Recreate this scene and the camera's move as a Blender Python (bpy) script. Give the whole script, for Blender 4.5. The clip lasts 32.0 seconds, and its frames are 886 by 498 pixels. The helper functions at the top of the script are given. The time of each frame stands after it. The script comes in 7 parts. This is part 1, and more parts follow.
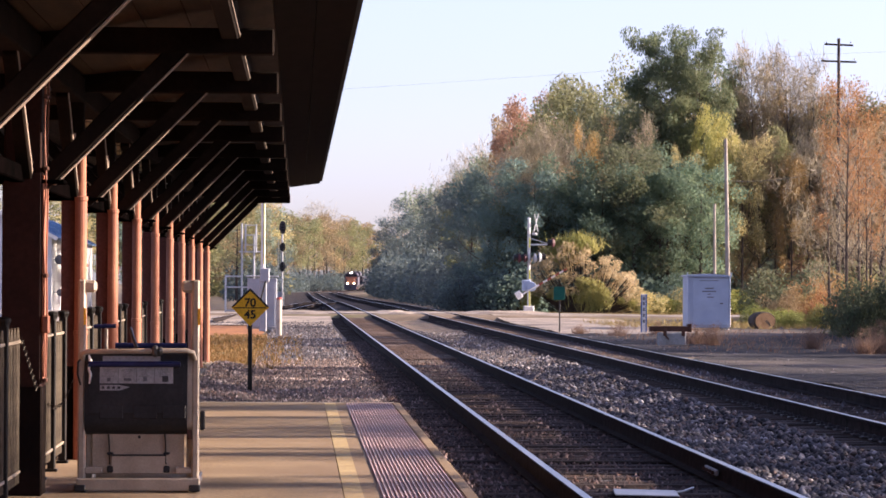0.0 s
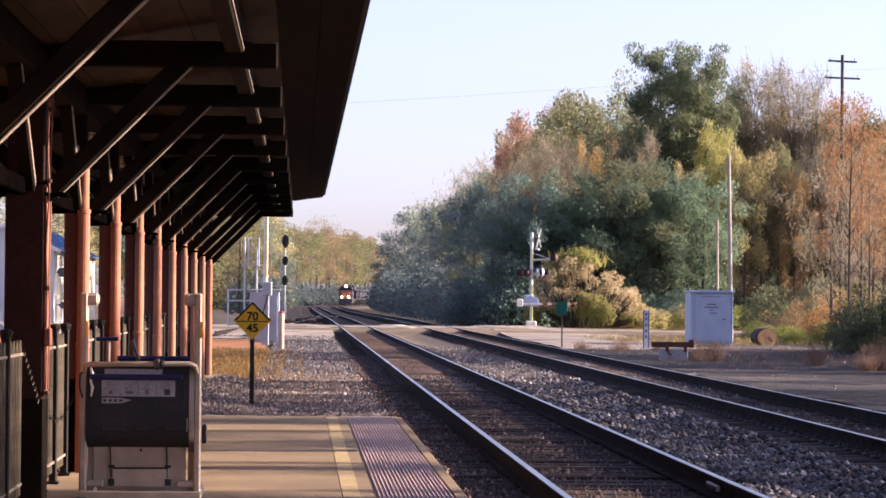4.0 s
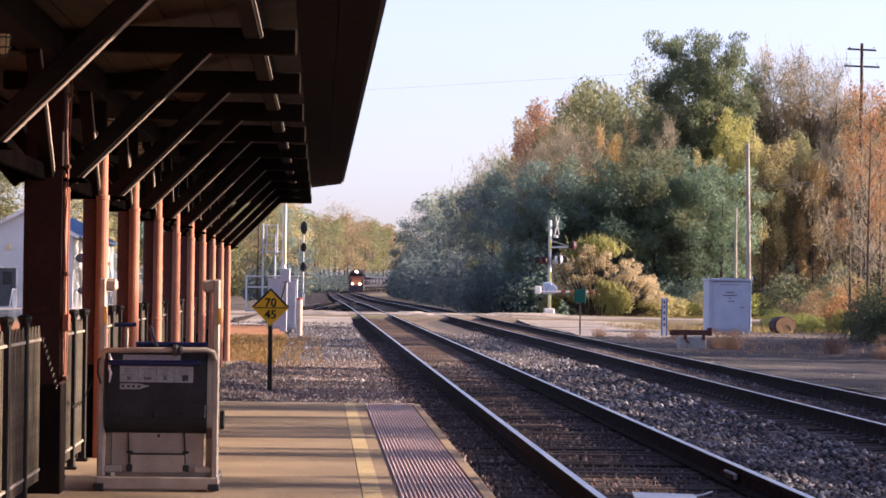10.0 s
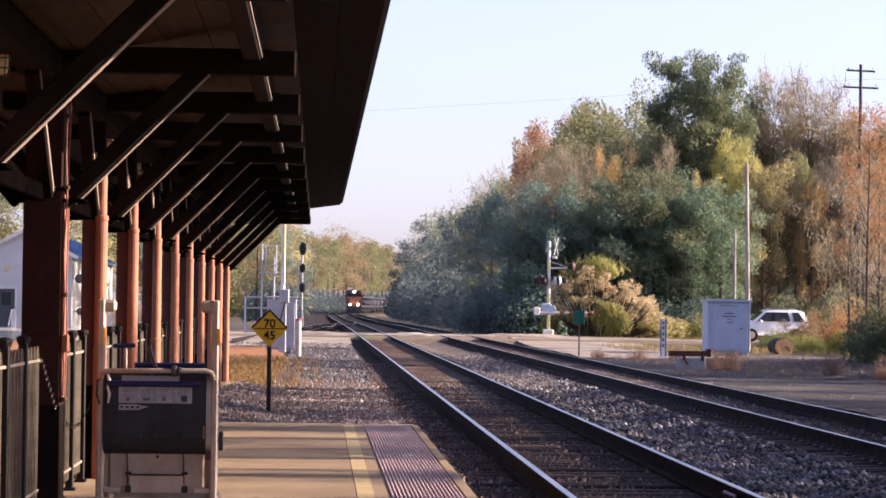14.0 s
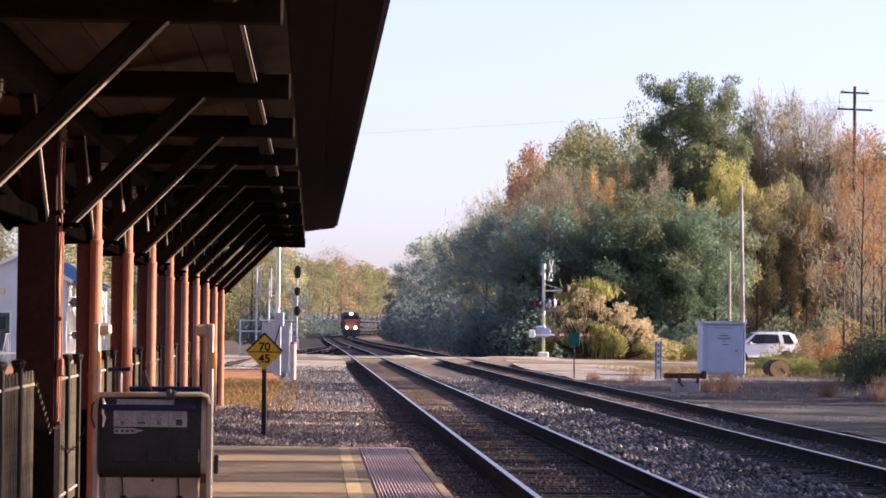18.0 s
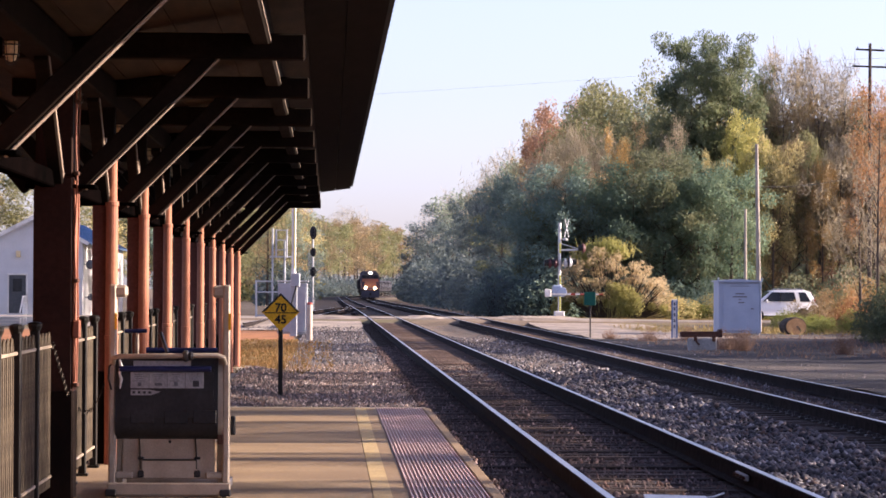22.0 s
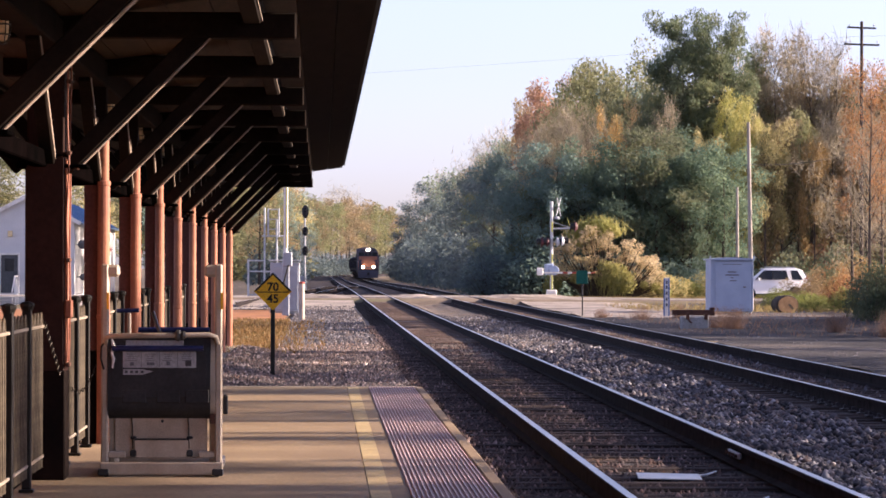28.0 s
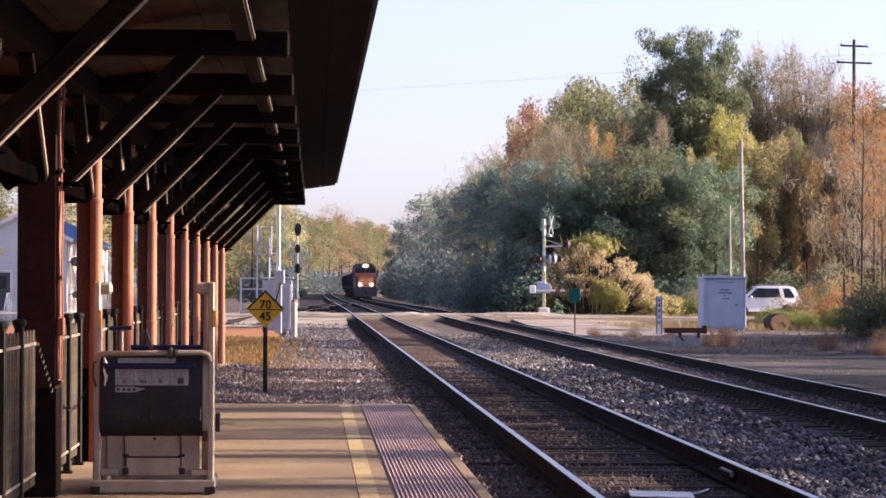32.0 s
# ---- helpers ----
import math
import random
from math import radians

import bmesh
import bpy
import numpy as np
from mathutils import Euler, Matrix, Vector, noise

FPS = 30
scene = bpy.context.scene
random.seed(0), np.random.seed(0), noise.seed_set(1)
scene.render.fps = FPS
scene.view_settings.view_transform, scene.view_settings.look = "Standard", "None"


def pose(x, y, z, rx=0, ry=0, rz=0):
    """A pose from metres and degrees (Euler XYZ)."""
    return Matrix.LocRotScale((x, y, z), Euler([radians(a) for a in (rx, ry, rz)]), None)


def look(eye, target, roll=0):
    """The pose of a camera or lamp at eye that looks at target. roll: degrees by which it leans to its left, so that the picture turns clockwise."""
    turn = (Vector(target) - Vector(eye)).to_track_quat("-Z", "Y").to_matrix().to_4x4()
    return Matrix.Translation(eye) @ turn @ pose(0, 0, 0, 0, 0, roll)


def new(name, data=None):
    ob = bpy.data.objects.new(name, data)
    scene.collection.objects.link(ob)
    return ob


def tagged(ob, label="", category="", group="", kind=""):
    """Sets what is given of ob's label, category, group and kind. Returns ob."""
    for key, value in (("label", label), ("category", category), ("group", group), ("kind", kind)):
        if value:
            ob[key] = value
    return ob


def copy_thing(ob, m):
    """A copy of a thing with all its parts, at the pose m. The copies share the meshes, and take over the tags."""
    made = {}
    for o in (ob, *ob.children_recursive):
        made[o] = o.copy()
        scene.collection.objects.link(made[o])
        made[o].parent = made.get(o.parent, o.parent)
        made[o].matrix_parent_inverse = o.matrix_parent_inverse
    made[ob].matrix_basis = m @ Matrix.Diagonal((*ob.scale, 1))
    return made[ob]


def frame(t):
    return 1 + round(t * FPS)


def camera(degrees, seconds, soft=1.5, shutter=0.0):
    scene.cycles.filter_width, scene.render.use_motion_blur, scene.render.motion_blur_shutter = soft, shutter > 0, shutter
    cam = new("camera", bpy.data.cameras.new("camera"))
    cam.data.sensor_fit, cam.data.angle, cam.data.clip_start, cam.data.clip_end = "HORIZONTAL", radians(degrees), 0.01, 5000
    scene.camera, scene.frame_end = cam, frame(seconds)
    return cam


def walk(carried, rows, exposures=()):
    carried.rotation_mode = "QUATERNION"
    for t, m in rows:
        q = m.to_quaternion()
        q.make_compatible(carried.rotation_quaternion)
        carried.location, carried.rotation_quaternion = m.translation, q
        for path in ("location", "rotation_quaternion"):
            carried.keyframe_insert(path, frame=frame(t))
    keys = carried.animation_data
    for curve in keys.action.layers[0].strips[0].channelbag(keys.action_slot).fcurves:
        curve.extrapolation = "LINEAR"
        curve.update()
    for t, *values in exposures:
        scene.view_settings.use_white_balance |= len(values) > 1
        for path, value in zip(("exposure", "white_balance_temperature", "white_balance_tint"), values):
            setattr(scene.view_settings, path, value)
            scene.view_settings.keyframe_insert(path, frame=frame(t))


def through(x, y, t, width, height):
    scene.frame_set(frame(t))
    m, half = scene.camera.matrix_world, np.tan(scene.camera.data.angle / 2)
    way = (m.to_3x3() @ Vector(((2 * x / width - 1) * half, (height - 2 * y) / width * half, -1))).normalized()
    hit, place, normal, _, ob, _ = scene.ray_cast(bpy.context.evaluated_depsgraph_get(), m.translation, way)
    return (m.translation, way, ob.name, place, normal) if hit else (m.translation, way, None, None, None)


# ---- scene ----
# ---------------------------------------------------------------- camera
# x runs to the right across the tracks, y ahead along them, z = 0 is the platform.
EYE = 1.55
cam = camera(18.07, 32.0, soft=1.65)
TURNS = [  # seconds, yaw, pitch, roll of the held camera
    (0.0, -2.961, 0.721, -0.240),
    (0.5, -2.910, 0.703, -0.262),
    (1.0, -3.138, 0.504, -0.446),
    (1.5, -3.386, 0.579, -0.493),
    (2.0, -3.140, 0.711, -0.542),
    (2.5, -3.078, 0.701, -0.481),
    (3.0, -3.191, 0.893, -0.296),
    (3.5, -3.074, 1.022, -0.445),
    (5.5, -2.454, 0.753, -0.420),
    (6.0, -2.259, 0.089, -0.495),
    (6.5, -2.044, -0.018, -0.599),
    (7.0, -2.006, 0.061, -0.622),
    (7.5, -2.225, 0.178, -0.794),
    (8.0, -2.398, 0.474, -0.787),
    (8.5, -2.460, 0.304, -0.920),
    (9.0, -2.557, 0.434, -0.836),
    (9.5, -2.491, 0.734, -0.627),
    (10.0, -2.537, 0.750, -0.751),
    (10.5, -2.630, 0.704, -0.571),
    (11.0, -2.843, 0.926, -0.634),
    (11.5, -2.831, 0.861, -0.633),
    (12.0, -2.680, 0.953, -0.578),
    (12.5, -2.695, 1.004, -0.643),
    (13.0, -2.725, 1.133, -0.853),
    (13.5, -2.667, 1.177, -0.722),
    (14.0, -2.558, 1.180, -0.772),
    (14.5, -2.723, 1.316, -0.782),
    (16.5, -2.841, 1.391, -0.728),
    (17.0, -2.598, 1.514, -0.738),
    (17.5, -2.664, 1.779, -0.677),
    (18.0, -2.662, 1.651, -0.626),
    (18.5, -2.736, 1.451, -0.570),
    (19.0, -2.857, 1.589, -0.703),
    (19.5, -2.842, 1.677, -0.482),
    (20.0, -3.009, 1.567, -0.397),
    (20.5, -2.972, 1.543, -0.402),
    (21.0, -2.972, 1.492, -0.369),
    (21.5, -2.876, 1.611, -0.429),
    (22.0, -2.334, 0.824, -0.293),
    (22.5, -1.768, 0.179, -0.145),
    (23.0, -1.853, 0.245, -0.005),
    (23.5, -1.821, 0.216, -0.126),
    (24.0, -1.874, 0.233, -0.145),
    (24.5, -2.069, 0.166, -0.264),
    (25.0, -2.427, 0.258, -0.203),
    (25.5, -2.362, 0.374, -0.293),
    (27.5, -2.473, 0.485, -0.244),
    (28.0, -2.496, 0.390, -0.161),
    (28.5, -2.492, 0.529, -0.131),
    (29.0, -2.554, 0.410, -0.183),
    (29.5, -2.662, 0.431, -0.256),
    (30.0, -2.557, 0.466, -0.140),
    (30.5, -2.314, 0.363, -0.085),
    (31.0, -2.532, 0.553, -0.124),
    (31.5, -2.673, 0.608, -0.140),
    (32.0, -2.650, 0.755, -0.197),
]
walk(cam, [(t, pose(0, 0, EYE, 90 + pitch, roll, yaw)) for t, yaw, pitch, roll in TURNS],
     exposures=[(0.0, 1.95, 5680, 19), (32.0, 1.95, 5680, 19)])

# ---------------------------------------------------------------- light
SUN_UP, SUN_AHEAD = 19.5, 2.0          # degrees above the horizon, and ahead of square right
world = bpy.data.worlds.new("world")
scene.world = world
world.use_nodes = True
wn = world.node_tree.nodes
sky = wn.new("ShaderNodeTexSky")
sky.sky_type, sky.sun_disc = "NISHITA", False
sky.sun_elevation, sky.sun_rotation = radians(SUN_UP), radians(90 - SUN_AHEAD)
sky.air_density, sky.dust_density, sky.ozone_density = 1.0, 0.9, 3.0
wn["Background"].inputs["Strength"].default_value = 0.0665
soft_sky = wn.new("ShaderNodeHueSaturation")          # thin autumn haze pales the blue
soft_sky.inputs["Saturation"].default_value = 0.65
hazy_sky = wn.new("ShaderNodeMix")
hazy_sky.data_type, hazy_sky.blend_type = "RGBA", "MULTIPLY"
hazy_sky.inputs["Factor"].default_value, hazy_sky.inputs["B"].default_value = 1.0, (1.10, 0.957, 1.03, 1)
world.node_tree.links.new(sky.outputs[0], soft_sky.inputs["Color"])
world.node_tree.links.new(soft_sky.outputs[0], hazy_sky.inputs["A"])
world.node_tree.links.new(hazy_sky.outputs["Result"], wn["Background"].inputs["Color"])
sun_data = bpy.data.lights.new("sun", "SUN")
sun_data.energy, sun_data.angle, sun_data.color = 5.0, radians(0.6), (1.0, 0.76, 0.51)
sun = new("sun", sun_data)
ca, ce = radians(SUN_AHEAD), radians(SUN_UP)
SUN_DIR = Vector((math.cos(ce) * math.cos(ca), math.cos(ce) * math.sin(ca), math.sin(ce)))
sun.matrix_world = look(SUN_DIR * 100, (0, 0, 0))

# ---------------------------------------------------------------- mesh tools
RND = random.Random(7)


class Mesh:
    """Collects corners and faces of one part."""

    def __init__(self):
        self.v, self.f = [], []

    def add(self, verts, faces):
        n = len(self.v)
        self.v += [tuple(p) for p in verts]
        self.f += [tuple(i + n for i in f) for f in faces]
        return self

    def box(self, c, s, m=None):
        x, y, z = (k / 2 for k in s)
        pts = [Vector((a * x, b * y, d * z)) for a in (-1, 1) for b in (-1, 1) for d in (-1, 1)]
        pts = [(m @ p if m else p) + Vector(c) for p in pts]
        return self.add(pts, [(0, 1, 3, 2), (4, 6, 7, 5), (0, 4, 5, 1), (2, 3, 7, 6), (0, 2, 6, 4), (1, 5, 7, 3)])

    def cbox(self, c, s, b=0.01, m=None):
        """A box with chamfered edges."""
        h = [k / 2 for k in s]
        b = min(b, min(h) * 0.9)
        pts, idx = [], {}
        for i in (-1, 1):
            for j in (-1, 1):
                for k in (-1, 1):
                    for ax in range(3):
                        p = [i * (h[0] - b), j * (h[1] - b), k * (h[2] - b)]
                        p[ax] = (i, j, k)[ax] * h[ax]
                        idx[i, j, k, ax] = len(pts)
                        p = Vector(p)
                        pts.append((m @ p if m else p) + Vector(c))
        faces = []
        for ax in range(3):
            o1, o2 = (ax + 1) % 3, (ax + 2) % 3
            for s_ in (-1, 1):
                ring = []
                for a, d in ((-1, -1), (1, -1), (1, 1), (-1, 1)):
                    q = [0, 0, 0]
                    q[ax], q[o1], q[o2] = s_, a, d
                    ring.append(idx[(*q, ax)])
                faces.append(tuple(ring if s_ > 0 else ring[::-1]))
            for a in (-1, 1):
                for d in (-1, 1):
                    q1, q2 = [0, 0, 0], [0, 0, 0]
                    q1[ax], q2[ax] = -1, 1
                    q1[o1] = q2[o1] = a
                    q1[o2] = q2[o2] = d
                    r = (idx[(*q1, o1)], idx[(*q2, o1)], idx[(*q2, o2)], idx[(*q1, o2)])
                    faces.append(r if a * d > 0 else r[::-1])
        for i in (-1, 1):
            for j in (-1, 1):
                for k in (-1, 1):
                    r = (idx[i, j, k, 0], idx[i, j, k, 1], idx[i, j, k, 2])
                    faces.append(r if i * j * k > 0 else r[::-1])
        return self.add(pts, faces)

    def beam(self, p, q, w, h, b=0.0, up=(0, 0, 1)):
        """A straight timber of width w and height h from p to q."""
        p, q = Vector(p), Vector(q)
        d = (q - p).normalized()
        side = d.cross(Vector(up))
        side = side.normalized() if side.length > 1e-4 else Vector((1, 0, 0))
        top = side.cross(d)
        m = Matrix((side, d, top)).transposed()
        c, s = (p + q) / 2, (w, (q - p).length, h)
        return self.cbox(c, s, b, m) if b else self.box(c, s, m)

    def tube(self, pts, r, n=8, caps=True):
        """A round bar along a list of places; r: one radius or one for each."""
        pts = [Vector(p) for p in pts]
        rs = r if isinstance(r, (list, tuple)) else [r] * len(pts)
        rings, ref = [], None
        base = len(self.v)
        for i, p in enumerate(pts):
            d = (pts[min(i + 1, len(pts) - 1)] - pts[max(i - 1, 0)]).normalized()
            if ref is None:
                ref = d.orthogonal().normalized()
            ref = (ref - d * ref.dot(d)).normalized()
            o = d.cross(ref)
            self.v += [tuple(p + rs[i] * (math.cos(a) * ref + math.sin(a) * o)) for a in (2 * math.pi * k / n for k in range(n))]
            rings.append(base + i * n)
        for a, b in zip(rings, rings[1:]):
            self.f += [(a + k, a + (k + 1) % n, b + (k + 1) % n, b + k) for k in range(n)]
        if caps:
            self.f += [tuple(range(rings[0] + n - 1, rings[0] - 1, -1)), tuple(range(rings[-1], rings[-1] + n))]
        return self

    def lathe(self, c, prof, n=16, axis="z"):
        """A turned shape: prof is a list of (radius, height)."""
        base = len(self.v)
        for r, h in prof:
            for k in range(n):
                a = 2 * math.pi * k / n
                p = (r * math.cos(a), r * math.sin(a), h)
                p = {"z": p, "x": (p[2], p[0], p[1]), "y": (p[1], p[2], p[0])}[axis]
                self.v.append((c[0] + p[0], c[1] + p[1], c[2] + p[2]))
        for i in range(len(prof) - 1):
            a, b = base + i * n, base + (i + 1) * n
            self.f += [(a + k, a + (k + 1) % n, b + (k + 1) % n, b + k) for k in range(n)]
        self.f += [tuple(range(base + n - 1, base - 1, -1)), tuple(range(base + (len(prof) - 1) * n, base + len(prof) * n))]
        return self

    def prism(self, outline, a, b, axis="y"):
        """An outline of (u, w) pulled from a to b along an axis (y: u = x, w = z; x: u = y, w = z; z: u = x, w = y)."""
        put = {"y": lambda u, w, k: (u, k, w), "x": lambda u, w, k: (k, u, w), "z": lambda u, w, k: (u, w, k)}[axis]
        n = len(outline)
        pts = [put(u, w, a) for u, w in outline] + [put(u, w, b) for u, w in outline]
        return self.add(pts, [tuple(range(n - 1, -1, -1)), tuple(range(n, 2 * n))] + [(i, (i + 1) % n, n + (i + 1) % n, n + i) for i in range(n)])

    def data(self, name, mats, smooth=False, fix=True):
        me = bpy.data.meshes.new(name)
        me.from_pydata(self.v, [], self.f)
        for m in mats if isinstance(mats, (list, tuple)) else [mats]:
            me.materials.append(m)
        if fix and len(self.f) < 4000:
            bm = bmesh.new()
            bm.from_mesh(me)
            bmesh.ops.recalc_face_normals(bm, faces=bm.faces)
            bm.to_mesh(me)
            bm.free()
        if smooth:
            me.polygons.foreach_set("use_smooth", [True] * len(me.polygons))
            me.set_sharp_from_angle(angle=radians(40))
        me.update()
        return me


def part(name, mesh, material, parent=None, label="", smooth=False):
    """Links a Mesh as one object under a thing or a part."""
    ob = new(name, mesh.data(name, material, smooth) if isinstance(mesh, Mesh) else mesh)
    ob.parent = parent
    return tagged(ob, label)


def thing(name, label, category, m=None, group="", kind=""):
    """An Empty at the base of a thing of several parts."""
    ob = new(name)
    ob.empty_display_size = 0.2
    if m:
        ob.matrix_basis = m
    return tagged(ob, label, category, group, kind)


def single(name, mesh, material, label, category, m=None, group="", kind="", smooth=False):
    ob = part(name, mesh, material, None, "", smooth)
    if m:
        ob.matrix_basis = m
    return tagged(ob, label, category, group, kind)


def arrays(name, verts, faces, material):
    """A mesh from numpy arrays of triangles or quads."""
    me = bpy.data.meshes.new(name)
    k = faces.shape[1]
    me.vertices.add(len(verts))
    me.vertices.foreach_set("co", verts.astype(np.float32).ravel())
    me.loops.add(faces.size)
    me.loops.foreach_set("vertex_index", faces.astype(np.int32).ravel())
    me.polygons.add(len(faces))
    me.polygons.foreach_set("loop_start", np.arange(0, faces.size, k, dtype=np.int32))
    me.polygons.foreach_set("loop_total", np.full(len(faces), k, dtype=np.int32))
    me.materials.append(material)
    me.update(calc_edges=True)
    return me


# ---------------------------------------------------------------- materials
def material(name, rough=0.7, metal=0.0):
    m = bpy.data.materials.new(name)
    m.use_nodes = True
    b = m.node_tree.nodes["Principled BSDF"]
    b.inputs["Roughness"].default_value, b.inputs["Metallic"].default_value = rough, metal
    return m, m.node_tree.nodes, m.node_tree.links, b


def noise_node(nodes, links, coord, scale, detail=4.0, stretch=None, rough=0.55):
    n = nodes.new("ShaderNodeTexNoise")
    n.inputs["Scale"].default_value, n.inputs["Detail"].default_value = scale, detail
    n.inputs["Roughness"].default_value = rough
    if stretch:
        mp = nodes.new("ShaderNodeMapping")
        mp.inputs["Scale"].default_value = stretch
        links.new(coord, mp.inputs["Vector"])
        coord = mp.outputs[0]
    links.new(coord, n.inputs["Vector"])
    return n.outputs["Fac"]


def ramp_node(nodes, links, fac, stops):
    r = nodes.new("ShaderNodeValToRGB")
    while len(r.color_ramp.elements) < len(stops):
        r.color_ramp.elements.new(0.5)
    for e, (pos, col) in zip(r.color_ramp.elements, stops):
        e.position, e.color = pos, (*col, 1)
    links.new(fac, r.inputs["Fac"])
    return r.outputs["Color"]


def mix_node(nodes, links, fac, a, b, mode="MIX"):
    n = nodes.new("ShaderNodeMix")
    n.data_type, n.blend_type = "RGBA", mode
    for socket, value in ((n.inputs["Factor"], fac), (n.inputs["A"], a), (n.inputs["B"], b)):
        if isinstance(value, (int, float)):
            socket.default_value = value
        elif isinstance(value, tuple):
            socket.default_value = (*value, 1)
        else:
            links.new(value, socket)
    return n.outputs["Result"]


def surface(name, dark, light, scale=6.0, fine=60.0, rough=0.75, metal=0.0, bump=0.2, stretch=None, stain=None, each=0.0, spec=0.25, dist=0.01, grit=0.7):
    """A worn surface: two scales of colour change between dark and light, fine relief, stains, and a change from piece to piece."""
    m, nodes, links, b = material(name, rough, metal)
    co = nodes.new("ShaderNodeTexCoord").outputs["Object"]
    big, small = noise_node(nodes, links, co, scale, 5, stretch), noise_node(nodes, links, co, fine, 3, stretch)
    col = ramp_node(nodes, links, big, [(0.3, dark), (0.7, light)])
    grain = ramp_node(nodes, links, small, [(0.3, (0.6, 0.6, 0.6)), (0.7, (1.15, 1.15, 1.15))])
    col = mix_node(nodes, links, grit, col, grain, "MULTIPLY")
    if stain:
        where = ramp_node(nodes, links, noise_node(nodes, links, co, scale * 0.37, 6), [(0.5, (0, 0, 0)), (0.68, (1, 1, 1))])
        col = mix_node(nodes, links, where, col, stain)
    if each:
        info = nodes.new("ShaderNodeObjectInfo").outputs["Random"]
        col = mix_node(nodes, links, each, col, ramp_node(nodes, links, info, [(0.0, (0.35, 0.35, 0.35)), (1.0, (1.5, 1.5, 1.5))]), "MULTIPLY")
    links.new(col, b.inputs["Base Color"])
    b.inputs["Specular IOR Level"].default_value = spec
    if bump:
        bp = nodes.new("ShaderNodeBump")
        bp.inputs["Strength"].default_value, bp.inputs["Distance"].default_value = bump, dist
        links.new(small, bp.inputs["Height"])
        links.new(bp.outputs[0], b.inputs["Normal"])
    return m


def leaf_material(name, cols, through=0.35, rough=0.6):
    """Leaves: the tint drifts through cols from bough to bough and a little from leaf to leaf; light shines through."""
    m, nodes, links, b = material(name, rough)
    geo = nodes.new("ShaderNodeNewGeometry")
    info = nodes.new("ShaderNodeObjectInfo")
    co = nodes.new("ShaderNodeTexCoord")
    drift = nodes.new("ShaderNodeTexNoise")
    drift.noise_dimensions = "4D"
    drift.inputs["Scale"].default_value, drift.inputs["Detail"].default_value = 0.55, 3.0
    links.new(co.outputs["Object"], drift.inputs["Vector"])
    shift = nodes.new("ShaderNodeMath")
    shift.operation, shift.inputs[1].default_value = "MULTIPLY", 40.0
    links.new(info.outputs["Random"], shift.inputs[0])
    links.new(shift.outputs[0], drift.inputs["W"])
    wide = nodes.new("ShaderNodeMapRange")
    wide.inputs["From Min"].default_value, wide.inputs["From Max"].default_value = 0.3, 0.7
    links.new(drift.outputs["Fac"], wide.inputs["Value"])
    both = nodes.new("ShaderNodeMix")
    both.inputs["Factor"].default_value = 0.35
    links.new(wide.outputs[0], both.inputs["A"])
    links.new(geo.outputs["Random Per Island"], both.inputs["B"])
    n = len(cols)
    col = ramp_node(nodes, links, both.outputs["Result"], [((i + 0.5) / n, c) for i, c in enumerate(cols)])
    tint = ramp_node(nodes, links, info.outputs["Random"], [(0.0, (0.82, 0.82, 0.86)), (1.0, (1.18, 1.15, 1.08))])
    col = mix_node(nodes, links, 1.0, col, tint, "MULTIPLY")
    b.inputs["Specular IOR Level"].default_value = 0.2
    links.new(col, b.inputs["Base Color"])
    tr = nodes.new("ShaderNodeBsdfTranslucent")
    links.new(col, tr.inputs["Color"])
    mx = nodes.new("ShaderNodeMixShader")
    mx.inputs[0].default_value = through
    links.new(b.outputs[0], mx.inputs[1])
    links.new(tr.outputs[0], mx.inputs[2])
    links.new(mx.outputs[0], nodes["Material Output"].inputs["Surface"])
    return m


def glow(name, colour, strength):
    m, nodes, links, b = material(name, 0.3)
    b.inputs["Base Color"].default_value = (*colour, 1)
    b.inputs["Emission Color"].default_value = (*colour, 1)
    b.inputs["Emission Strength"].default_value = strength
    return m


BRICK = surface("old_brick", (0.16, 0.065, 0.045), (0.28, 0.12, 0.08), 4, 30, 0.9, bump=0.3)
CONCRETE = surface("platform_concrete", (0.20, 0.14, 0.08), (0.325, 0.242, 0.148), 1.1, 26, 0.8, bump=0.25, stain=(0.19, 0.135, 0.085))
PAVEMENT_DARK = surface("dark_pavement", (0.018, 0.016, 0.015), (0.042, 0.037, 0.033), 0.9, 30, 0.9, bump=0.3, spec=0.1)
BALLAST_DUSTY = surface("dusty_ballast", (0.09, 0.075, 0.063), (0.25, 0.215, 0.18), 2.5, 16, 0.95, bump=1.0, stain=(0.17, 0.115, 0.075), dist=0.05, spec=0.1)
EDGE_STONE = surface("edge_concrete", (0.29, 0.245, 0.18), (0.42, 0.36, 0.275), 3, 40, 0.85, bump=0.3)
YELLOW_LINE = surface("yellow_line_paint", (0.35, 0.26, 0.125), (0.47, 0.36, 0.18), 3, 30, 0.7, stain=(0.28, 0.205, 0.115))
TACTILE = surface("tactile_red", (0.20, 0.10, 0.095), (0.30, 0.15, 0.14), 4, 60, 0.6)
TACTILE_BAR = surface("tactile_bar", (0.37, 0.26, 0.245), (0.49, 0.35, 0.33), 4, 60, 0.5)
BALLAST = surface("ballast_grit", (0.025, 0.023, 0.025), (0.09, 0.082, 0.082), 4, 22, 0.9, bump=1.0, stain=(0.09, 0.06, 0.04), dist=0.05, spec=0.1)
TIE = surface("tie_timber", (0.024, 0.019, 0.018), (0.078, 0.060, 0.053), 3, 30, 0.85, bump=0.5, stretch=(1, 6, 6), each=0.7, spec=0.08)
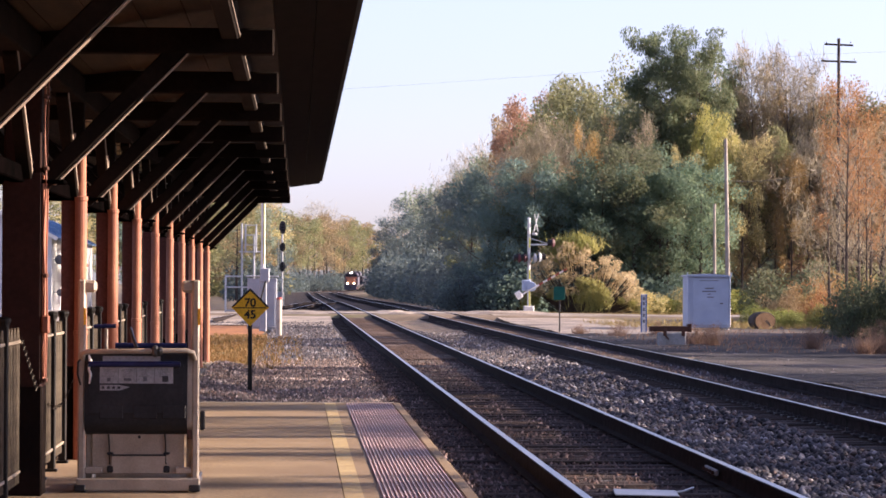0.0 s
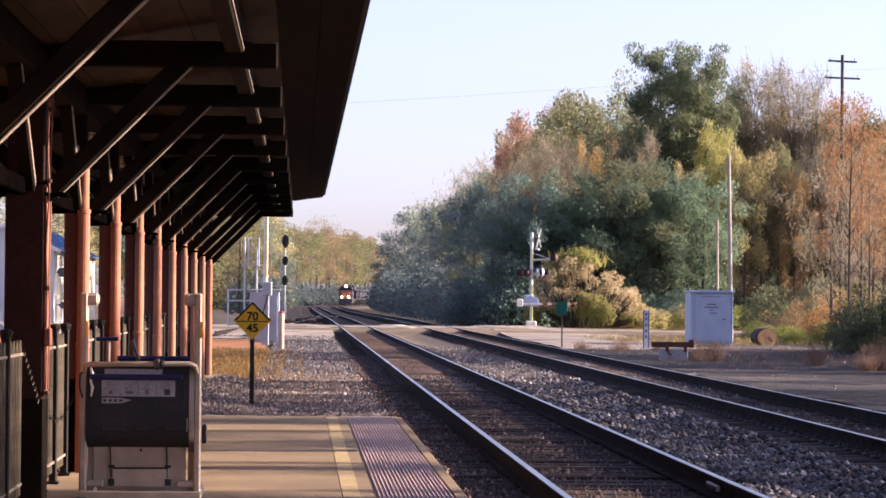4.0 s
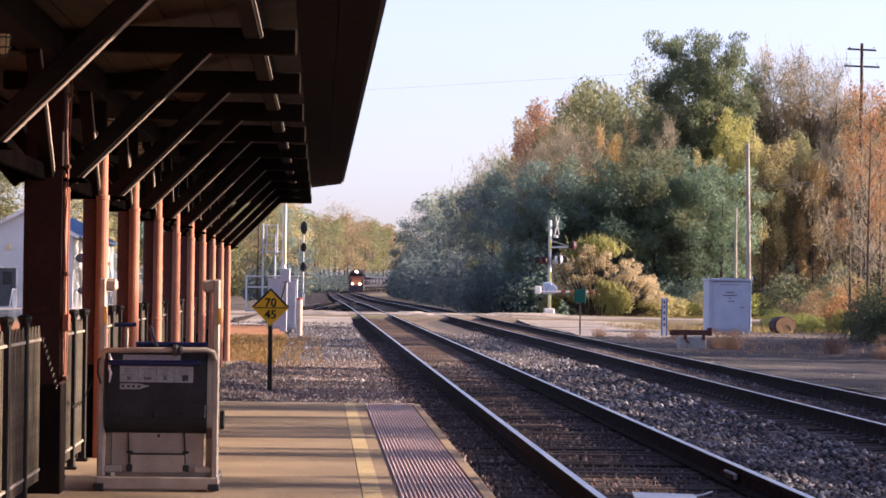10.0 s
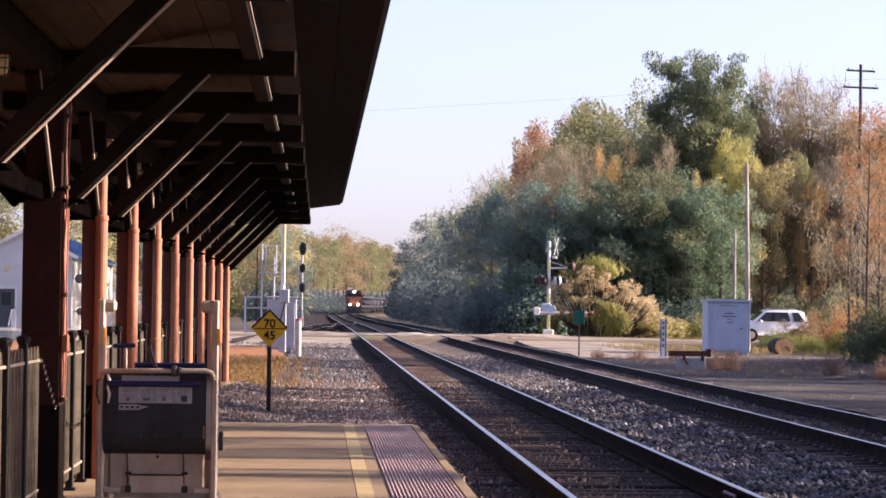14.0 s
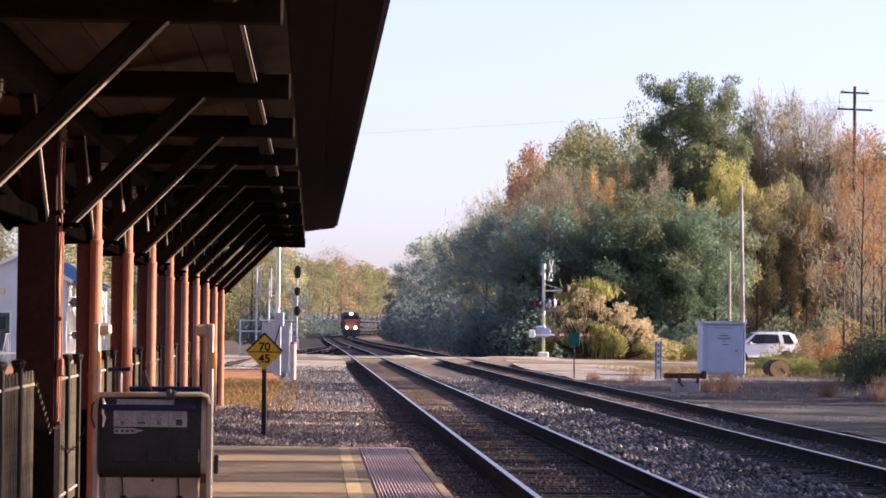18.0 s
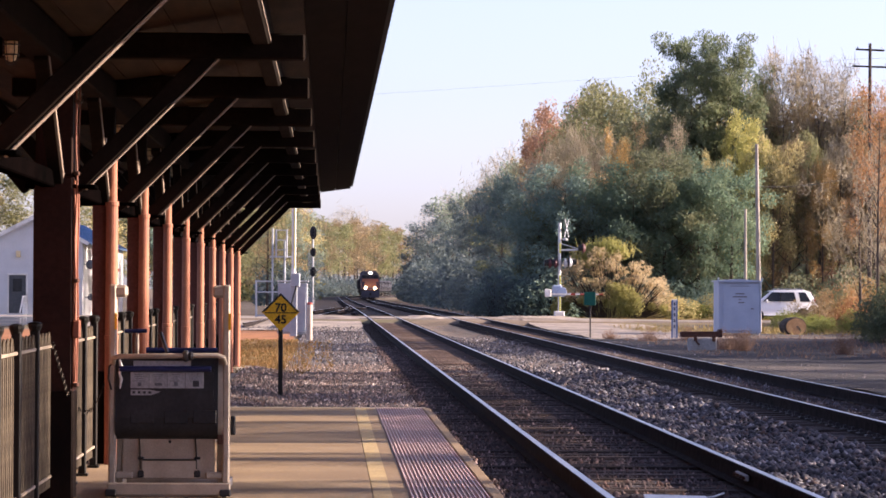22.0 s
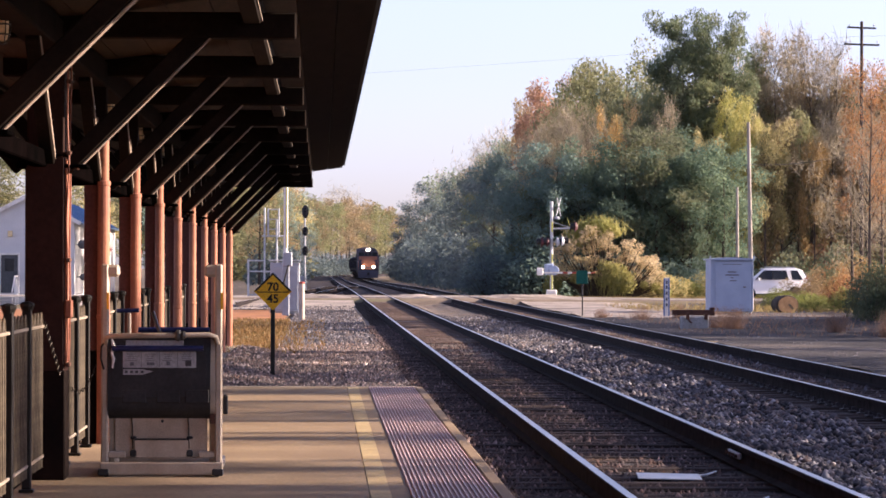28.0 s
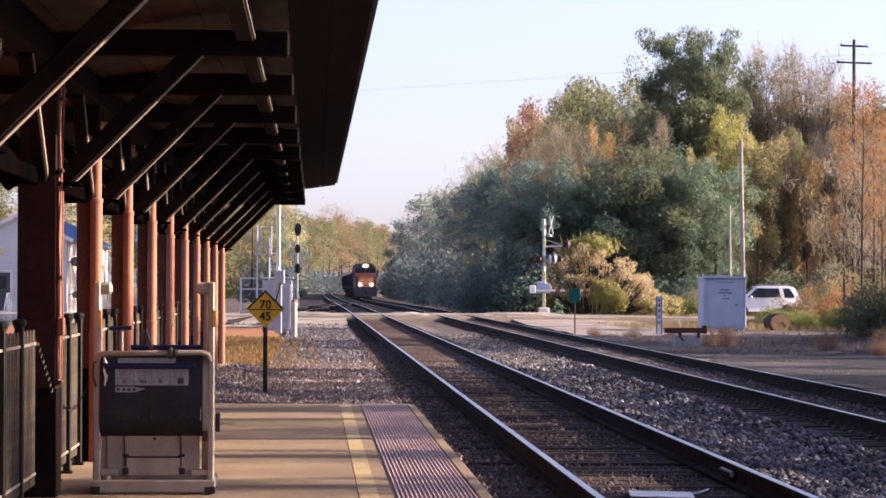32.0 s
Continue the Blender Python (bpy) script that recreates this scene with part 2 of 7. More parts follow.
RAIL_SIDE = surface("rail_rust", (0.013, 0.011, 0.012), (0.038, 0.031, 0.031), 6, 40, 0.9, bump=0.2, spec=0.05)
RAIL_TOP = surface("rail_polished", (0.36, 0.35, 0.36), (0.5, 0.49, 0.5), 3, 50, 0.3, metal=1.0, bump=0.02)
GROUND = surface("ground_dirt", (0.10, 0.075, 0.05), (0.24, 0.185, 0.13), 0.35, 6, 0.95, bump=0.6, stain=(0.11, 0.10, 0.045), dist=0.05)
DIRT = surface("gravel_dirt", (0.007, 0.007, 0.011), (0.06, 0.054, 0.055), 0.38, 12, 0.95, bump=0.8, stain=(0.17, 0.14, 0.115), dist=0.05)
SAND = surface("pale_sand", (0.20, 0.165, 0.135), (0.42, 0.365, 0.305), 0.6, 9, 0.95, bump=0.6, stain=(0.15, 0.125, 0.10), dist=0.04)
ROAD = surface("road_asphalt", (0.19, 0.165, 0.145), (0.40, 0.35, 0.305), 0.8, 5, 0.9, bump=0.5, stain=(0.12, 0.105, 0.10), dist=0.04)
CLAY = surface("red_clay", (0.22, 0.092, 0.035), (0.36, 0.16, 0.062), 0.6, 10, 0.95, bump=0.5)
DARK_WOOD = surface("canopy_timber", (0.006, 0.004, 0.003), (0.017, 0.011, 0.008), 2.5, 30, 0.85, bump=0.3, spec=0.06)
SOFFIT = surface("darker_overhang_boards", (0.008, 0.005, 0.004), (0.020, 0.013, 0.010), 1.5, 25, 0.85, bump=0.25, stretch=(6, 1, 1), spec=0.05)
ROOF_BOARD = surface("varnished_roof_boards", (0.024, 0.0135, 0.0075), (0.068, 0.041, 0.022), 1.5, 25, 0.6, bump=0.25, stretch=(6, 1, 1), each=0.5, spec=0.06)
ROOF_TOP = surface("roof_felt", (0.05, 0.05, 0.05), (0.10, 0.095, 0.09), 1, 30, 0.9)
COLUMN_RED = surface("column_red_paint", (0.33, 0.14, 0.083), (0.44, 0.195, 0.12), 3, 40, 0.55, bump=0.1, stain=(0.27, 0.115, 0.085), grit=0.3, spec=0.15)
# Post red, darkened for the shade on its front.
POST_RED_SHADED = surface("post_shaded_red", (0.020, 0.008, 0.006), (0.038, 0.014, 0.010), 2, 30, 0.6, bump=0.2, spec=0.12)
# Pale tone that paints sunlight onto thin edges; the conduit shares it.
SUNLIT_TONE = surface("sunlit_tone", (0.21, 0.16, 0.125), (0.32, 0.25, 0.195), 4, 40, 0.8, bump=0.2)
# Pale tone for the sunlight painted along the purlins.
PURLIN_SUN = surface("purlin_sun_tone", (0.11, 0.085, 0.07), (0.19, 0.15, 0.125), 4, 40, 0.8, bump=0.2)
PURLIN_WOOD = surface("purlin_timber", (0.014, 0.010, 0.008), (0.030, 0.022, 0.018), 2.5, 30, 0.85, bump=0.3, stretch=(6, 1, 6), spec=0.08)
IRON_BLACK = surface("black_iron", (0.022, 0.021, 0.022), (0.055, 0.052, 0.05), 5, 60, 0.35, bump=0.05, spec=0.5)
NEAR_BLACK = surface("near_black_timber", (0.001, 0.001, 0.001), (0.003, 0.002, 0.002), 3, 30, 0.95, bump=0.2, spec=0.0)
POST_FOOT = surface("post_foot_black", (0.0045, 0.0027, 0.0022), (0.011, 0.006, 0.0045), 3, 20, 0.8, bump=0.3, spec=0.08)
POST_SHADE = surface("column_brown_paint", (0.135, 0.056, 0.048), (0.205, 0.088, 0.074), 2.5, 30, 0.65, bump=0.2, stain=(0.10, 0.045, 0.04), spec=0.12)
PICKET_IRON = surface("picket_grey_brown", (0.045, 0.035, 0.024), (0.105, 0.083, 0.056), 5, 60, 0.6, bump=0.05, spec=0.12)

# ---------------------------------------------------------------- ground and tracks
NEAR_X, FAR_X, GAUGE = 2.75, 7.0, 1.505
RAIL_Z, TIE_Z, BED_Z = 0.08, -0.105, -0.125


def bend(y):
    """How far the line has swung to the right at y, after a slight ease to the left."""
    k = min(1.0, max(0.0, (y - 150.0) / 260.0))
    return 2.45e-4 * max(0.0, y - 518.0) ** 2 - 0.25 * k * k * (3 - 2 * k)


def dip(y):
    """The line sinks a little beyond the road."""
    k = min(1.0, max(0.0, (y - 160.0) / 200.0))
    return -0.24 * k * k * (3 - 2 * k)


def road_z(x):
    return 0.075 if x < 9 else max(-0.05, 0.075 - 0.012 * (x - 9))


def ground_z(x, y):
    """Height of the open ground."""
    z = -0.30 if x > 10 else -0.24
    if 132 < y < 156:
        z = road_z(x) - 0.03 if abs(x) < 70 else z
    if x < -12:
        z = -0.24 - min(0.6, 0.06 * (-12 - x))
    return z + dip(y)


def sheet(name, xs, ys, height, mat, label, category, rough=0.0, seed=0):
    """An uneven sheet over the lines xs and ys."""
    ms = Mesh()
    for y in ys:
        for x in xs:
            ms.v.append((x, y, height(x, y) + (rough * noise.noise((x * 0.8 + seed, y * 0.5, seed)) if rough else 0)))
    n = len(xs)
    ms.f = [(j * n + i, j * n + i + 1, (j + 1) * n + i + 1, (j + 1) * n + i) for j in range(len(ys) - 1) for i in range(n - 1)]
    return single(name, ms, mat, label, category, kind="structure", smooth=True)


def steps(*stops):
    """Lines at even steps: start, step, stop, step, stop ..."""
    out, a = [], stops[0]
    for k in range(1, len(stops), 2):
        d, b = stops[k], stops[k + 1]
        n = max(1, round((b - a) / d))
        out += [a + (b - a) * i / n for i in range(n)]
        a = b
    return out + [a]


sheet("ground", steps(-4000, 1000, -200, 30, -40, 4, 40, 30, 200, 1000, 4000), steps(-3000, 700, -200, 40, 0, 5, 130, 2, 160, 20, 400, 100, 1000, 1000, 4900),
      ground_z, GROUND, "brown earth with thin dry grass", "ground", 0.04)


def bed_z(x, y):
    """Ballast: flat under each track, dished between them, falling away on the right."""
    u = x - bend(y)
    z = BED_Z + dip(y)
    if 4.15 < u < 5.6:
        z -= 0.10 * math.sin(math.pi * (u - 4.15) / 1.45)
    if u > 8.35:
        z -= 0.22 * min(1.0, (u - 8.35) / 1.4)
    if u < 1.3 and y > 36:
        z -= 0.03
    if u < -0.7 and 36 < y < 56:
        z += 0.125 * min(1.0, (-0.7 - u) / 0.7)
    if y > 45 and (abs(u - NEAR_X) < 0.72 or abs(u - FAR_X) < 0.72):
        z += 0.036 * min(1.0, (y - 45) / 10)
    return z


def ballast(name, y0, y1, left, step):
    xs = steps(left, 0.35, 9.9) if step < 2 else steps(left, 0.9, 10.2)
    ys = steps(y0, step, y1)
    ms = Mesh()
    for y in ys:
        for x in xs:
            ms.v.append((x + bend(y), y, bed_z(x + bend(y), y) + 0.02 * noise.noise((x * 2.1, y * 1.3, 4))))
    n = len(xs)
    ms.f = [(j * n + i, j * n + i + 1, (j + 1) * n + i + 1, (j + 1) * n + i) for j in range(len(ys) - 1) for i in range(n - 1)]
    # beyond the road the darker ballast colour stands in for shade
    return single(name, ms, BALLAST if y1 < 40 or y1 > 800 else BALLAST_DUSTY, "grey crushed-stone track ballast", "ballast", kind="structure", smooth=True)


ballast("ballast_platform", -12, 36.4, 1.33, 0.6)
ballast("ballast_pad", 36.4, 54, -1.7, 0.8)
ballast("ballast_yard", 54, 140, -0.95, 0.8)
ballast("ballast_distant", 149, 900, -3.0, 5)


STAINED_BED = surface("oil_and_rust_stained_bed", (0.035, 0.024, 0.020), (0.135, 0.088, 0.062), 1.2, 14, 0.95, bump=1.0, stain=(0.17, 0.14, 0.115), dist=0.05, spec=0.08)
for cx in (NEAR_X, FAR_X):
    sheet("track_bed_stain", steps(cx - 0.70, 0.35, cx + 0.70), steps(60, 0.8, 139.6), lambda x, y: bed_z(x, y) + 0.018, STAINED_BED, "ballast stained brown by oil and rust between the rails", "ballast", 0.012, 3)


def scatter_stones(name, areas, seed, size, mat=None):
    """Loose crushed stones; areas: (x0, x1, y0, y1, stones a square metre)."""
    rs = np.random.RandomState(seed)
    octa = np.array([(1, 0, 0), (-1, 0, 0), (0, 1, 0), (0, -1, 0), (0, 0, 1), (0, 0, -1)], float)
    tri = np.array([(0, 2, 4), (2, 1, 4), (1, 3, 4), (3, 0, 4), (2, 0, 5), (1, 2, 5), (3, 1, 5), (0, 3, 5)])
    P, S = [], []
    for x0, x1, y0, y1, dens in areas:
        n = int((x1 - x0) * (y1 - y0) * dens)
        P.append(np.stack([rs.uniform(x0, x1, n), rs.uniform(y0, y1, n)], 1))
    P = np.concatenate(P)
    z = np.array([bed_z(x, y) if x < 9.8 and y < 112 else (-0.25 if x > 9 else -0.13) for x, y in P])
    n = len(P)
    r = size * rs.uniform(0.45, 1.15, n)
    z += rs.uniform(-0.2, 0.55, n) * r
    V = octa[None] * rs.uniform(0.55, 1.2, (n, 6, 1)) * r[:, None, None] + rs.normal(0, 0.18, (n, 6, 3)) * r[:, None, None]
    a = rs.uniform(0, 6.28, n)
    c, s = np.cos(a)[:, None], np.sin(a)[:, None]
    V = np.stack([V[..., 0] * c - V[..., 1] * s, V[..., 0] * s + V[..., 1] * c, V[..., 2] * 0.75], -1)
    V += np.concatenate([P, z[:, None]], 1)[:, None]
    if size < 0.05:  # small ones lie bedded: their upper faces show
        V[:, :4, 2] -= 0.55 * r[:, None]
        tri = tri[:4]
    F = tri[None] + 6 * np.arange(n)[:, None, None]
    ob = new(name, arrays(name, V.reshape(-1, 3), F.reshape(-1, 3), mat or STONE_LOOSE))
    return tagged(ob, "loose grey and rust-stained ballast stones", "stones", kind="stuff")


def stone_material(name="loose_stone", k=(0.91, 0.98, 1.09)):
    m, nodes, links, b = material(name, 0.85)
    geo = nodes.new("ShaderNodeNewGeometry")
    col = ramp_node(nodes, links, geo.outputs["Random Per Island"],
                    [(0.0, (0.028, 0.026, 0.028)), (0.3, (0.062, 0.058, 0.062)), (0.6, (0.125, 0.116, 0.12)), (0.8, (0.125, 0.085, 0.066)), (1.0, (0.36, 0.342, 0.335))])
    co = nodes.new("ShaderNodeTexCoord").outputs["Object"]
    big = ramp_node(nodes, links, noise_node(nodes, links, co, 0.5, 4), [(0.35, (0.65 * k[0], 0.6 * k[1], 0.58 * k[2])), (0.65, (1.15 * k[0], 1.12 * k[1], 1.1 * k[2]))])
    links.new(mix_node(nodes, links, 0.8, col, big, "MULTIPLY"), b.inputs["Base Color"])
    b.inputs["Specular IOR Level"].default_value = 0.3
    return m


STONE_LOOSE = stone_material()
STONE_OIL_SHADOW = stone_material("oil_stain_and_shadow_stone", (0.64, 0.46, 0.42))
STONE_WARM = stone_material("sandy_stone", (2.1, 1.92, 1.75))
scatter_stones("ballast_stones", [
    (3.85, 5.7, 17, 62, 230), (8.25, 9.75, 33, 75, 150)], 3, 0.056)
scatter_stones("shoulder_stones", [(-1.65, 1.3, 36.4, 62, 290)], 13, 0.036, STONE_WARM)
# The dark strip at x 1.2 to 1.95 paints in the rail's shadow.
scatter_stones("track_stones", [(1.33, 2.0, 17, 36.4, 450), (1.2, 1.95, 36.4, 80, 260), (2.05, 3.4, 17, 45, 190), (2.05, 3.4, 45, 75, 90), (2.05, 3.4, 75, 120, 35), (6.3, 7.7, 30, 75, 130)], 7, 0.033, STONE_OIL_SHADOW)
scatter_stones("ballast_stones_beyond", [(-1.0, 1.3, 62, 112, 60), (-8, 1.4, 112, 139, 12), (3.7, 5.8, 62, 100, 60), (6.3, 7.7, 35, 80, 40)], 4, 0.048)
scatter_stones("dirt_stones", [(9.7, 12.4, 40, 100, 40)], 5, 0.028)

RAIL_PROFILE = [(-0.07, -0.175), (0.07, -0.175), (0.07, -0.165), (0.012, -0.145), (0.009, -0.045), (0.035, -0.035), (0.036, -0.008), (0.030, 0.0), (-0.030, 0.0), (-0.036, -0.008), (-0.035, -0.035), (-0.009, -0.045), (-0.012, -0.145), (-0.07, -0.165)]


def rail_mesh(line, profile):
    """A rail swept along (x, y) places; its running surface is its second material."""
    ms, n = Mesh(), len(profile)
    for i, (x, y) in enumerate(line):
        x0, y0 = line[max(0, i - 1)]
        x1, y1 = line[min(len(line) - 1, i + 1)]
        d = Vector((x1 - x0, y1 - y0)).normalized()
        ms.v += [(x + d.y * u, y - d.x * u, RAIL_Z + dip(y) + w) for u, w in profile]
    for i in range(len(line) - 1):
        ms.f += [(i * n + k, i * n + (k + 1) % n, (i + 1) * n + (k + 1) % n, (i + 1) * n + k) for k in range(n)]
    me = ms.data("rail", [RAIL_SIDE, RAIL_TOP], fix=False)
    for i, p in enumerate(me.polygons):
        p.material_index = 1 if i % n == 7 else 0
    me.update()
    return me


def track(name, centre, y0, y1, label):
    """A track of two rails and its ties, along centre(y)."""
    tr = thing(name, label, "railway track", kind="structure")
    ys = steps(y0, 6, min(y1, 480), 12, y1) if y1 > 480 else steps(y0, 3, y1)
    for s in (-1, 1):
        part("rail", rail_mesh([(centre(y) + s * GAUGE / 2, y) for y in ys], RAIL_PROFILE), None, tr, "steel rail with polished head and rusty sides")
    return tr


near_track = track("track_near", lambda y: NEAR_X + bend(y), -12, 900, "main line of polished steel rails on dark timber ties")
far_track = track("track_far", lambda y: FAR_X + bend(y), -12, 900, "second main line of polished steel rails on timber ties")


def siding_x(y):
    u = (262.0 - y) / 100.0
    return NEAR_X + bend(y) - (3.9 * u if y < 225 else 5.27 * max(0.0, u) ** 2)


siding = track("track_siding", siding_x, 118, 262, "turnout track of worn rails joining the main line")

# ties: the nearest are pieces of their own, the rest lie joined
TIE_MESHES = []
for k in range(4):
    ms = Mesh().cbox((0, 0, -0.09), (2.6, 0.225, 0.18), 0.012 + 0.004 * k)
    TIE_MESHES.append(ms.data("tie", TIE))


def lay_ties(tr, centre, y0, y1, single_to, every=0.5):
    y, rest, k = y0, Mesh(), 0
    while y < y1:
        x, turn = centre(y) + RND.uniform(-0.03, 0.03), RND.uniform(-1.2, 1.2)
        dz = RND.uniform(-0.012, 0.008) + dip(y)
        if y < single_to:
            ob = part("tie", TIE_MESHES[k % 4], None, tr)
            ob.matrix_basis = pose(x, y, TIE_Z + dz, 0, 0, turn)
        else:
            rest.box((x, y, TIE_Z + dz - 0.09), (2.6, 0.225, 0.18))
        y += every * (1 + RND.uniform(-0.05, 0.05))
        k += 1
    if rest.f:
        tagged(part("tie_row", rest, TIE, tr), "dark timber ties in ballast", kind="stuff")


lay_ties(near_track, lambda y: NEAR_X + bend(y), 14, 139.5, 80)
lay_ties(far_track, lambda y: FAR_X + bend(y), 20, 139.5, 90)
lay_ties(near_track, lambda y: NEAR_X + bend(y), 149.5, 420, 0, 0.55)
lay_ties(far_track, lambda y: FAR_X + bend(y), 149.5, 420, 0, 0.55)
lay_ties(siding, siding_x, 150, 225, 0, 0.6)

# road over the tracks, the dirt beside it, clay and grass on the left
sheet("road", steps(-70, 5, -3, 1, 10, 2, 70), steps(140, 1.5, 149), lambda x, y: road_z(x) - 0.012, ROAD, "pale worn asphalt road crossing the tracks", "road", 0.03)
sheet("dirt_lot", steps(9.5, 0.7, 40), steps(30, 1.2, 139.8), lambda x, y: -0.235 + max(0.0, (y - 126) / 14) * (road_z(x) + 0.215), DIRT, "uneven gravelly dirt beside the tracks", "dirt", 0.05, 2)
sheet("dirt_apron", steps(-12, 1.2, 1.5), steps(112, 2, 139.8), lambda x, y: -0.13 + max(0, (y - 120) / 20) * 0.19, SAND, "pale dirt and old asphalt by the road", "dirt", 0.03, 5)
sheet("clay_bank", steps(-14, 0.8, -1.2), steps(88, 1.5, 113), lambda x, y: -0.14 + 0.02 * math.sin(y), CLAY, "bare reddish clay bank", "clay", 0.05, 8)
sheet("sand_lot", steps(9.55, 0.8, 19), steps(99, 1.2, 139.9), lambda x, y: -0.195 + max(0.0, (y - 126) / 14) * (road_z(x) + 0.205) - max(0.0, (x - 14) / 40) - max(0.0, (104 - y) / 60), SAND, "pale sandy ground beside the crossing", "dirt", 0.05, 2)
crossing = thing("crossing_panels", "worn timber and asphalt panels between the rails at the road", "level crossing", kind="structure")
for cx in (NEAR_X, FAR_X):
    for u, w in ((-1.05, 0.45), (0.0, 1.30), (1.05, 0.45)):
        part("panel", Mesh().cbox((cx + u, 144.5, 0.03), (w, 9.0, 0.08), 0.015), ROAD, crossing)

for x0, x1, y0, y1, tone in ((-2.4, 1.75, 138.6, 140.6, 1), (3.7, 6.1, 138.9, 140.7, 2), (8.0, 12.5, 138.4, 140.5, 3), (-3.0, 1.8, 148.4, 150.4, 4), (3.7, 6.1, 148.3, 150.2, 5), (8.0, 14.0, 148.5, 150.5, 6)):
    ms, rs, n = Mesh(), random.Random(tone), 26
    ring = []
    for k in range(n):
        a = 2 * math.pi * k / n
        e = 1 + 0.22 * noise.noise((3 * math.cos(a), 3 * math.sin(a), tone * 7.0))
        ring.append(((x0 + x1) / 2 + (x1 - x0) / 2 * e * math.cos(a), (y0 + y1) / 2 + (y1 - y0) / 2 * e * math.sin(a)))
    ms.v = [((x0 + x1) / 2, (y0 + y1) / 2, 0.125)] + [(x0 / 4 + x1 / 4 + u / 2, y0 / 4 + y1 / 4 + w / 2, 0.10 + rs.uniform(0, 0.05)) for u, w in ring] + [(u, w, -0.06) for u, w in ring]
    ms.f = [(0, 1 + k, 1 + (k + 1) % n) for k in range(n)] + [(1 + k, 1 + n + k, 1 + n + (k + 1) % n, 1 + (k + 1) % n) for k in range(n)]
    single("road_shoulder", ms, SAND, "heap of pale gravel along the road's edge", "gravel", kind="structure", smooth=True)

# ---------------------------------------------------------------- platform
def platform():
    single("platform", Mesh().cbox((-0.90, 12.1, -0.2), (2.48, 48.2, 0.4), 0.008), CONCRETE, "tan brushed-concrete station platform", "platform", kind="structure")
    single("pavement_dark", Mesh().cbox((-5.60, 23.5, -0.235), (6.9, 71.0, 0.4), 0.01), PAVEMENT_DARK, "dark pavement behind the platform fence", "pavement", kind="structure")
    single("platform_rear", Mesh().cbox((-1.9, 47.7, -0.295), (0.5, 22.8, 0.4), 0.01), EDGE_STONE, "pale concrete pad under the far end of the canopy", "platform", kind="structure")
    single("yellow_line", Mesh().box((0.41, 12.1, -0.2), (0.14, 48.2, 0.404)), YELLOW_LINE, "worn yellow safety line along the platform", "line", kind="structure")
    single("platform_band", Mesh().box((0.545, 12.1, -0.2), (0.13, 48.2, 0.4)), CONCRETE, "tan concrete band", "platform", kind="structure")
    edge = single("platform_edge", Mesh().cbox((1.265, 12.1, -0.2), (0.12, 48.2, 0.41), 0.02), CONCRETE, "worn pale concrete platform edge", "platform", kind="structure")
    strip = thing("tactile_strip", "red-brown tactile paving with raised pale bars", "tactile paving", kind="structure")
    part("paving_base", Mesh().box((0.908, 12.1, -0.2), (0.594, 48.2, 0.4)), TACTILE, strip)
    bar = Mesh().cbox((0, 12.1, 0.004), (0.017, 48.2, 0.012), 0.005).data("bar", TACTILE_BAR)
    for i in range(18):
        part("bar", bar, None, strip).location = (0.625 + i * 0.0333, 0, 0)
    single("end_band", Mesh().box((-0.45, 36.29, -0.195), (3.4, 0.16, 0.4)), EDGE_STONE, "pale end kerb of the platform", "kerb", kind="structure")


platform()

# ---------------------------------------------------------------- canopy
CANOPY_SIZE = 1.108        # scale about the eye that keeps the canopy's view; bays become 4.21 m
EYE_LEVEL = Vector((0, 0, EYE))


def canopy_place(x, y, z):
    """Moves a canopy point out from the eye, so it keeps its place in the camera's view."""
    return EYE_LEVEL + (Vector((x, y, z)) - EYE_LEVEL) * CANOPY_SIZE


COLUMN_Y = [9.3, 13.9] + [18.5 + 3.8 * k for k in range(10)]
COLUMN_X, POST_X, RIDGE_Z = -1.77, -1.80, 2.22


def roof_z(x):
    """Underside of the canopy: lowest above the columns, rising to both eaves."""
    return 3.42 + 0.14 * abs(x - POST_X) * (0.3 if x < POST_X else 1) - 0.24


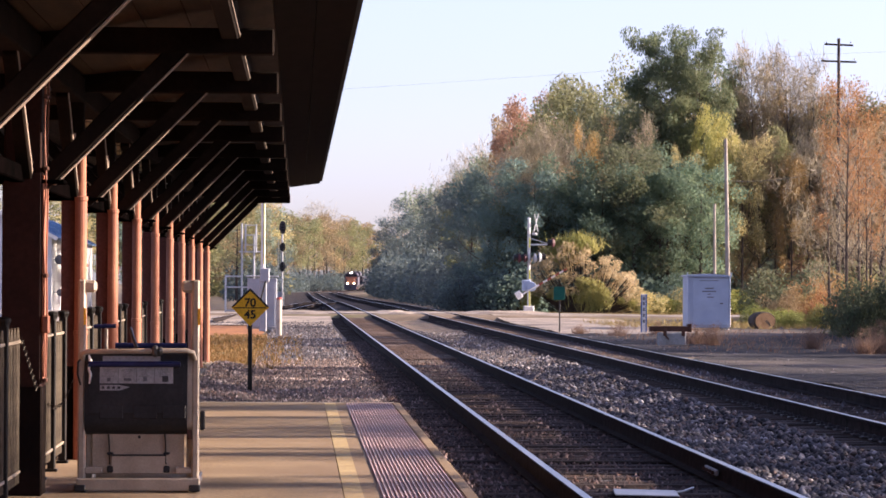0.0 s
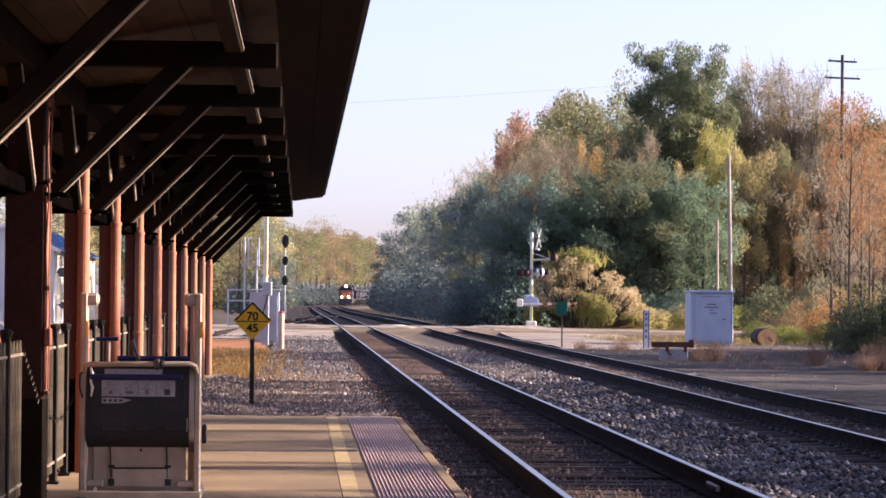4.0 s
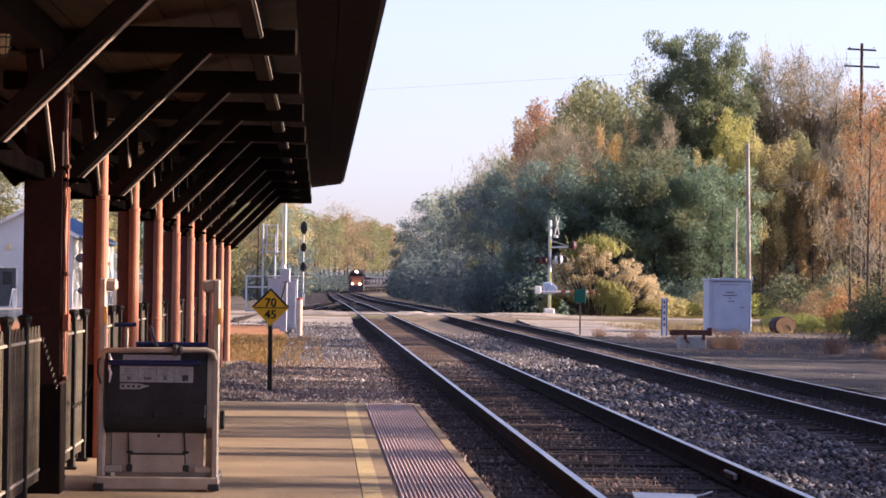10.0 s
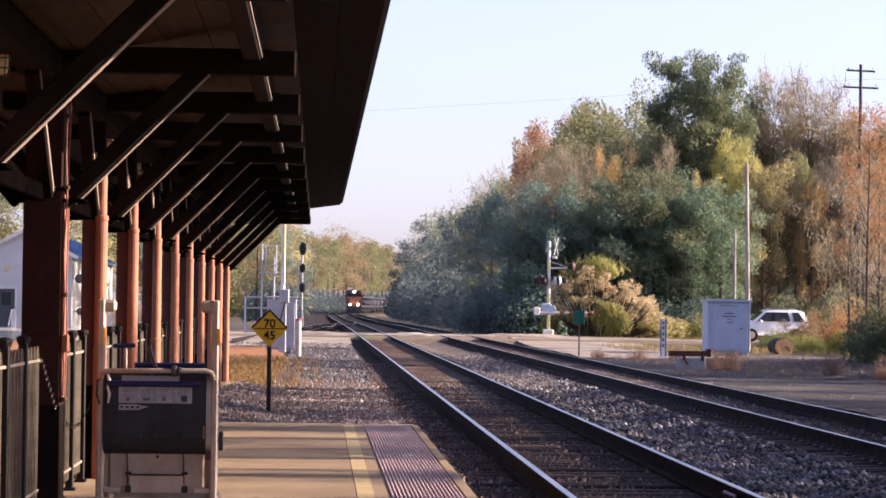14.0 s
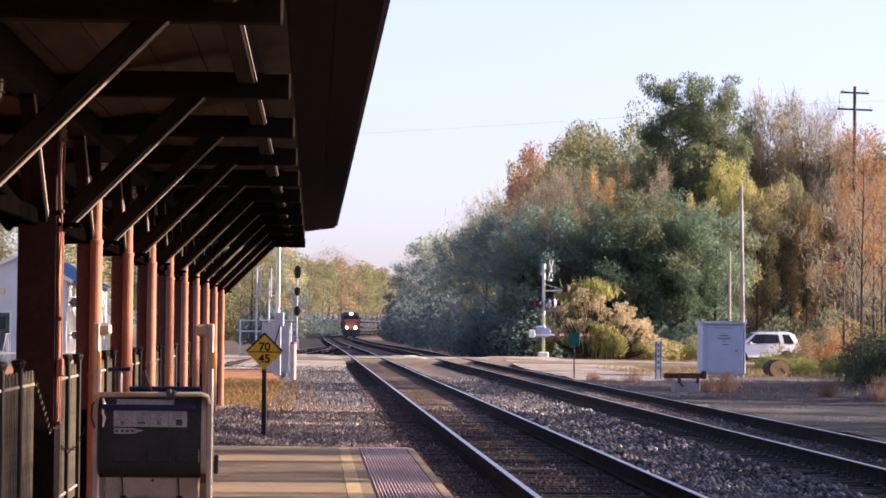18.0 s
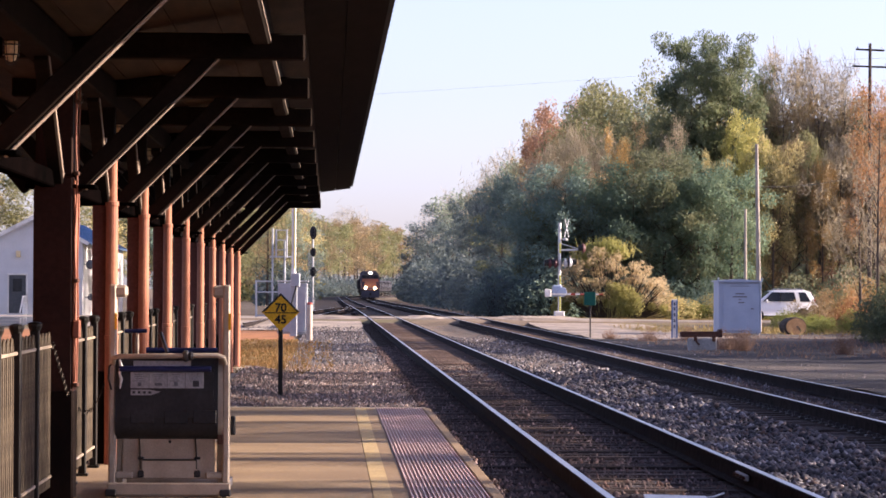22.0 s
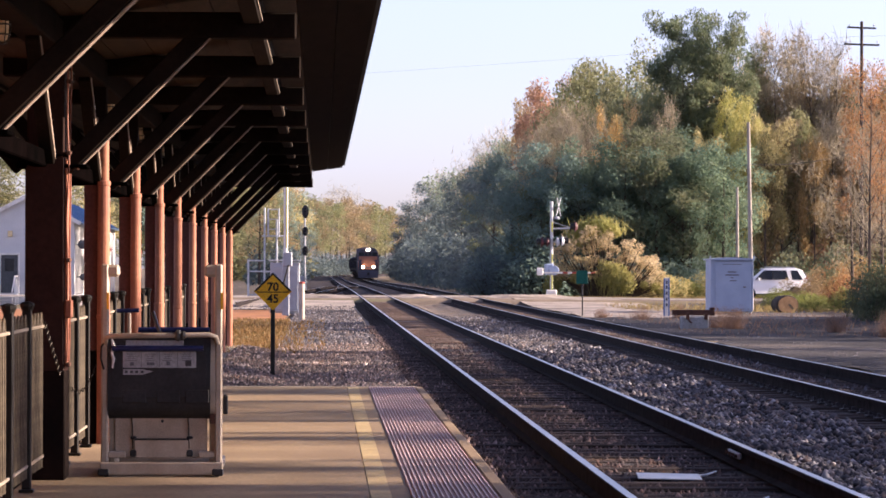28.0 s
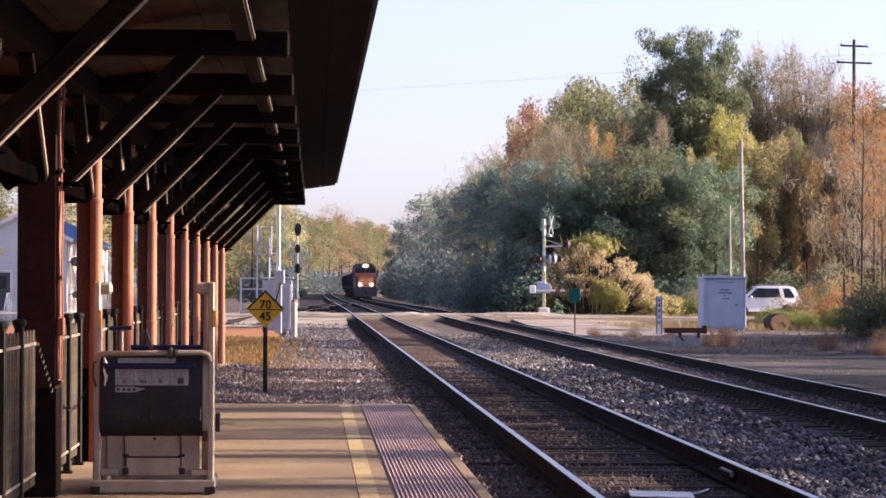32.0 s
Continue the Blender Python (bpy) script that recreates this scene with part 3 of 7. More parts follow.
def canopy():
    ob = thing("platform_canopy", "dark timber platform canopy on brackets", "canopy", kind="structure")
    y0, y1 = -2.0, 53.9
    # roof: boards running along the platform, a felt top, a fascia on each side
    n = 16
    for i in range(n):
        x0, x1 = -4.2 + i * 4.6 / n, -4.2 + (i + 1) * 4.6 / n - 0.006
        za, zb = roof_z(x0), roof_z(x1)
        # boards of the overhang take the darker tone
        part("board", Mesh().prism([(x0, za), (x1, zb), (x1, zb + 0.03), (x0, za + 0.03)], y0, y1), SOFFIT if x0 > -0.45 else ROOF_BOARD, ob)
    part("roof_deck", Mesh().prism([(-4.25, roof_z(-4.25) + 0.035), (POST_X, roof_z(POST_X) + 0.035), (0.44, roof_z(0.44) + 0.035), (0.44, roof_z(0.44) + 0.12), (POST_X, roof_z(POST_X) + 0.16), (-4.25, roof_z(-4.25) + 0.14)], y0 - 0.02, y1 + 0.03), ROOF_TOP, ob)
    for x in (-0.46, -3.0):
        part("purlin", Mesh().beam((x, y0, 3.27), (x, y1 - 0.2, 3.27), 0.12, 0.22, 0.012), PURLIN_WOOD, ob)
        # added pale strip stands in for sun on the purlin's right face
        part("purlin_edge", Mesh().beam((x + 0.064, y0, 3.185), (x + 0.064, y1 - 0.25, 3.178), 0.006, 0.02), PURLIN_SUN, ob)
    part("plate", Mesh().beam((POST_X, y0, 3.08), (POST_X, y1 - 0.3, 3.08), 0.2, 0.2, 0.012), DARK_WOOD, ob)
    # near-black base colour stands in for the shade on this beam
    part("tie_beam", Mesh().beam((POST_X - 0.05, y0, 2.262), (POST_X - 0.05, y1 - 0.75, 2.262), 0.10, 0.112, 0.01), NEAR_BLACK, ob)
    joist = Mesh().cbox((-1.35, 0, 0), (2.36, 0.16, 0.17), 0.012).data("outrigger", DARK_WOOD)
    brace = Mesh().beam((-1.70, 0, 2.20), (-0.78, 0, 3.12), 0.11, 0.13, 0.008, up=(0, 1, 0)).data("brace", DARK_WOOD)
    brace_l = Mesh().beam((-1.98, 0, 2.20), (-2.75, 0, 3.10), 0.11, 0.13, 0.008, up=(0, 1, 0)).data("brace", DARK_WOOD)
    # pale strip added under the brace to draw its sunlit edge
    strip = Mesh().beam((-1.66 + 0.047, 0, 2.24 - 0.047), (-0.76 + 0.047, 0, 3.14 - 0.047), 0.007, 0.10, 0, up=(0, 1, 0)).data("lower_edge", SUNLIT_TONE)
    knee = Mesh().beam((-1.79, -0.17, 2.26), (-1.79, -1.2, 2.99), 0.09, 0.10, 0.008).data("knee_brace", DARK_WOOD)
    # the knee brace gets the same painted sunlit edge
    knee_edge = Mesh().beam((-1.744, -0.17, 2.275), (-1.744, -1.2, 3.005), 0.006, 0.045, 0).data("knee_edge", SUNLIT_TONE)
    cap = Mesh().cbox((POST_X + 0.03, 0, 2.213), (0.46, 0.26, 0.026), 0.006).data("capital", NEAR_BLACK)
    for y in COLUMN_Y:
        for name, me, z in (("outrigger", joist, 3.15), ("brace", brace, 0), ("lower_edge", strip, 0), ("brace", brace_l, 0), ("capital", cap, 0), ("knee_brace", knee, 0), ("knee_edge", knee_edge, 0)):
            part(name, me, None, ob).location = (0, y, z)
    ob.matrix_basis = Matrix.Translation(EYE_LEVEL) @ Matrix.Scale(CANOPY_SIZE, 4) @ Matrix.Translation(-EYE_LEVEL)
    return ob


canopy()
# unseen wall added on the left to keep light off the columns
single("wall_unseen_left", Mesh().cbox((-7.0, 8.0, 2.2), (4.4, 44.0, 4.4), 0.02), BRICK, "unseen brick wall added to keep light off the columns", "wall", kind="structure")


# Dark tone that paints the canopy's shade on the upper post.
UPPER_POST_SHADE = surface("shade_dark_timber", (0.016, 0.007, 0.005), (0.034, 0.014, 0.010), 2, 30, 0.7, bump=0.25, spec=0.08)


def columns():
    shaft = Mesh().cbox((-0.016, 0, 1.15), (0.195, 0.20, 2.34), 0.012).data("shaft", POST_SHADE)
    # upper shaft takes the dark timber colour in place of shade
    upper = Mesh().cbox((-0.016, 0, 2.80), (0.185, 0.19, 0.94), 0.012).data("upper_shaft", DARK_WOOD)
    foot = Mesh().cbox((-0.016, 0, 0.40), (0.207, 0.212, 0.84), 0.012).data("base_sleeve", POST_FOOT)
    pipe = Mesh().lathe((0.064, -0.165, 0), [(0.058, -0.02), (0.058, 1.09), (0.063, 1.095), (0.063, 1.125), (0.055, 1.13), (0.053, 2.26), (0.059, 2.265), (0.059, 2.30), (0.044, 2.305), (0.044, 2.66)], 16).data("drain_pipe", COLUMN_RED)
    strap = Mesh().cbox((0.067, -0.10, 0), (0.115, 0.11, 0.03), 0.004).data("pipe_strap", POST_SHADE)
    elbow = Mesh().tube([(0.0, -0.16, 2.33), (0.02, -0.17, 2.42), (0.0, -0.165, 2.52), (0.012, -0.16, 2.64), (0.0, -0.15, 2.86)], 0.014, 6).data("conduit", SUNLIT_TONE)
    for y in COLUMN_Y:
        if y == 18.5:
            continue
        at_ = canopy_place(COLUMN_X, y, 0)
        ob = thing("canopy_column", "square brown-red timber column with a round red drain pipe", "column", pose(at_.x - 0.012, at_.y, 0.002 if at_.y < 36 else -0.093), "columns of the canopy")
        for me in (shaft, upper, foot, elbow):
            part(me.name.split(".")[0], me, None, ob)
        p = part("drain_pipe", pipe, None, ob, "round brick-red drain pipe")
        for z in (0.6, 1.7):
            part("pipe_strap", strap, None, p).location = (0, 0, z)
    post = thing("canopy_post", "square brown-red timber post with cables clipped to it", "post", pose(-2.008, 20.5, 0))
    part("shaft", Mesh().cbox((0, 0, 1.18), (0.292, 0.30, 2.36), 0.015), POST_RED_SHADED, post)
    # upper length is coloured darker to stand in for shade
    part("upper_shaft", Mesh().cbox((0, 0, 2.84), (0.27, 0.28, 0.96), 0.015), UPPER_POST_SHADE, post, "upper length in a darker tone for shade")
    # added strip of brighter red paints sunlight on the right face
    part("sunlit_side", Mesh().cbox((0.150, -0.03, 1.58), (0.010, 0.22, 1.5), 0.003), COLUMN_RED, post, "bright red strip painted as the sunlit side")
    part("base_sleeve", Mesh().cbox((0, 0, 0.40), (0.304, 0.312, 0.80), 0.012), POST_FOOT, post, "near-black foot of the post")


columns()

# ---------------------------------------------------------------- trees
BARK = surface("bark", (0.035, 0.028, 0.024), (0.10, 0.08, 0.066), 3, 20, 0.95, bump=0.6, stretch=(3, 3, 1))
LEAF = {
    # dark, cedar and fir tones are raised to stand in for haze
    "dark": leaf_material("leaf_dark_green", [(0.175, 0.235, 0.185), (0.205, 0.26, 0.20), (0.24, 0.28, 0.20), (0.185, 0.235, 0.195)], 0.5),
    "green": leaf_material("leaf_green", [(0.145, 0.17, 0.095), (0.195, 0.21, 0.105), (0.24, 0.235, 0.115), (0.165, 0.175, 0.105)], 0.5),
    "pine": leaf_material("pine_needles", [(0.125, 0.17, 0.10), (0.165, 0.20, 0.11), (0.21, 0.23, 0.115)], 0.5),
    "rust": leaf_material("leaf_rust", [(0.30, 0.175, 0.115), (0.34, 0.20, 0.125), (0.27, 0.18, 0.13), (0.32, 0.225, 0.14)], 0.4),
    "tan": leaf_material("leaf_tan", [(0.27, 0.205, 0.12), (0.32, 0.24, 0.13), (0.21, 0.19, 0.115), (0.33, 0.225, 0.12)], 0.4),
    "twig": leaf_material("pale_twigs", [(0.275, 0.24, 0.175), (0.32, 0.275, 0.195), (0.26, 0.235, 0.16), (0.35, 0.29, 0.205)], 0.4),
    "cedar": leaf_material("leaf_cedar", [(0.15, 0.225, 0.205), (0.17, 0.245, 0.215), (0.185, 0.25, 0.20), (0.155, 0.225, 0.21)], 0.5),
    # low blue tone paints in the shade and haze of the far trees
    "spruce": leaf_material("leaf_spruce", [(0.094, 0.131, 0.150), (0.112, 0.150, 0.163), (0.131, 0.163, 0.150), (0.098, 0.129, 0.150)], 0.45),
    "olive": leaf_material("leaf_olive", [(0.12, 0.145, 0.085), (0.16, 0.18, 0.095), (0.14, 0.155, 0.10), (0.19, 0.195, 0.095)], 0.45),
    "fir": leaf_material("leaf_fir", [(0.125, 0.20, 0.155), (0.15, 0.22, 0.16), (0.18, 0.235, 0.15), (0.13, 0.20, 0.165)], 0.55),
    "russet": leaf_material("leaf_russet", [(0.30, 0.20, 0.105), (0.33, 0.235, 0.115), (0.25, 0.195, 0.11), (0.36, 0.22, 0.10)], 0.45),
    "orange": leaf_material("leaf_orange", [(0.26, 0.13, 0.06), (0.33, 0.165, 0.065), (0.22, 0.13, 0.075), (0.36, 0.20, 0.065)], 0.45),
    "gold": leaf_material("leaf_gold", [(0.34, 0.22, 0.085), (0.38, 0.26, 0.10), (0.28, 0.20, 0.09), (0.31, 0.24, 0.12)], 0.4),
    "yellow": leaf_material("leaf_yellow", [(0.42, 0.36, 0.16), (0.36, 0.33, 0.17), (0.46, 0.40, 0.19), (0.31, 0.31, 0.17)], 0.45),
    "lime": leaf_material("leaf_lime", [(0.25, 0.27, 0.085), (0.33, 0.33, 0.11), (0.40, 0.37, 0.13), (0.28, 0.28, 0.11)], 0.5),
    "plume": leaf_material("plume_cream", [(0.58, 0.47, 0.27), (0.66, 0.55, 0.34), (0.50, 0.40, 0.22), (0.44, 0.38, 0.18)], 0.5),
}


def leaf_cloud(blobs, count, size, seed, material_, flat=0.35):
    """Many small leaf sprays spread in the outer part of a set of blobs (centre, radii)."""
    rs = np.random.RandomState(seed)
    vol = np.array([b[1][0] * b[1][1] * b[1][2] for b in blobs]) ** 0.67
    pick = rs.choice(len(blobs), count, p=vol / vol.sum())
    C, R = np.array([b[0] for b in blobs])[pick], np.array([b[1] for b in blobs])[pick]
    d = rs.normal(size=(count, 3))
    d /= np.linalg.norm(d, axis=1)[:, None]
    P = C + R * d * (rs.uniform(0.25, 1.0, count) ** 0.5)[:, None] * rs.uniform(0.85, 1.12, (count, 1))
    s = size * rs.uniform(0.5, 1.3, count)
    a = rs.normal(size=(count, 3))
    a /= np.linalg.norm(a, axis=1)[:, None]
    b = np.cross(a, rs.normal(size=(count, 3)))
    b /= np.linalg.norm(b, axis=1)[:, None]
    k = s[:, None]
    V = np.stack([P - a * k, P + b * k * 0.8 + a * k * 0.3, P + a * k - b * k * flat], 1)
    return arrays("crown", V.reshape(-1, 3), 3 * np.arange(count)[:, None] + np.array([[0, 1, 2]]), material_)


def grow(height, spread, start, limbs, seed, sub=4, trunk=0.018, lift=0.5):
    """Trunk and tapered limbs; returns the mesh of wood and the tips of the limbs."""
    r = random.Random(seed)
    ms, tips = Mesh(), []
    lean = (r.uniform(-0.04, 0.04), r.uniform(-0.04, 0.04))
    stem = [Vector((lean[0] * height * k * k + 0.1 * r.uniform(-1, 1) * k, lean[1] * height * k * k, height * k)) for k in (0, 0.2, 0.4, 0.6, 0.8, 0.97)]
    rad = [height * trunk * q for q in (1.15, 0.9, 0.72, 0.5, 0.28, 0.08)]
    ms.tube(stem, rad, 7)
    for i in range(limbs):
        k = start + (0.96 - start) * (i + r.random()) / limbs
        j = min(4, int(k / 0.2))
        p = stem[j].lerp(stem[j + 1], min(1, (k - 0.2 * j) / 0.2))
        a = i * 2.4 + r.uniform(-0.5, 0.5)
        reach = spread * (1.0 - 0.55 * abs((k - start) / (1 - start) - 0.35)) * r.uniform(0.7, 1.1)
        d = Vector((math.cos(a), math.sin(a), lift * r.uniform(0.6, 1.4))).normalized()
        q1, q2 = p + d * reach * 0.5 + Vector((0, 0, -0.02 * reach)), p + d * reach + Vector((0, 0, 0.10 * reach))
        w = max(0.02, height * trunk * 0.38 * (1.1 - k))
        ms.tube([p, q1, q2], [w, w * 0.6, w * 0.15], 5, False)
        tips.append(q2)
        for _ in range(sub):
            s = p.lerp(q2, r.uniform(0.35, 0.95))
            e = s + (d + Vector((r.uniform(-1, 1), r.uniform(-1, 1), r.uniform(-0.2, 1.0)))).normalized() * reach * r.uniform(0.25, 0.5)
            ms.tube([s, e], [w * 0.35, w * 0.08], 4, False)
            tips.append(e)
    return ms, tips, stem


def twig_cloud(tips, count, length, seed, material_):
    """Fine bare twigs about the tips of limbs."""
    rs = np.random.RandomState(seed)
    T = np.array([tuple(t) for t in tips])[rs.choice(len(tips), count)]
    P = T + rs.normal(0, length * 0.5, (count, 3))
    d = rs.normal(size=(count, 3)) + np.array([0, 0, 0.9])
    d /= np.linalg.norm(d, axis=1)[:, None]
    s = np.cross(d, rs.normal(size=(count, 3)))
    s /= np.linalg.norm(s, axis=1)[:, None]
    L = length * rs.uniform(0.5, 1.3, (count, 1))
    w = 0.012 * L / length + 0.006
    V = np.stack([P - s * w, P + s * w, P + d * L], 1)
    return arrays("twigs", V.reshape(-1, 3), 3 * np.arange(count)[:, None] + np.array([[0, 1, 2]]), material_)


def tree_model(kind, seed, far):
    """(wood mesh, crown mesh) of one tree about 10 m high; a far one has fewer, larger leaf sprays."""
    r = random.Random(seed)
    few, big = (0.42, 1.4) if far else (1.0, 1.0)
    if kind == "pine":
        ms, tips, stem = grow(10, 2.8, 0.5, 24, seed, 3, 0.014, 0.3)
        blobs = [(t, (r.uniform(0.5, 1.0), r.uniform(0.5, 1.0), r.uniform(0.2, 0.38))) for t in tips if 4.6 < t.z < 10.6 and r.random() < 0.72]
        return ms, leaf_cloud(blobs, int(15500 * few), 0.08 * big, seed, LEAF["pine"], 0.1)
    if kind == "bare":
        ms, tips, stem = grow(10, 2.6, 0.28, 18, seed, 7, 0.012, 1.1)
        return ms, twig_cloud(tips, int(3600 * few), 0.55 * big, seed, LEAF["twig"])
    if kind == "snag":
        ms, tips, stem = grow(10, 3.6, 0.18, 15, seed, 9, 0.011, 0.75)
        return ms, twig_cloud(tips, int(1500 * few), 0.7 * big, seed, LEAF["twig"])
    if kind in ("thin", "orange"):
        ms, tips, stem = grow(10, 2.8, 0.2 if kind == "thin" else 0.3, 20, seed, 5, 0.016 if kind == "thin" else 0.012, 0.9)
        blobs = [(t, (0.6, 0.6, 0.5)) for t in tips]
        return ms, leaf_cloud(blobs, int((5200 if kind == "orange" else 4500) * few), 0.062 * big, seed, LEAF["orange" if kind == "orange" else r.choice(["tan", "russet"])])
    colour = kind
    ms, tips, stem = grow(10, 3.4, 0.16, 16, seed, 4, 0.016, 0.6)
    blobs = [(t, (r.uniform(0.6, 1.15), r.uniform(0.6, 1.15), r.uniform(0.5, 0.9))) for t in tips]
    return ms, leaf_cloud(blobs, int(10500 * few), 0.095 * big, seed, LEAF[colour])


TREE_WORDS = {"pine": "tall loblolly pine with tufted green crown", "bare": "leafless grey-brown tree with fine twigs", "thin": "thin autumn tree with sparse brown leaves",
              "dark": "dense dark green evergreen tree in shade", "green": "full green broadleaf tree beside the railway", "rust": "rust-orange autumn tree in full leaf", "tan": "tan-leaved autumn oak beside the railway", "yellow": "yellow-green autumn tree in thinning leaf",
              "lime": "small bright yellow-green tree before the pines", "snag": "bare pale-branched tree with few twigs", "olive": "dense olive-green broadleaf tree below the pines", "fir": "dense dark green evergreen at the edge of the wood", "cedar": "dense evergreen at the edge of the wood, tinted for haze", "spruce": "distant trackside tree, blue haze and shade in its colour", "orange": "slender orange-leaved autumn tree with dark trunk", "russet": "russet-brown autumn tree in thinning leaf", "gold": "small golden-leaved autumn sapling"}
MODELS = {}


def plant(kind, x, y, z, height, width=1.0, variant=None, behind=False):
    v = RND.randrange(3) if variant is None else variant
    far = y > 290 or behind
    if (kind, v, far) not in MODELS:
        ms, crown = tree_model(kind, 11 + 17 * v + 101 * list(TREE_WORDS).index(kind), far)
        MODELS[kind, v, far] = (ms.data("trunk", BARK, True, False), crown)
    wood, crown = MODELS[kind, v, far]
    ob = thing("tree", TREE_WORDS[kind], "tree", group="trees beside the line")
    s = height / 10
    ob.matrix_basis = Matrix.LocRotScale((x, y, z), Euler((0, 0, RND.uniform(0, 6.28))), (s * width, s * width, s))
    part("trunk", wood, None, ob)
    part("crown", crown, None, ob)
    return ob


def shrub_model(colour, seed, count=4200, size=0.095):
    """A bush about 4 m high that reaches the ground."""
    r = random.Random(seed)
    blobs, ms = [], Mesh()
    for i in range(16):
        a, d = i * 2.4, 1.7 * math.sqrt((i + 0.5) / 16)
        h = 3.3 * (1 - 0.5 * (d / 1.7) ** 2) * r.uniform(0.6, 1.05)
        p = Vector((d * math.cos(a), d * math.sin(a), h))
        ms.tube([(0.15 * math.cos(a), 0.15 * math.sin(a), 0), p * 0.5 + Vector((0, 0, -0.2)), p], [0.05, 0.03, 0.01], 4, False)
        blobs += [(p, (0.7, 0.7, 0.65)), (Vector((p.x * 1.1, p.y * 1.1, h * 0.45)), (0.75, 0.75, 0.9))]
    return ms, leaf_cloud(blobs, count, size, seed, LEAF[colour])


def bush(colour, x, y, z, height, width, label, group="bushes beside the line"):
    v = RND.randrange(2)
    far = y > 270
    if ("bush", colour, v, far) not in MODELS:
        ms, crown = shrub_model(colour, 5 + 9 * v + len(colour), *((1500, 0.17) if far else ()))
        MODELS["bush", colour, v, far] = (ms.data("stem", BARK, False, False), crown)
    wood, crown = MODELS["bush", colour, v, far]
    ob = thing("bush", label, "bush", group=group)
    ob.matrix_basis = Matrix.LocRotScale((x, y, z), Euler((0, 0, RND.uniform(0, 6.28))), (width / 4.4, width / 4.4, height / 4))
    part("stem", wood, None, ob)
    part("foliage", crown, None, ob)
    return ob


# the wood on the right follows the line at about 20 m: side and height in thousandths of the distance, kind, width
WOOD = [(26, 12, "spruce", 1.1), (30, 17, "spruce", 1.1), (35, 23, "spruce", 1.0), (37, 28, "bare", 0.9), (42, 32, "spruce", 1.0), (47, 33, "bare", 0.9), (49, 33, "dark", 1.0), (54, 39, "bare", 0.9),
        (53, 36, "dark", 0.9), (60, 43, "bare", 0.8), (64, 41, "dark", 0.9), (66, 47, "bare", 0.8), (71, 50, "bare", 0.7), (71, 46, "dark", 0.8), (76, 58, "russet", 0.55), (81, 64, "rust", 0.7),
        (86, 67, "rust", 0.6), (90, 63, "green", 0.7), (97, 72, "green", 0.65), (104, 77, "green", 0.65), (112, 73, "green", 0.6), (119, 66, "olive", 0.8), (129, 70, "olive", 0.8), (130, 93, "pine", 0.42),
        (144, 91, "pine", 0.4), (137, 83, "pine", 0.5), (141, 68, "olive", 0.7), (151, 80, "pine", 0.4), (151, 68, "olive", 0.55), (159, 73, "yellow", 0.5), (164, 86, "bare", 0.55), (169, 82, "thin", 0.5),
        (177, 81, "bare", 0.6), (181, 68, "tan", 0.6), (187, 78, "bare", 0.6), (194, 72, "thin", 0.6), (166, 66, "tan", 0.65), (174, 62, "yellow", 0.6), (184, 66, "gold", 0.6), (195, 66, "olive", 0.6), (205, 66, "orange", 0.9),
        (206, 66, "gold", 0.7), (216, 66, "tan", 0.7), (226, 64, "green", 0.7)]
# before it: bare saplings with a few gold ones, then a skirt of haze-tinted evergreens
SAPLINGS = [(75, 49, "bare", 0.7), (80, 52, "bare", 0.6), (85, 54, "bare", 0.6), (90, 55, "bare", 0.6), (95, 54, "bare", 0.6), (100, 51, "bare", 0.5), (104, 54, "gold", 0.3), (97, 43, "gold", 0.28), (111, 60, "thin", 0.3),
            (123, 57, "bare", 0.45), (121, 46, "gold", 0.25), (147, 63, "lime", 0.34), (152, 57, "lime", 0.32), (138, 50, "yellow", 0.35), (155, 52, "green", 0.5), (160, 56, "yellow", 0.5), (166, 52, "tan", 0.5), (172, 55, "green", 0.5),
            (178, 47, "gold", 0.4), (184, 56, "bare", 0.7), (190, 47, "gold", 0.45), (197, 60, "thin", 0.7), (204, 56, "tan", 0.6), (212, 58, "russet", 0.6)]
SKIRT = [(56, 33), (62, 37), (69, 40), (76, 42), (83, 44), (89, 40), (95, 38), (103, 43), (109, 45), (115, 43), (121, 47), (127, 49), (133, 44), (139, 46), (145, 40), (79, 33), (99, 32), (112, 34), (130, 36)]


def right_of_line(x, y, r):
    """x of a plant of radius r, moved clear of the tracks and of the view along them."""
    return max(x, 0.0235 * y + r, FAR_X + bend(y) + 3 + r) if y > 200 else x


def left_of_line(x, y, r):
    return min(x, NEAR_X + bend(y) - 4 - r) if y < 900 else x


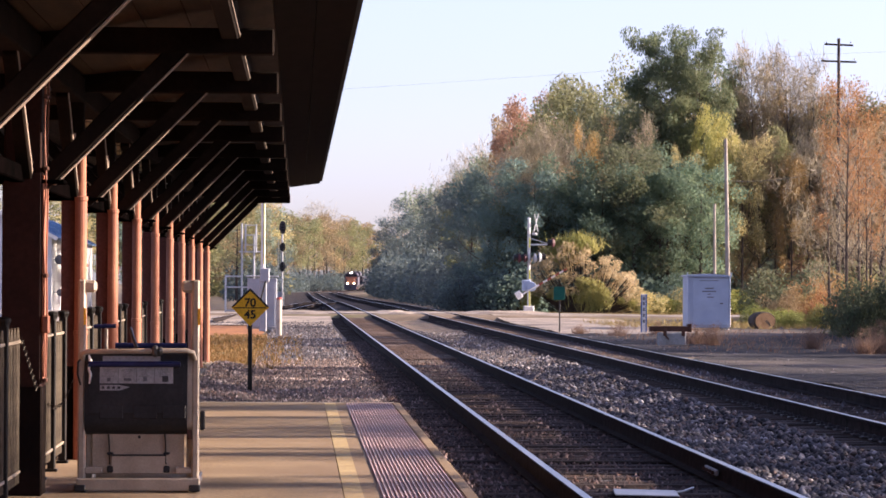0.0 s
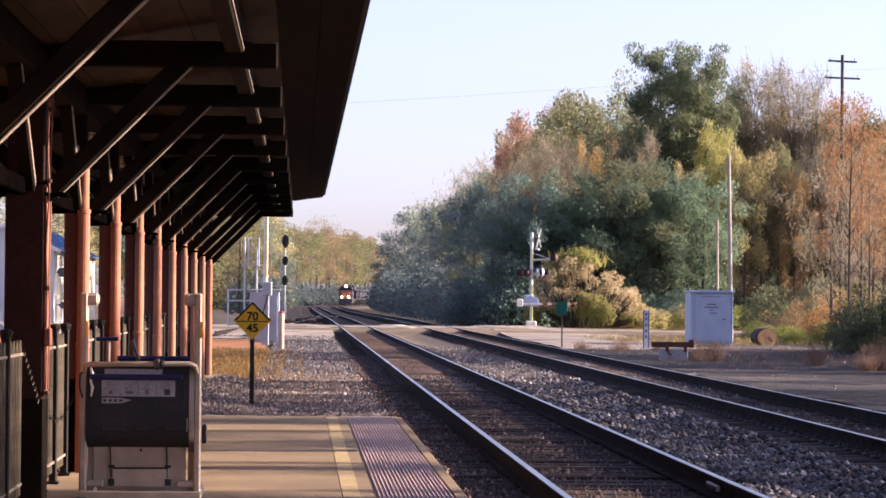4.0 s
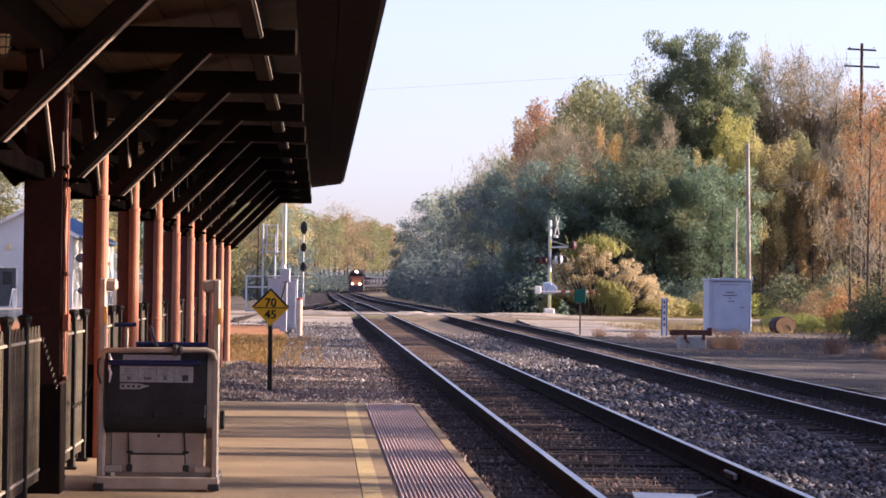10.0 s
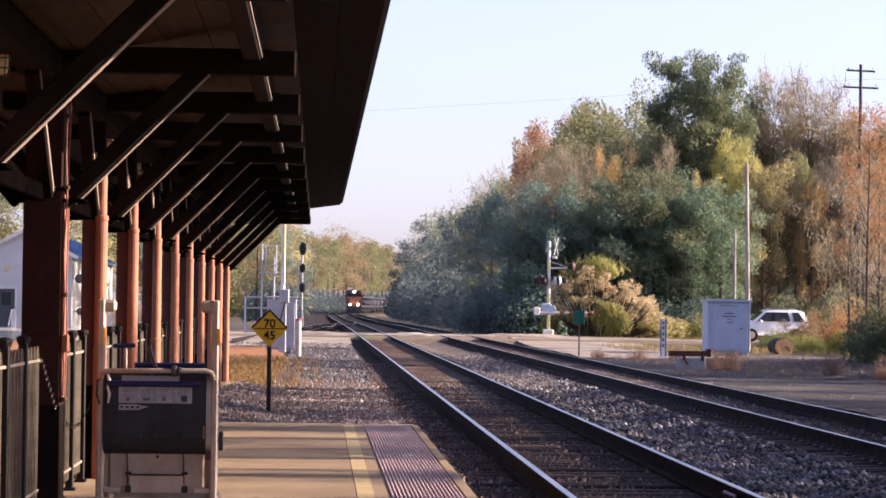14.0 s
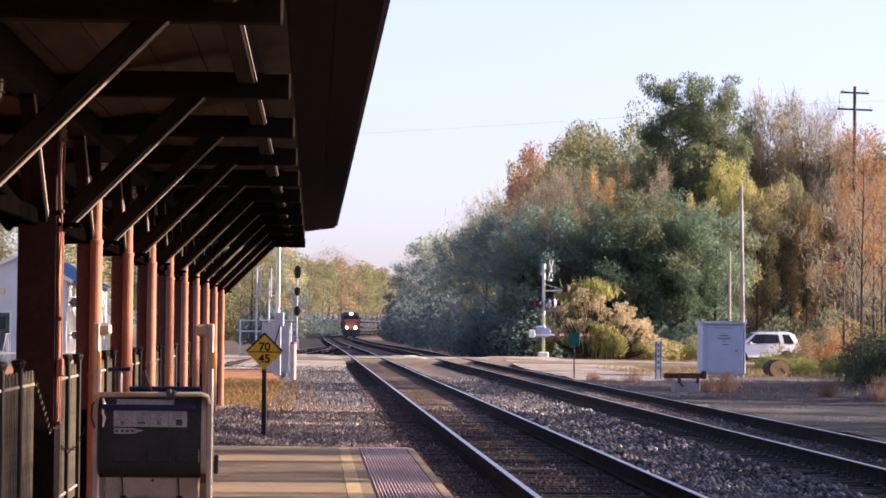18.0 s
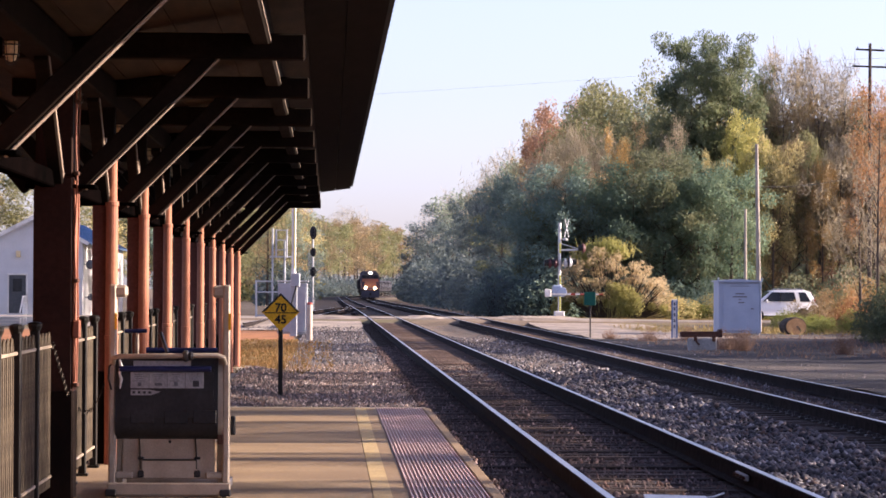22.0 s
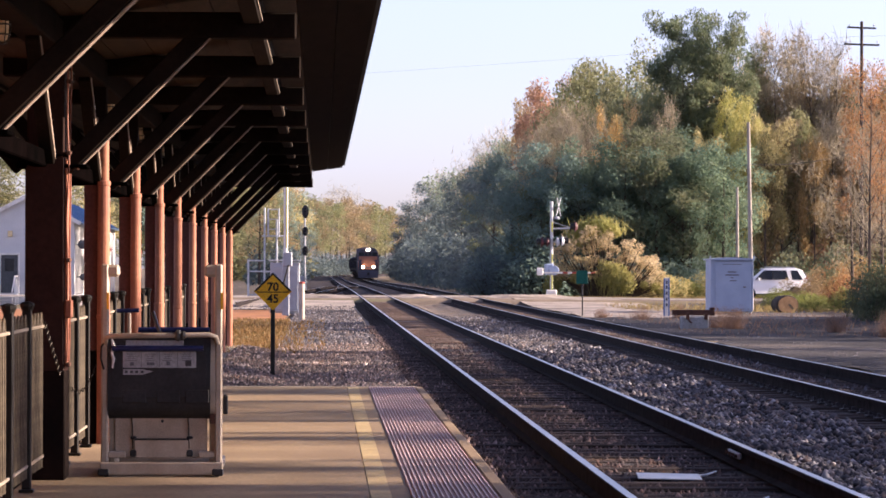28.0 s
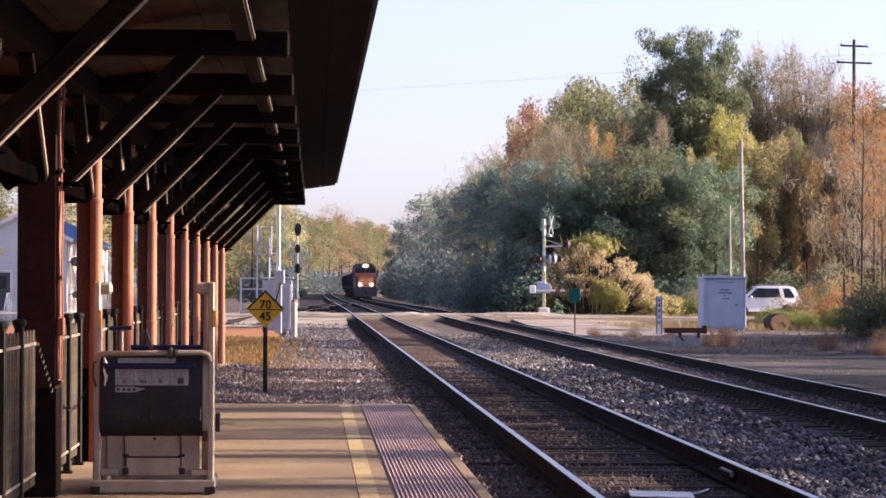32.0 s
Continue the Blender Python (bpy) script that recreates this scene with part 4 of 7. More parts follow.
def right_wood():
    for side, up, kind, width in WOOD:
        y = max(177.0 if side < 150 else 184.0, min(560.0, 21500.0 / side)) + RND.uniform(-2, 2)
        tall = up * (0.965 if kind == "pine" else 0.92) * y / 1000 + 1.7
        plant(kind, right_of_line(side * y / 1000 + bend(y) * 0.6, y, 0.42 * tall * width), y, -0.28, tall, width * 1.1)
    for i, (side, up, kind, width) in enumerate(SAPLINGS):
        y = 168.5 + 2.0 * (i % 3)
        plant(kind, side * y / 1000, y, -0.3, up * 0.92 * y / 1000 + 1.7, width)
    for i, (side, up) in enumerate(SKIRT):
        y = max(165.0, 11900.0 / side) + 1.5 * (i % 2)
        tall = up * 0.9 * y / 1000 + 1.7
        tall *= (1.0, 0.86, 1.08, 0.94)[i % 4]
        plant(("spruce" if side < 64 else "cedar" if side < 92 else "fir") if i % 5 else "olive", right_of_line(side * y / 1000, y, 0.4 * tall), y, -0.3, tall, 1.0)
    # distant trees fill the wood behind
    for i in range(22):
        side = 60 + i * 7.5 + RND.uniform(-2, 2)
        y = max(205.0, 24500.0 / side)
        up = 0.72 * float(np.interp(side, [26, 45, 70, 86, 104, 127, 150, 180, 226], [17, 34, 52, 66, 76, 84, 74, 64, 62]))
        plant(RND.choice(["green", "dark", "russet", "dark"] if side < 150 else ["tan", "russet", "bare"]), side * y / 1000, y, -0.3, up * y / 1000 + 1.7, 0.95, None, True)
    # undergrowth that closes the foot of the wood
    for i in range(44):
        side = 25 + i * 2.7
        if side > 68 and i % 2:
            continue
        y = max(172, min(560.0, 18200.0 / side))
        bush("spruce" if side < 62 else "cedar" if RND.random() < 0.8 or side < 75 else "green", right_of_line(side * y / 1000 + bend(y) * 0.6 + RND.uniform(-0.5, 1.0), y + 3, 3.0 * (1 + y / 700)), y + RND.uniform(-3, 3), -0.3, RND.uniform(3.5, 6.0) * (1 + y / 700), RND.uniform(4, 6) * (1 + y / 700), "dense dark undergrowth at the foot of the wood", "undergrowth")
    for i in range(13):
        side = 60 + i * 6.2
        bush("cedar" if i > 2 else "spruce", side * 0.1645, 164.5 + RND.uniform(-0.8, 0.8), -0.3, RND.uniform(2.4, 3.6), RND.uniform(3.6, 5), "dense dark undergrowth at the foot of the wood", "undergrowth")
    for i in range(13):
        side = 138 + i * 7.5
        bush(RND.choice(["green", "tan", "dark"]), side * 0.192, 192 + RND.uniform(-2, 4), -0.3, RND.uniform(6.5, 8.5), RND.uniform(6, 8), "autumn undergrowth with mixed brown and green leaves", "undergrowth")
    for i in range(16):
        side = 143 + i * 5.5
        bush(RND.choice(["green", "tan", "dark", "rust"]), side * 0.176, 176 + RND.uniform(-2, 5), -0.3, RND.uniform(3.0, 5.5), RND.uniform(4, 6), "autumn undergrowth with mixed brown and green leaves", "undergrowth")


def line_sides():
    """Undergrowth and trees that close in on the line beyond the road."""
    y = 163.0
    while y < 500:
        w = 5.0 + y / 160
        bush("cedar" if y < 215 else "spruce", right_of_line(9.9 + 0.55 * w, y, 0.55 * w), y, -0.3, RND.uniform(2.6, 4.0) * (1 + y / 600), w, "dense dark undergrowth close beside the line", "undergrowth")
        y += 4.5 + y / 90
    for y in (186, 203, 224, 246, 270, 300, 335, 375, 420):
        tall = 0.9 * y * float(np.interp(15.0 / y, [0.024, 0.031, 0.045, 0.06, 0.08], [0.012, 0.019, 0.032, 0.038, 0.042])) + 1.5
        plant("cedar" if y < 220 else "spruce", right_of_line(12.9 + 0.35 * tall, y, 0.4 * tall), y, -0.3, tall, 0.9)
    y = 300.0
    while y < 870:
        tall = (0.029 - 0.010 * (y - 300) / 570) * y * RND.uniform(0.9, 1.1) + 1.5
        plant(RND.choice(["green", "green", "tan", "dark", "tan"]), NEAR_X + bend(y) - 5 - 0.42 * tall, y, -0.3, tall, 0.95)
        bush("spruce", NEAR_X + bend(y) - 4.5 - 3.5, y + 8, -0.45, RND.uniform(4.5, 6.5), 7, "dense dark undergrowth close beside the line", "undergrowth")
        y += 21


def left_wood():
    for side, up, y, kind in [(-32, 27, 420, "green"), (-22, 28, 470, "green"), (-20, 37, 500, "yellow"), (-14, 35, 520, "yellow"), (-7, 34, 560, "green"), (0, 32, 600, "yellow"), (5, 26, 900, "bare"), (9, 28, 940, "bare"), (7, 24, 960, "tan"), (15, 24, 975, "tan"),
                              (21, 22, 985, "russet"), (27, 20, 1000, "tan"), (34, 17, 1010, "tan"), (-26, 18, 330, "tan"), (-12, 16, 480, "green"), (-5, 14, 470, "spruce"), (0, 16, 500, "spruce"), (5, 16, 540, "spruce"), (9, 17, 580, "spruce"), (12, 13, 620, "spruce"),
                              (-50, 32, 260, "yellow"), (-66, 38, 230, "green"), (-84, 36, 215, "yellow"), (-104, 44, 205, "green"), (-122, 44, 205, "yellow"), (-140, 44, 205, "tan")]:
        tall = up * 0.9 * y / 1000 + 1.5
        plant(kind, left_of_line(side * y / 1000, y, 0.55 * tall), y, -0.3, tall, 1.3)
    for i in range(22):
        side = -34 + i * 3.0
        y = 400 + 9 * (i + 2) if i < 14 else 930 + 3 * i
        bush("spruce" if side > -8 else RND.choice(["green", "yellow", "dark", "tan"]), left_of_line(side * y / 1000, y, 6.5), y, -0.3, RND.uniform(5, 8), RND.uniform(9, 14), "hazy mixed undergrowth beside the distant line", "undergrowth")


# unseen trees added on the right of the platform to cast shade across the tracks
def shade_row():
    for y in (19.3, 19.9, 22.6, 26.4, 29.3, 33.0, 35.2):
        plant("tan", 20.5 + RND.uniform(-0.5, 0.5), y, -0.3, RND.uniform(7.8, 9.0), 0.3)
    y = 8.0
    while y < 92:
        if not 58.0 < y < 73.5:
            tall = 5.2 if y < 37.5 else 7.7 if y < 58 else 6.2
            plant("green" if RND.random() < 0.6 else "tan", (19 if y < 70 else 21) + RND.uniform(-0.8, 0.8), y, -0.3, tall * RND.uniform(0.92, 1.08), 1.15 if tall < 6 else 0.72, None, True)
        y += RND.uniform(1.7, 2.4)
    for y, h in ((19.5, 9.5), (24.0, 8.0), (28.2, 10.0), (33.6, 9.0), (36.5, 10.0), (42.0, 9.0)):
        plant("bare", 24 + RND.uniform(-1, 1), y + 2.4, -0.3, h, 1.0)


right_wood()
line_sides()
left_wood()
# trees added behind the columns to shade the house's side wall
for x, y, h in ((-7.6, 153.4, 7.2), (-8.2, 155.8, 7.6), (-7.6, 158.5, 7.8), (-8.3, 161, 8.0), (-8.0, 164, 8.0), (-8.6, 167.5, 8.2), (-8.4, 171, 8.0), (-8.8, 175, 8.4), (-9.0, 180, 8.4)):
    plant("green", x, y, -0.3, h, 1.25)
shade_row()
# unseen trees added farther right to keep the wood's front in shade
for k in range(11):
    plant("green" if k % 3 else "tan", 42 + 2.5 * (k % 2), 171 + 3.4 * k, -0.3, RND.uniform(12.0, 13.2), 0.9, None, True)
# unseen pines added so that their crowns shade the left verge
for y in (77.0, 81.0, 85.5):
    plant("pine", 21.5, y, -0.3, 11.0, 0.5, None, True)
# two unseen narrow trees added for a shadow band across the platform
for y in (19.5, 20.0):
    plant("green", 20.6, y, -0.3, 9.2, 0.32, None, True)
# one more added tree that shades the near end of that wall
plant("cedar", -8.0, 151.6, -0.3, 6.6, 1.2)

# ---------------------------------------------------------------- more materials
LIFT_DARK = surface("lift_cover", (0.012, 0.012, 0.014), (0.032, 0.032, 0.035), 3, 40, 0.55, bump=0.1)
ALUMINIUM = surface("aluminium", (0.28, 0.235, 0.185), (0.44, 0.37, 0.29), 4, 60, 0.5, metal=0.2, bump=0.05, grit=0.3)
PLATE = surface("chequer_plate", (0.27, 0.215, 0.16), (0.46, 0.375, 0.29), 4, 90, 0.55, metal=0.1, bump=0.3, grit=0.5)
BLUE_TUBE = surface("blue_tube_paint", (0.012, 0.015, 0.06), (0.022, 0.028, 0.10), 6, 40, 0.4, bump=0)
LABEL = surface("pale_label", (0.27, 0.275, 0.29), (0.36, 0.365, 0.38), 8, 60, 0.5, bump=0)
PRINT = surface("dark_print", (0.03, 0.03, 0.035), (0.06, 0.06, 0.07), 8, 60, 0.6, bump=0)
PRINT_GREY = surface("grey_print", (0.10, 0.105, 0.125), (0.15, 0.155, 0.175), 8, 60, 0.6, bump=0)
# The blue in this white stands in for sky light on shaded faces.
CABINET = surface("sky_tinted_white", (0.27, 0.33, 0.45), (0.33, 0.39, 0.52), 1.5, 30, 0.45, bump=0.03, grit=0.12)
CASE_GREY = surface("case_grey", (0.29, 0.31, 0.34), (0.39, 0.41, 0.45), 2, 30, 0.5, metal=0.2, bump=0.05, grit=0.25)
GALVANISED = surface("galvanised_steel", (0.40, 0.42, 0.43), (0.55, 0.56, 0.57), 5, 50, 0.45, metal=0.5, bump=0.05, grit=0.3)
WHITE_PAINT = surface("white_paint", (0.66, 0.64, 0.6), (0.8, 0.78, 0.74), 3, 40, 0.55, bump=0.05, stain=(0.5, 0.47, 0.42))
SIGN_YELLOW = surface("sign_yellow", (0.80, 0.42, 0.012), (0.88, 0.49, 0.02), 3, 40, 0.5, bump=0.02)
SIGN_BLACK = surface("sign_black", (0.012, 0.011, 0.01), (0.03, 0.026, 0.02), 5, 40, 0.6, bump=0)
RUSTY = surface("rusty_steel", (0.045, 0.02, 0.014), (0.11, 0.05, 0.032), 6, 50, 0.8, bump=0.3)
RED_PAINT = surface("red_paint", (0.30, 0.06, 0.045), (0.40, 0.09, 0.065), 5, 40, 0.5, bump=0)
DARK_RED_LENS = surface("red_lens_unlit", (0.06, 0.008, 0.01), (0.10, 0.014, 0.016), 5, 30, 0.25, bump=0)
SIGNAL_BLACK = surface("signal_black", (0.012, 0.012, 0.013), (0.025, 0.025, 0.027), 4, 40, 0.6, bump=0.05)
GREEN_PAINT = surface("board_green", (0.006, 0.075, 0.055), (0.012, 0.11, 0.08), 3, 40, 0.5, bump=0.05)
BLUE_PAINT = surface("marker_blue", (0.06, 0.12, 0.32), (0.10, 0.18, 0.42), 3, 40, 0.5, bump=0.05)
OLD_CONCRETE = surface("old_concrete", (0.24, 0.23, 0.22), (0.40, 0.385, 0.37), 3, 30, 0.9, bump=0.4)
POLE_WOOD = surface("pole_wood", (0.24, 0.21, 0.18), (0.42, 0.38, 0.33), 1.5, 25, 0.9, bump=0.3, stretch=(5, 5, 0.6))
WALL_WHITE = surface("house_siding", (0.50, 0.50, 0.51), (0.60, 0.60, 0.61), 0.8, 15, 0.7, bump=0.1, grit=0.2)
ROOF_BLUE = surface("blue_metal_roof", (0.12, 0.21, 0.40), (0.18, 0.29, 0.48), 0.7, 10, 0.4, bump=0.05)
GLASS_DARK = surface("dark_glass", (0.015, 0.018, 0.022), (0.03, 0.034, 0.04), 2, 10, 0.08, bump=0)
CABLE = surface("cable_sheath", (0.17, 0.06, 0.035), (0.30, 0.115, 0.065), 8, 50, 0.6, bump=0.1)
CHAIN = surface("chain_steel", (0.03, 0.026, 0.022), (0.075, 0.064, 0.053), 9, 60, 0.5, metal=0.6, bump=0)
LAMP_GLASS = surface("frosted_glass", (0.60, 0.47, 0.27), (0.74, 0.60, 0.36), 6, 30, 0.5, bump=0)
LOG_END = surface("log_end", (0.22, 0.135, 0.075), (0.33, 0.21, 0.12), 5, 25, 0.9, bump=0.3)
CAR_WHITE = surface("car_white_paint", (0.72, 0.72, 0.73), (0.8, 0.8, 0.81), 1.5, 20, 0.22, bump=0, grit=0.05)
RUBBER = surface("rubber", (0.012, 0.012, 0.012), (0.028, 0.027, 0.026), 6, 40, 0.85, bump=0.2)
# Both loco colours take in the haze that pales the distant train.
LOCO_BLUE = surface("loco_hazy_blue", (0.07, 0.068, 0.09), (0.095, 0.09, 0.12), 1.2, 12, 0.45, bump=0.05)
LOCO_YELLOW = surface("loco_hazy_yellow", (0.27, 0.125, 0.085), (0.34, 0.16, 0.105), 1.2, 12, 0.45, bump=0.05)
LOCO_DARK = surface("loco_underframe", (0.015, 0.014, 0.014), (0.04, 0.036, 0.033), 2, 15, 0.8, bump=0.1)
# Wagon colour is lowered for the shade behind the bushes.
WAGON_PAINT = surface("wagon_dark_paint", (0.028, 0.029, 0.04), (0.05, 0.05, 0.064), 0.8, 8, 0.75, bump=0.1, each=0.4)
HEADLIGHT = glow("headlight_lit", (1.0, 0.74, 0.45), 6.0)
DITCHLIGHT = glow("ditch_light_lit", (1.0, 0.66, 0.34), 6.5)


# ---------------------------------------------------------------- the wheelchair lift
def wheelchair_lift():
    L = thing("wheelchair_lift", "aluminium station wheelchair lift with a black cover", "wheelchair lift", Matrix.LocRotScale((-1.178, 21.0, 0), None, (0.925, 1, 1.015)))
    part("base_frame", Mesh().cbox((0, -0.32, 0.06), (0.98, 0.06, 0.09), 0.008).cbox((-0.44, 0.15, 0.06), (0.07, 0.95, 0.07), 0.008)
         .cbox((0.44, 0.15, 0.06), (0.07, 0.95, 0.07), 0.008).cbox((0, 0.6, 0.06), (0.9, 0.06, 0.07), 0.008), ALUMINIUM, L, "scuffed aluminium base frame")
    for x in (-0.46, 0.45):
        mast = part("mast", Mesh().cbox((x, -0.22, 0.79), (0.058, 0.10, 1.52), 0.012).cbox((x * 0.965, -0.22, 0.79), (0.03, 0.06, 1.46), 0.006), ALUMINIUM, L)
        s = -1 if x < 0 else 1
        part("pulley_cap", Mesh().cbox((x - 0.05 * s, -0.20, 1.50), (0.13, 0.12, 0.09), 0.02), ALUMINIUM, mast, "grey pulley housing")
        part("caster_bracket", Mesh().cbox((x, -0.34, 0.035), (0.09, 0.05, 0.05), 0.008), LIFT_DARK, mast)
        part("reflector", Mesh().box((x + 0.025, -0.273, 1.28), (0.018, 0.004, 0.12)), SIGN_YELLOW, mast, "yellow reflector strip")
    # folded black cover: bulging, rounded at the foot, with a raised front panel
    prof = [(-0.15, 0.415), (-0.21, 0.42), (-0.262, 0.45), (-0.285, 0.51), (-0.285, 0.60), (-0.272, 0.96), (-0.25, 1.005), (-0.20, 1.025), (0.12, 1.03), (0.18, 0.98), (0.20, 0.6), (0.14, 0.43)]
    cover = part("cover", Mesh().prism(prof, -0.435, 0.385, "x"), LIFT_DARK, L, "black moulded cover", True)
    part("side_flange", Mesh().prism([(a * 0.97, 0.03 + b * 0.96) for a, b in prof], 0.386, 0.425, "x"), ALUMINIUM, cover, "bare metal side flange", True)
    part("flap", Mesh().prism([(-0.287, 0.56), (-0.293, 0.58), (-0.282, 0.93), (-0.276, 0.94)], -0.40, 0.35, "x"), LIFT_DARK, cover)
    label = part("label", Mesh().box((-0.02, -0.290, 0.852), (0.585, 0.004, 0.118)), LABEL, cover, "pale instruction label with small print")
    part("upper_label", Mesh().box((-0.06, -0.288, 0.968), (0.46, 0.004, 0.05)), LABEL, cover, "narrow pale label above the bar")
    for x0 in (-0.165, -0.02, 0.125):
        part("print_rule", Mesh().box((x0, -0.2935, 0.852), (0.004, 0.002, 0.11)), PRINT_GREY, label)
    for x, w in ((-0.24, 0.11), (-0.09, 0.10), (0.05, 0.10), (0.20, 0.10)):
        for z in (0.892, 0.877, 0.862, 0.847):
            part("print_bar", Mesh().box((x + RND.uniform(-0.01, 0.0), -0.2935, z), (w * RND.uniform(0.5, 1), 0.002, 0.004)), PRINT_GREY, label)
    for x, z, w, h in ((0.21, 0.828, 0.05, 0.045), (0.05, 0.825, 0.03, 0.03), (-0.09, 0.822, 0.06, 0.02), (-0.24, 0.822, 0.03, 0.026)):
        part("print_block", Mesh().box((x, -0.2935, z), (w, 0.002, h)), PRINT if x > 0.1 else PRINT_GREY, label)
    part("badge", Mesh().prism([(-0.31, 0.742), (-0.15, 0.742), (-0.12, 0.752), (-0.07, 0.768), (-0.12, 0.775), (-0.16, 0.783), (-0.31, 0.783)], -0.298, -0.292, "y"), LABEL, cover, "pale slanted maker's badge")
    for k in range(4):
        part("badge_mark", Mesh().box((-0.285 + 0.042 * k, -0.2995, 0.763), (0.022, 0.002, 0.018)), PRINT, cover)
    for x in (-0.22, 0.05, 0.28):
        part("recess", Mesh().cbox((x, -0.288, 0.585), (0.19, 0.014, 0.10), 0.012), LIFT_DARK, cover)
    part("strap", Mesh().tube([(-0.40, -0.285, 1.0), (-0.385, -0.30, 0.95), (-0.40, -0.297, 0.90), (-0.385, -0.298, 0.86), (-0.395, -0.295, 0.79)], [0.008, 0.017, 0.010, 0.014, 0.006], 6), WHITE_PAINT, cover, "frayed white strap")
    part("handrail", Mesh().tube([(-0.45, -0.27, 0.97), (-0.445, -0.31, 1.01), (-0.41, -0.325, 1.025), (0.0, -0.325, 1.03), (0.38, -0.325, 1.035), (0.43, -0.31, 1.02), (0.445, -0.27, 0.97)], 0.019, 10), ALUMINIUM, L, "bare metal handrail", True)
    for y, z, x0, x1 in ((-0.312, 0.935, -0.40, 0.33), (0.14, 1.06, -0.22, 0.36)):
        part("safety_bar", Mesh().tube([(x0, y, z), (x1, y, z)], 0.021, 10), BLUE_TUBE, L, "dark blue safety bar", True)
    part("crank", Mesh().tube([(-0.02, -0.26, 1.05), (-0.05, -0.22, 1.12), (-0.08, -0.2, 1.2)], 0.016, 6), IRON_BLACK, L, "black hand crank")
    part("clamp", Mesh().cbox((0.13, -0.325, 1.03), (0.06, 0.06, 0.085), 0.02).lathe((0.17, -0.325, 1.03), [(0.028, -0.02), (0.034, 0.0), (0.028, 0.02)], 10, "x"), IRON_BLACK, L)
    ramp = part("ramp_plate", Mesh().cbox((-0.01, -0.20, 0.30), (0.74, 0.02, 0.34), 0.006), PLATE, L, "brown-grey folded ramp plate")
    rivet = Mesh().lathe((0, 0, 0), [(0.007, -0.004), (0.005, 0.004)], 6, "y").data("rivet", ALUMINIUM)
    for k in range(10):
        part("rivet", rivet, None, ramp).location = (-0.34 + 0.073 * k, -0.2125, 0.435)
        if k < 5:
            for x in (-0.355, 0.335):
                part("rivet", rivet, None, ramp).location = (x, -0.2125, 0.16 + 0.06 * k)
    part("bolt_hole", Mesh().lathe((0.0, -0.2105, 0.40), [(0.012, -0.002), (0.012, 0.002)], 10, "y"), LIFT_DARK, ramp)
    part("ramp_flap", Mesh().cbox((0.0, -0.222, 0.20), (0.45, 0.018, 0.14), 0.006), ALUMINIUM, ramp)
    part("flap_fold", Mesh().cbox((0.0, -0.234, 0.268), (0.44, 0.01, 0.012), 0.003), LIFT_DARK, ramp)
    for x in (-0.23, 0.22):
        part("hinge", Mesh().cbox((x, -0.225, 0.165), (0.05, 0.03, 0.05), 0.008), LIFT_DARK, ramp)
        part("rivet_plate", Mesh().cbox((x, -0.225, 0.28), (0.05, 0.02, 0.02), 0.005), LIFT_DARK, ramp)
        part("ramp_chain", Mesh().tube([(x - 0.02, -0.218, 0.46), (x - 0.01, -0.222, 0.36), (x - 0.005, -0.23, 0.2)], 0.006, 5), CHAIN, ramp)
    for x in (-0.405, 0.40):
        part("side_plate", Mesh().cbox((x, -0.10, 0.26), (0.05, 0.16, 0.34), 0.01), ALUMINIUM, L)
        part("foot_bracket", Mesh().cbox((x * 0.9, -0.22, 0.155), (0.14, 0.06, 0.05), 0.008), ALUMINIUM, L)
    for x, y in ((-0.44, -0.28), (0.44, -0.28), (-0.44, 0.55), (0.44, 0.55)):
        part("wheel", Mesh().lathe((x, y, 0.045), [(0.02, -0.02), (0.045, -0.018), (0.045, 0.018), (0.02, 0.02)], 14, "x"), RUBBER, L)
    lever = part("brake_lever", Mesh().tube([(-0.40, 0.2, 1.20), (-0.22, 0.2, 1.205)], 0.016, 8), BLUE_TUBE, L, "dark blue brake lever", True)
    part("lever_stem", Mesh().cbox((-0.30, 0.2, 1.08), (0.035, 0.04, 0.22), 0.01), ALUMINIUM, lever)
    part("latch", Mesh().cbox((0.505, -0.2, 0.52), (0.04, 0.05, 0.14), 0.008), SIGNAL_BLACK, L)
    part("warning_label", Mesh().box((0.405, -0.272, 0.42), (0.04, 0.003, 0.07)), RUSTY, L, "small faded red warning label")
    part("power_cord", Mesh().tube([(-0.43, -0.26, 1.0), (-0.485, -0.28, 0.95), (-0.49, -0.28, 0.86), (-0.465, -0.275, 0.78)], 0.008, 6), SIGNAL_BLACK, L)


wheelchair_lift()


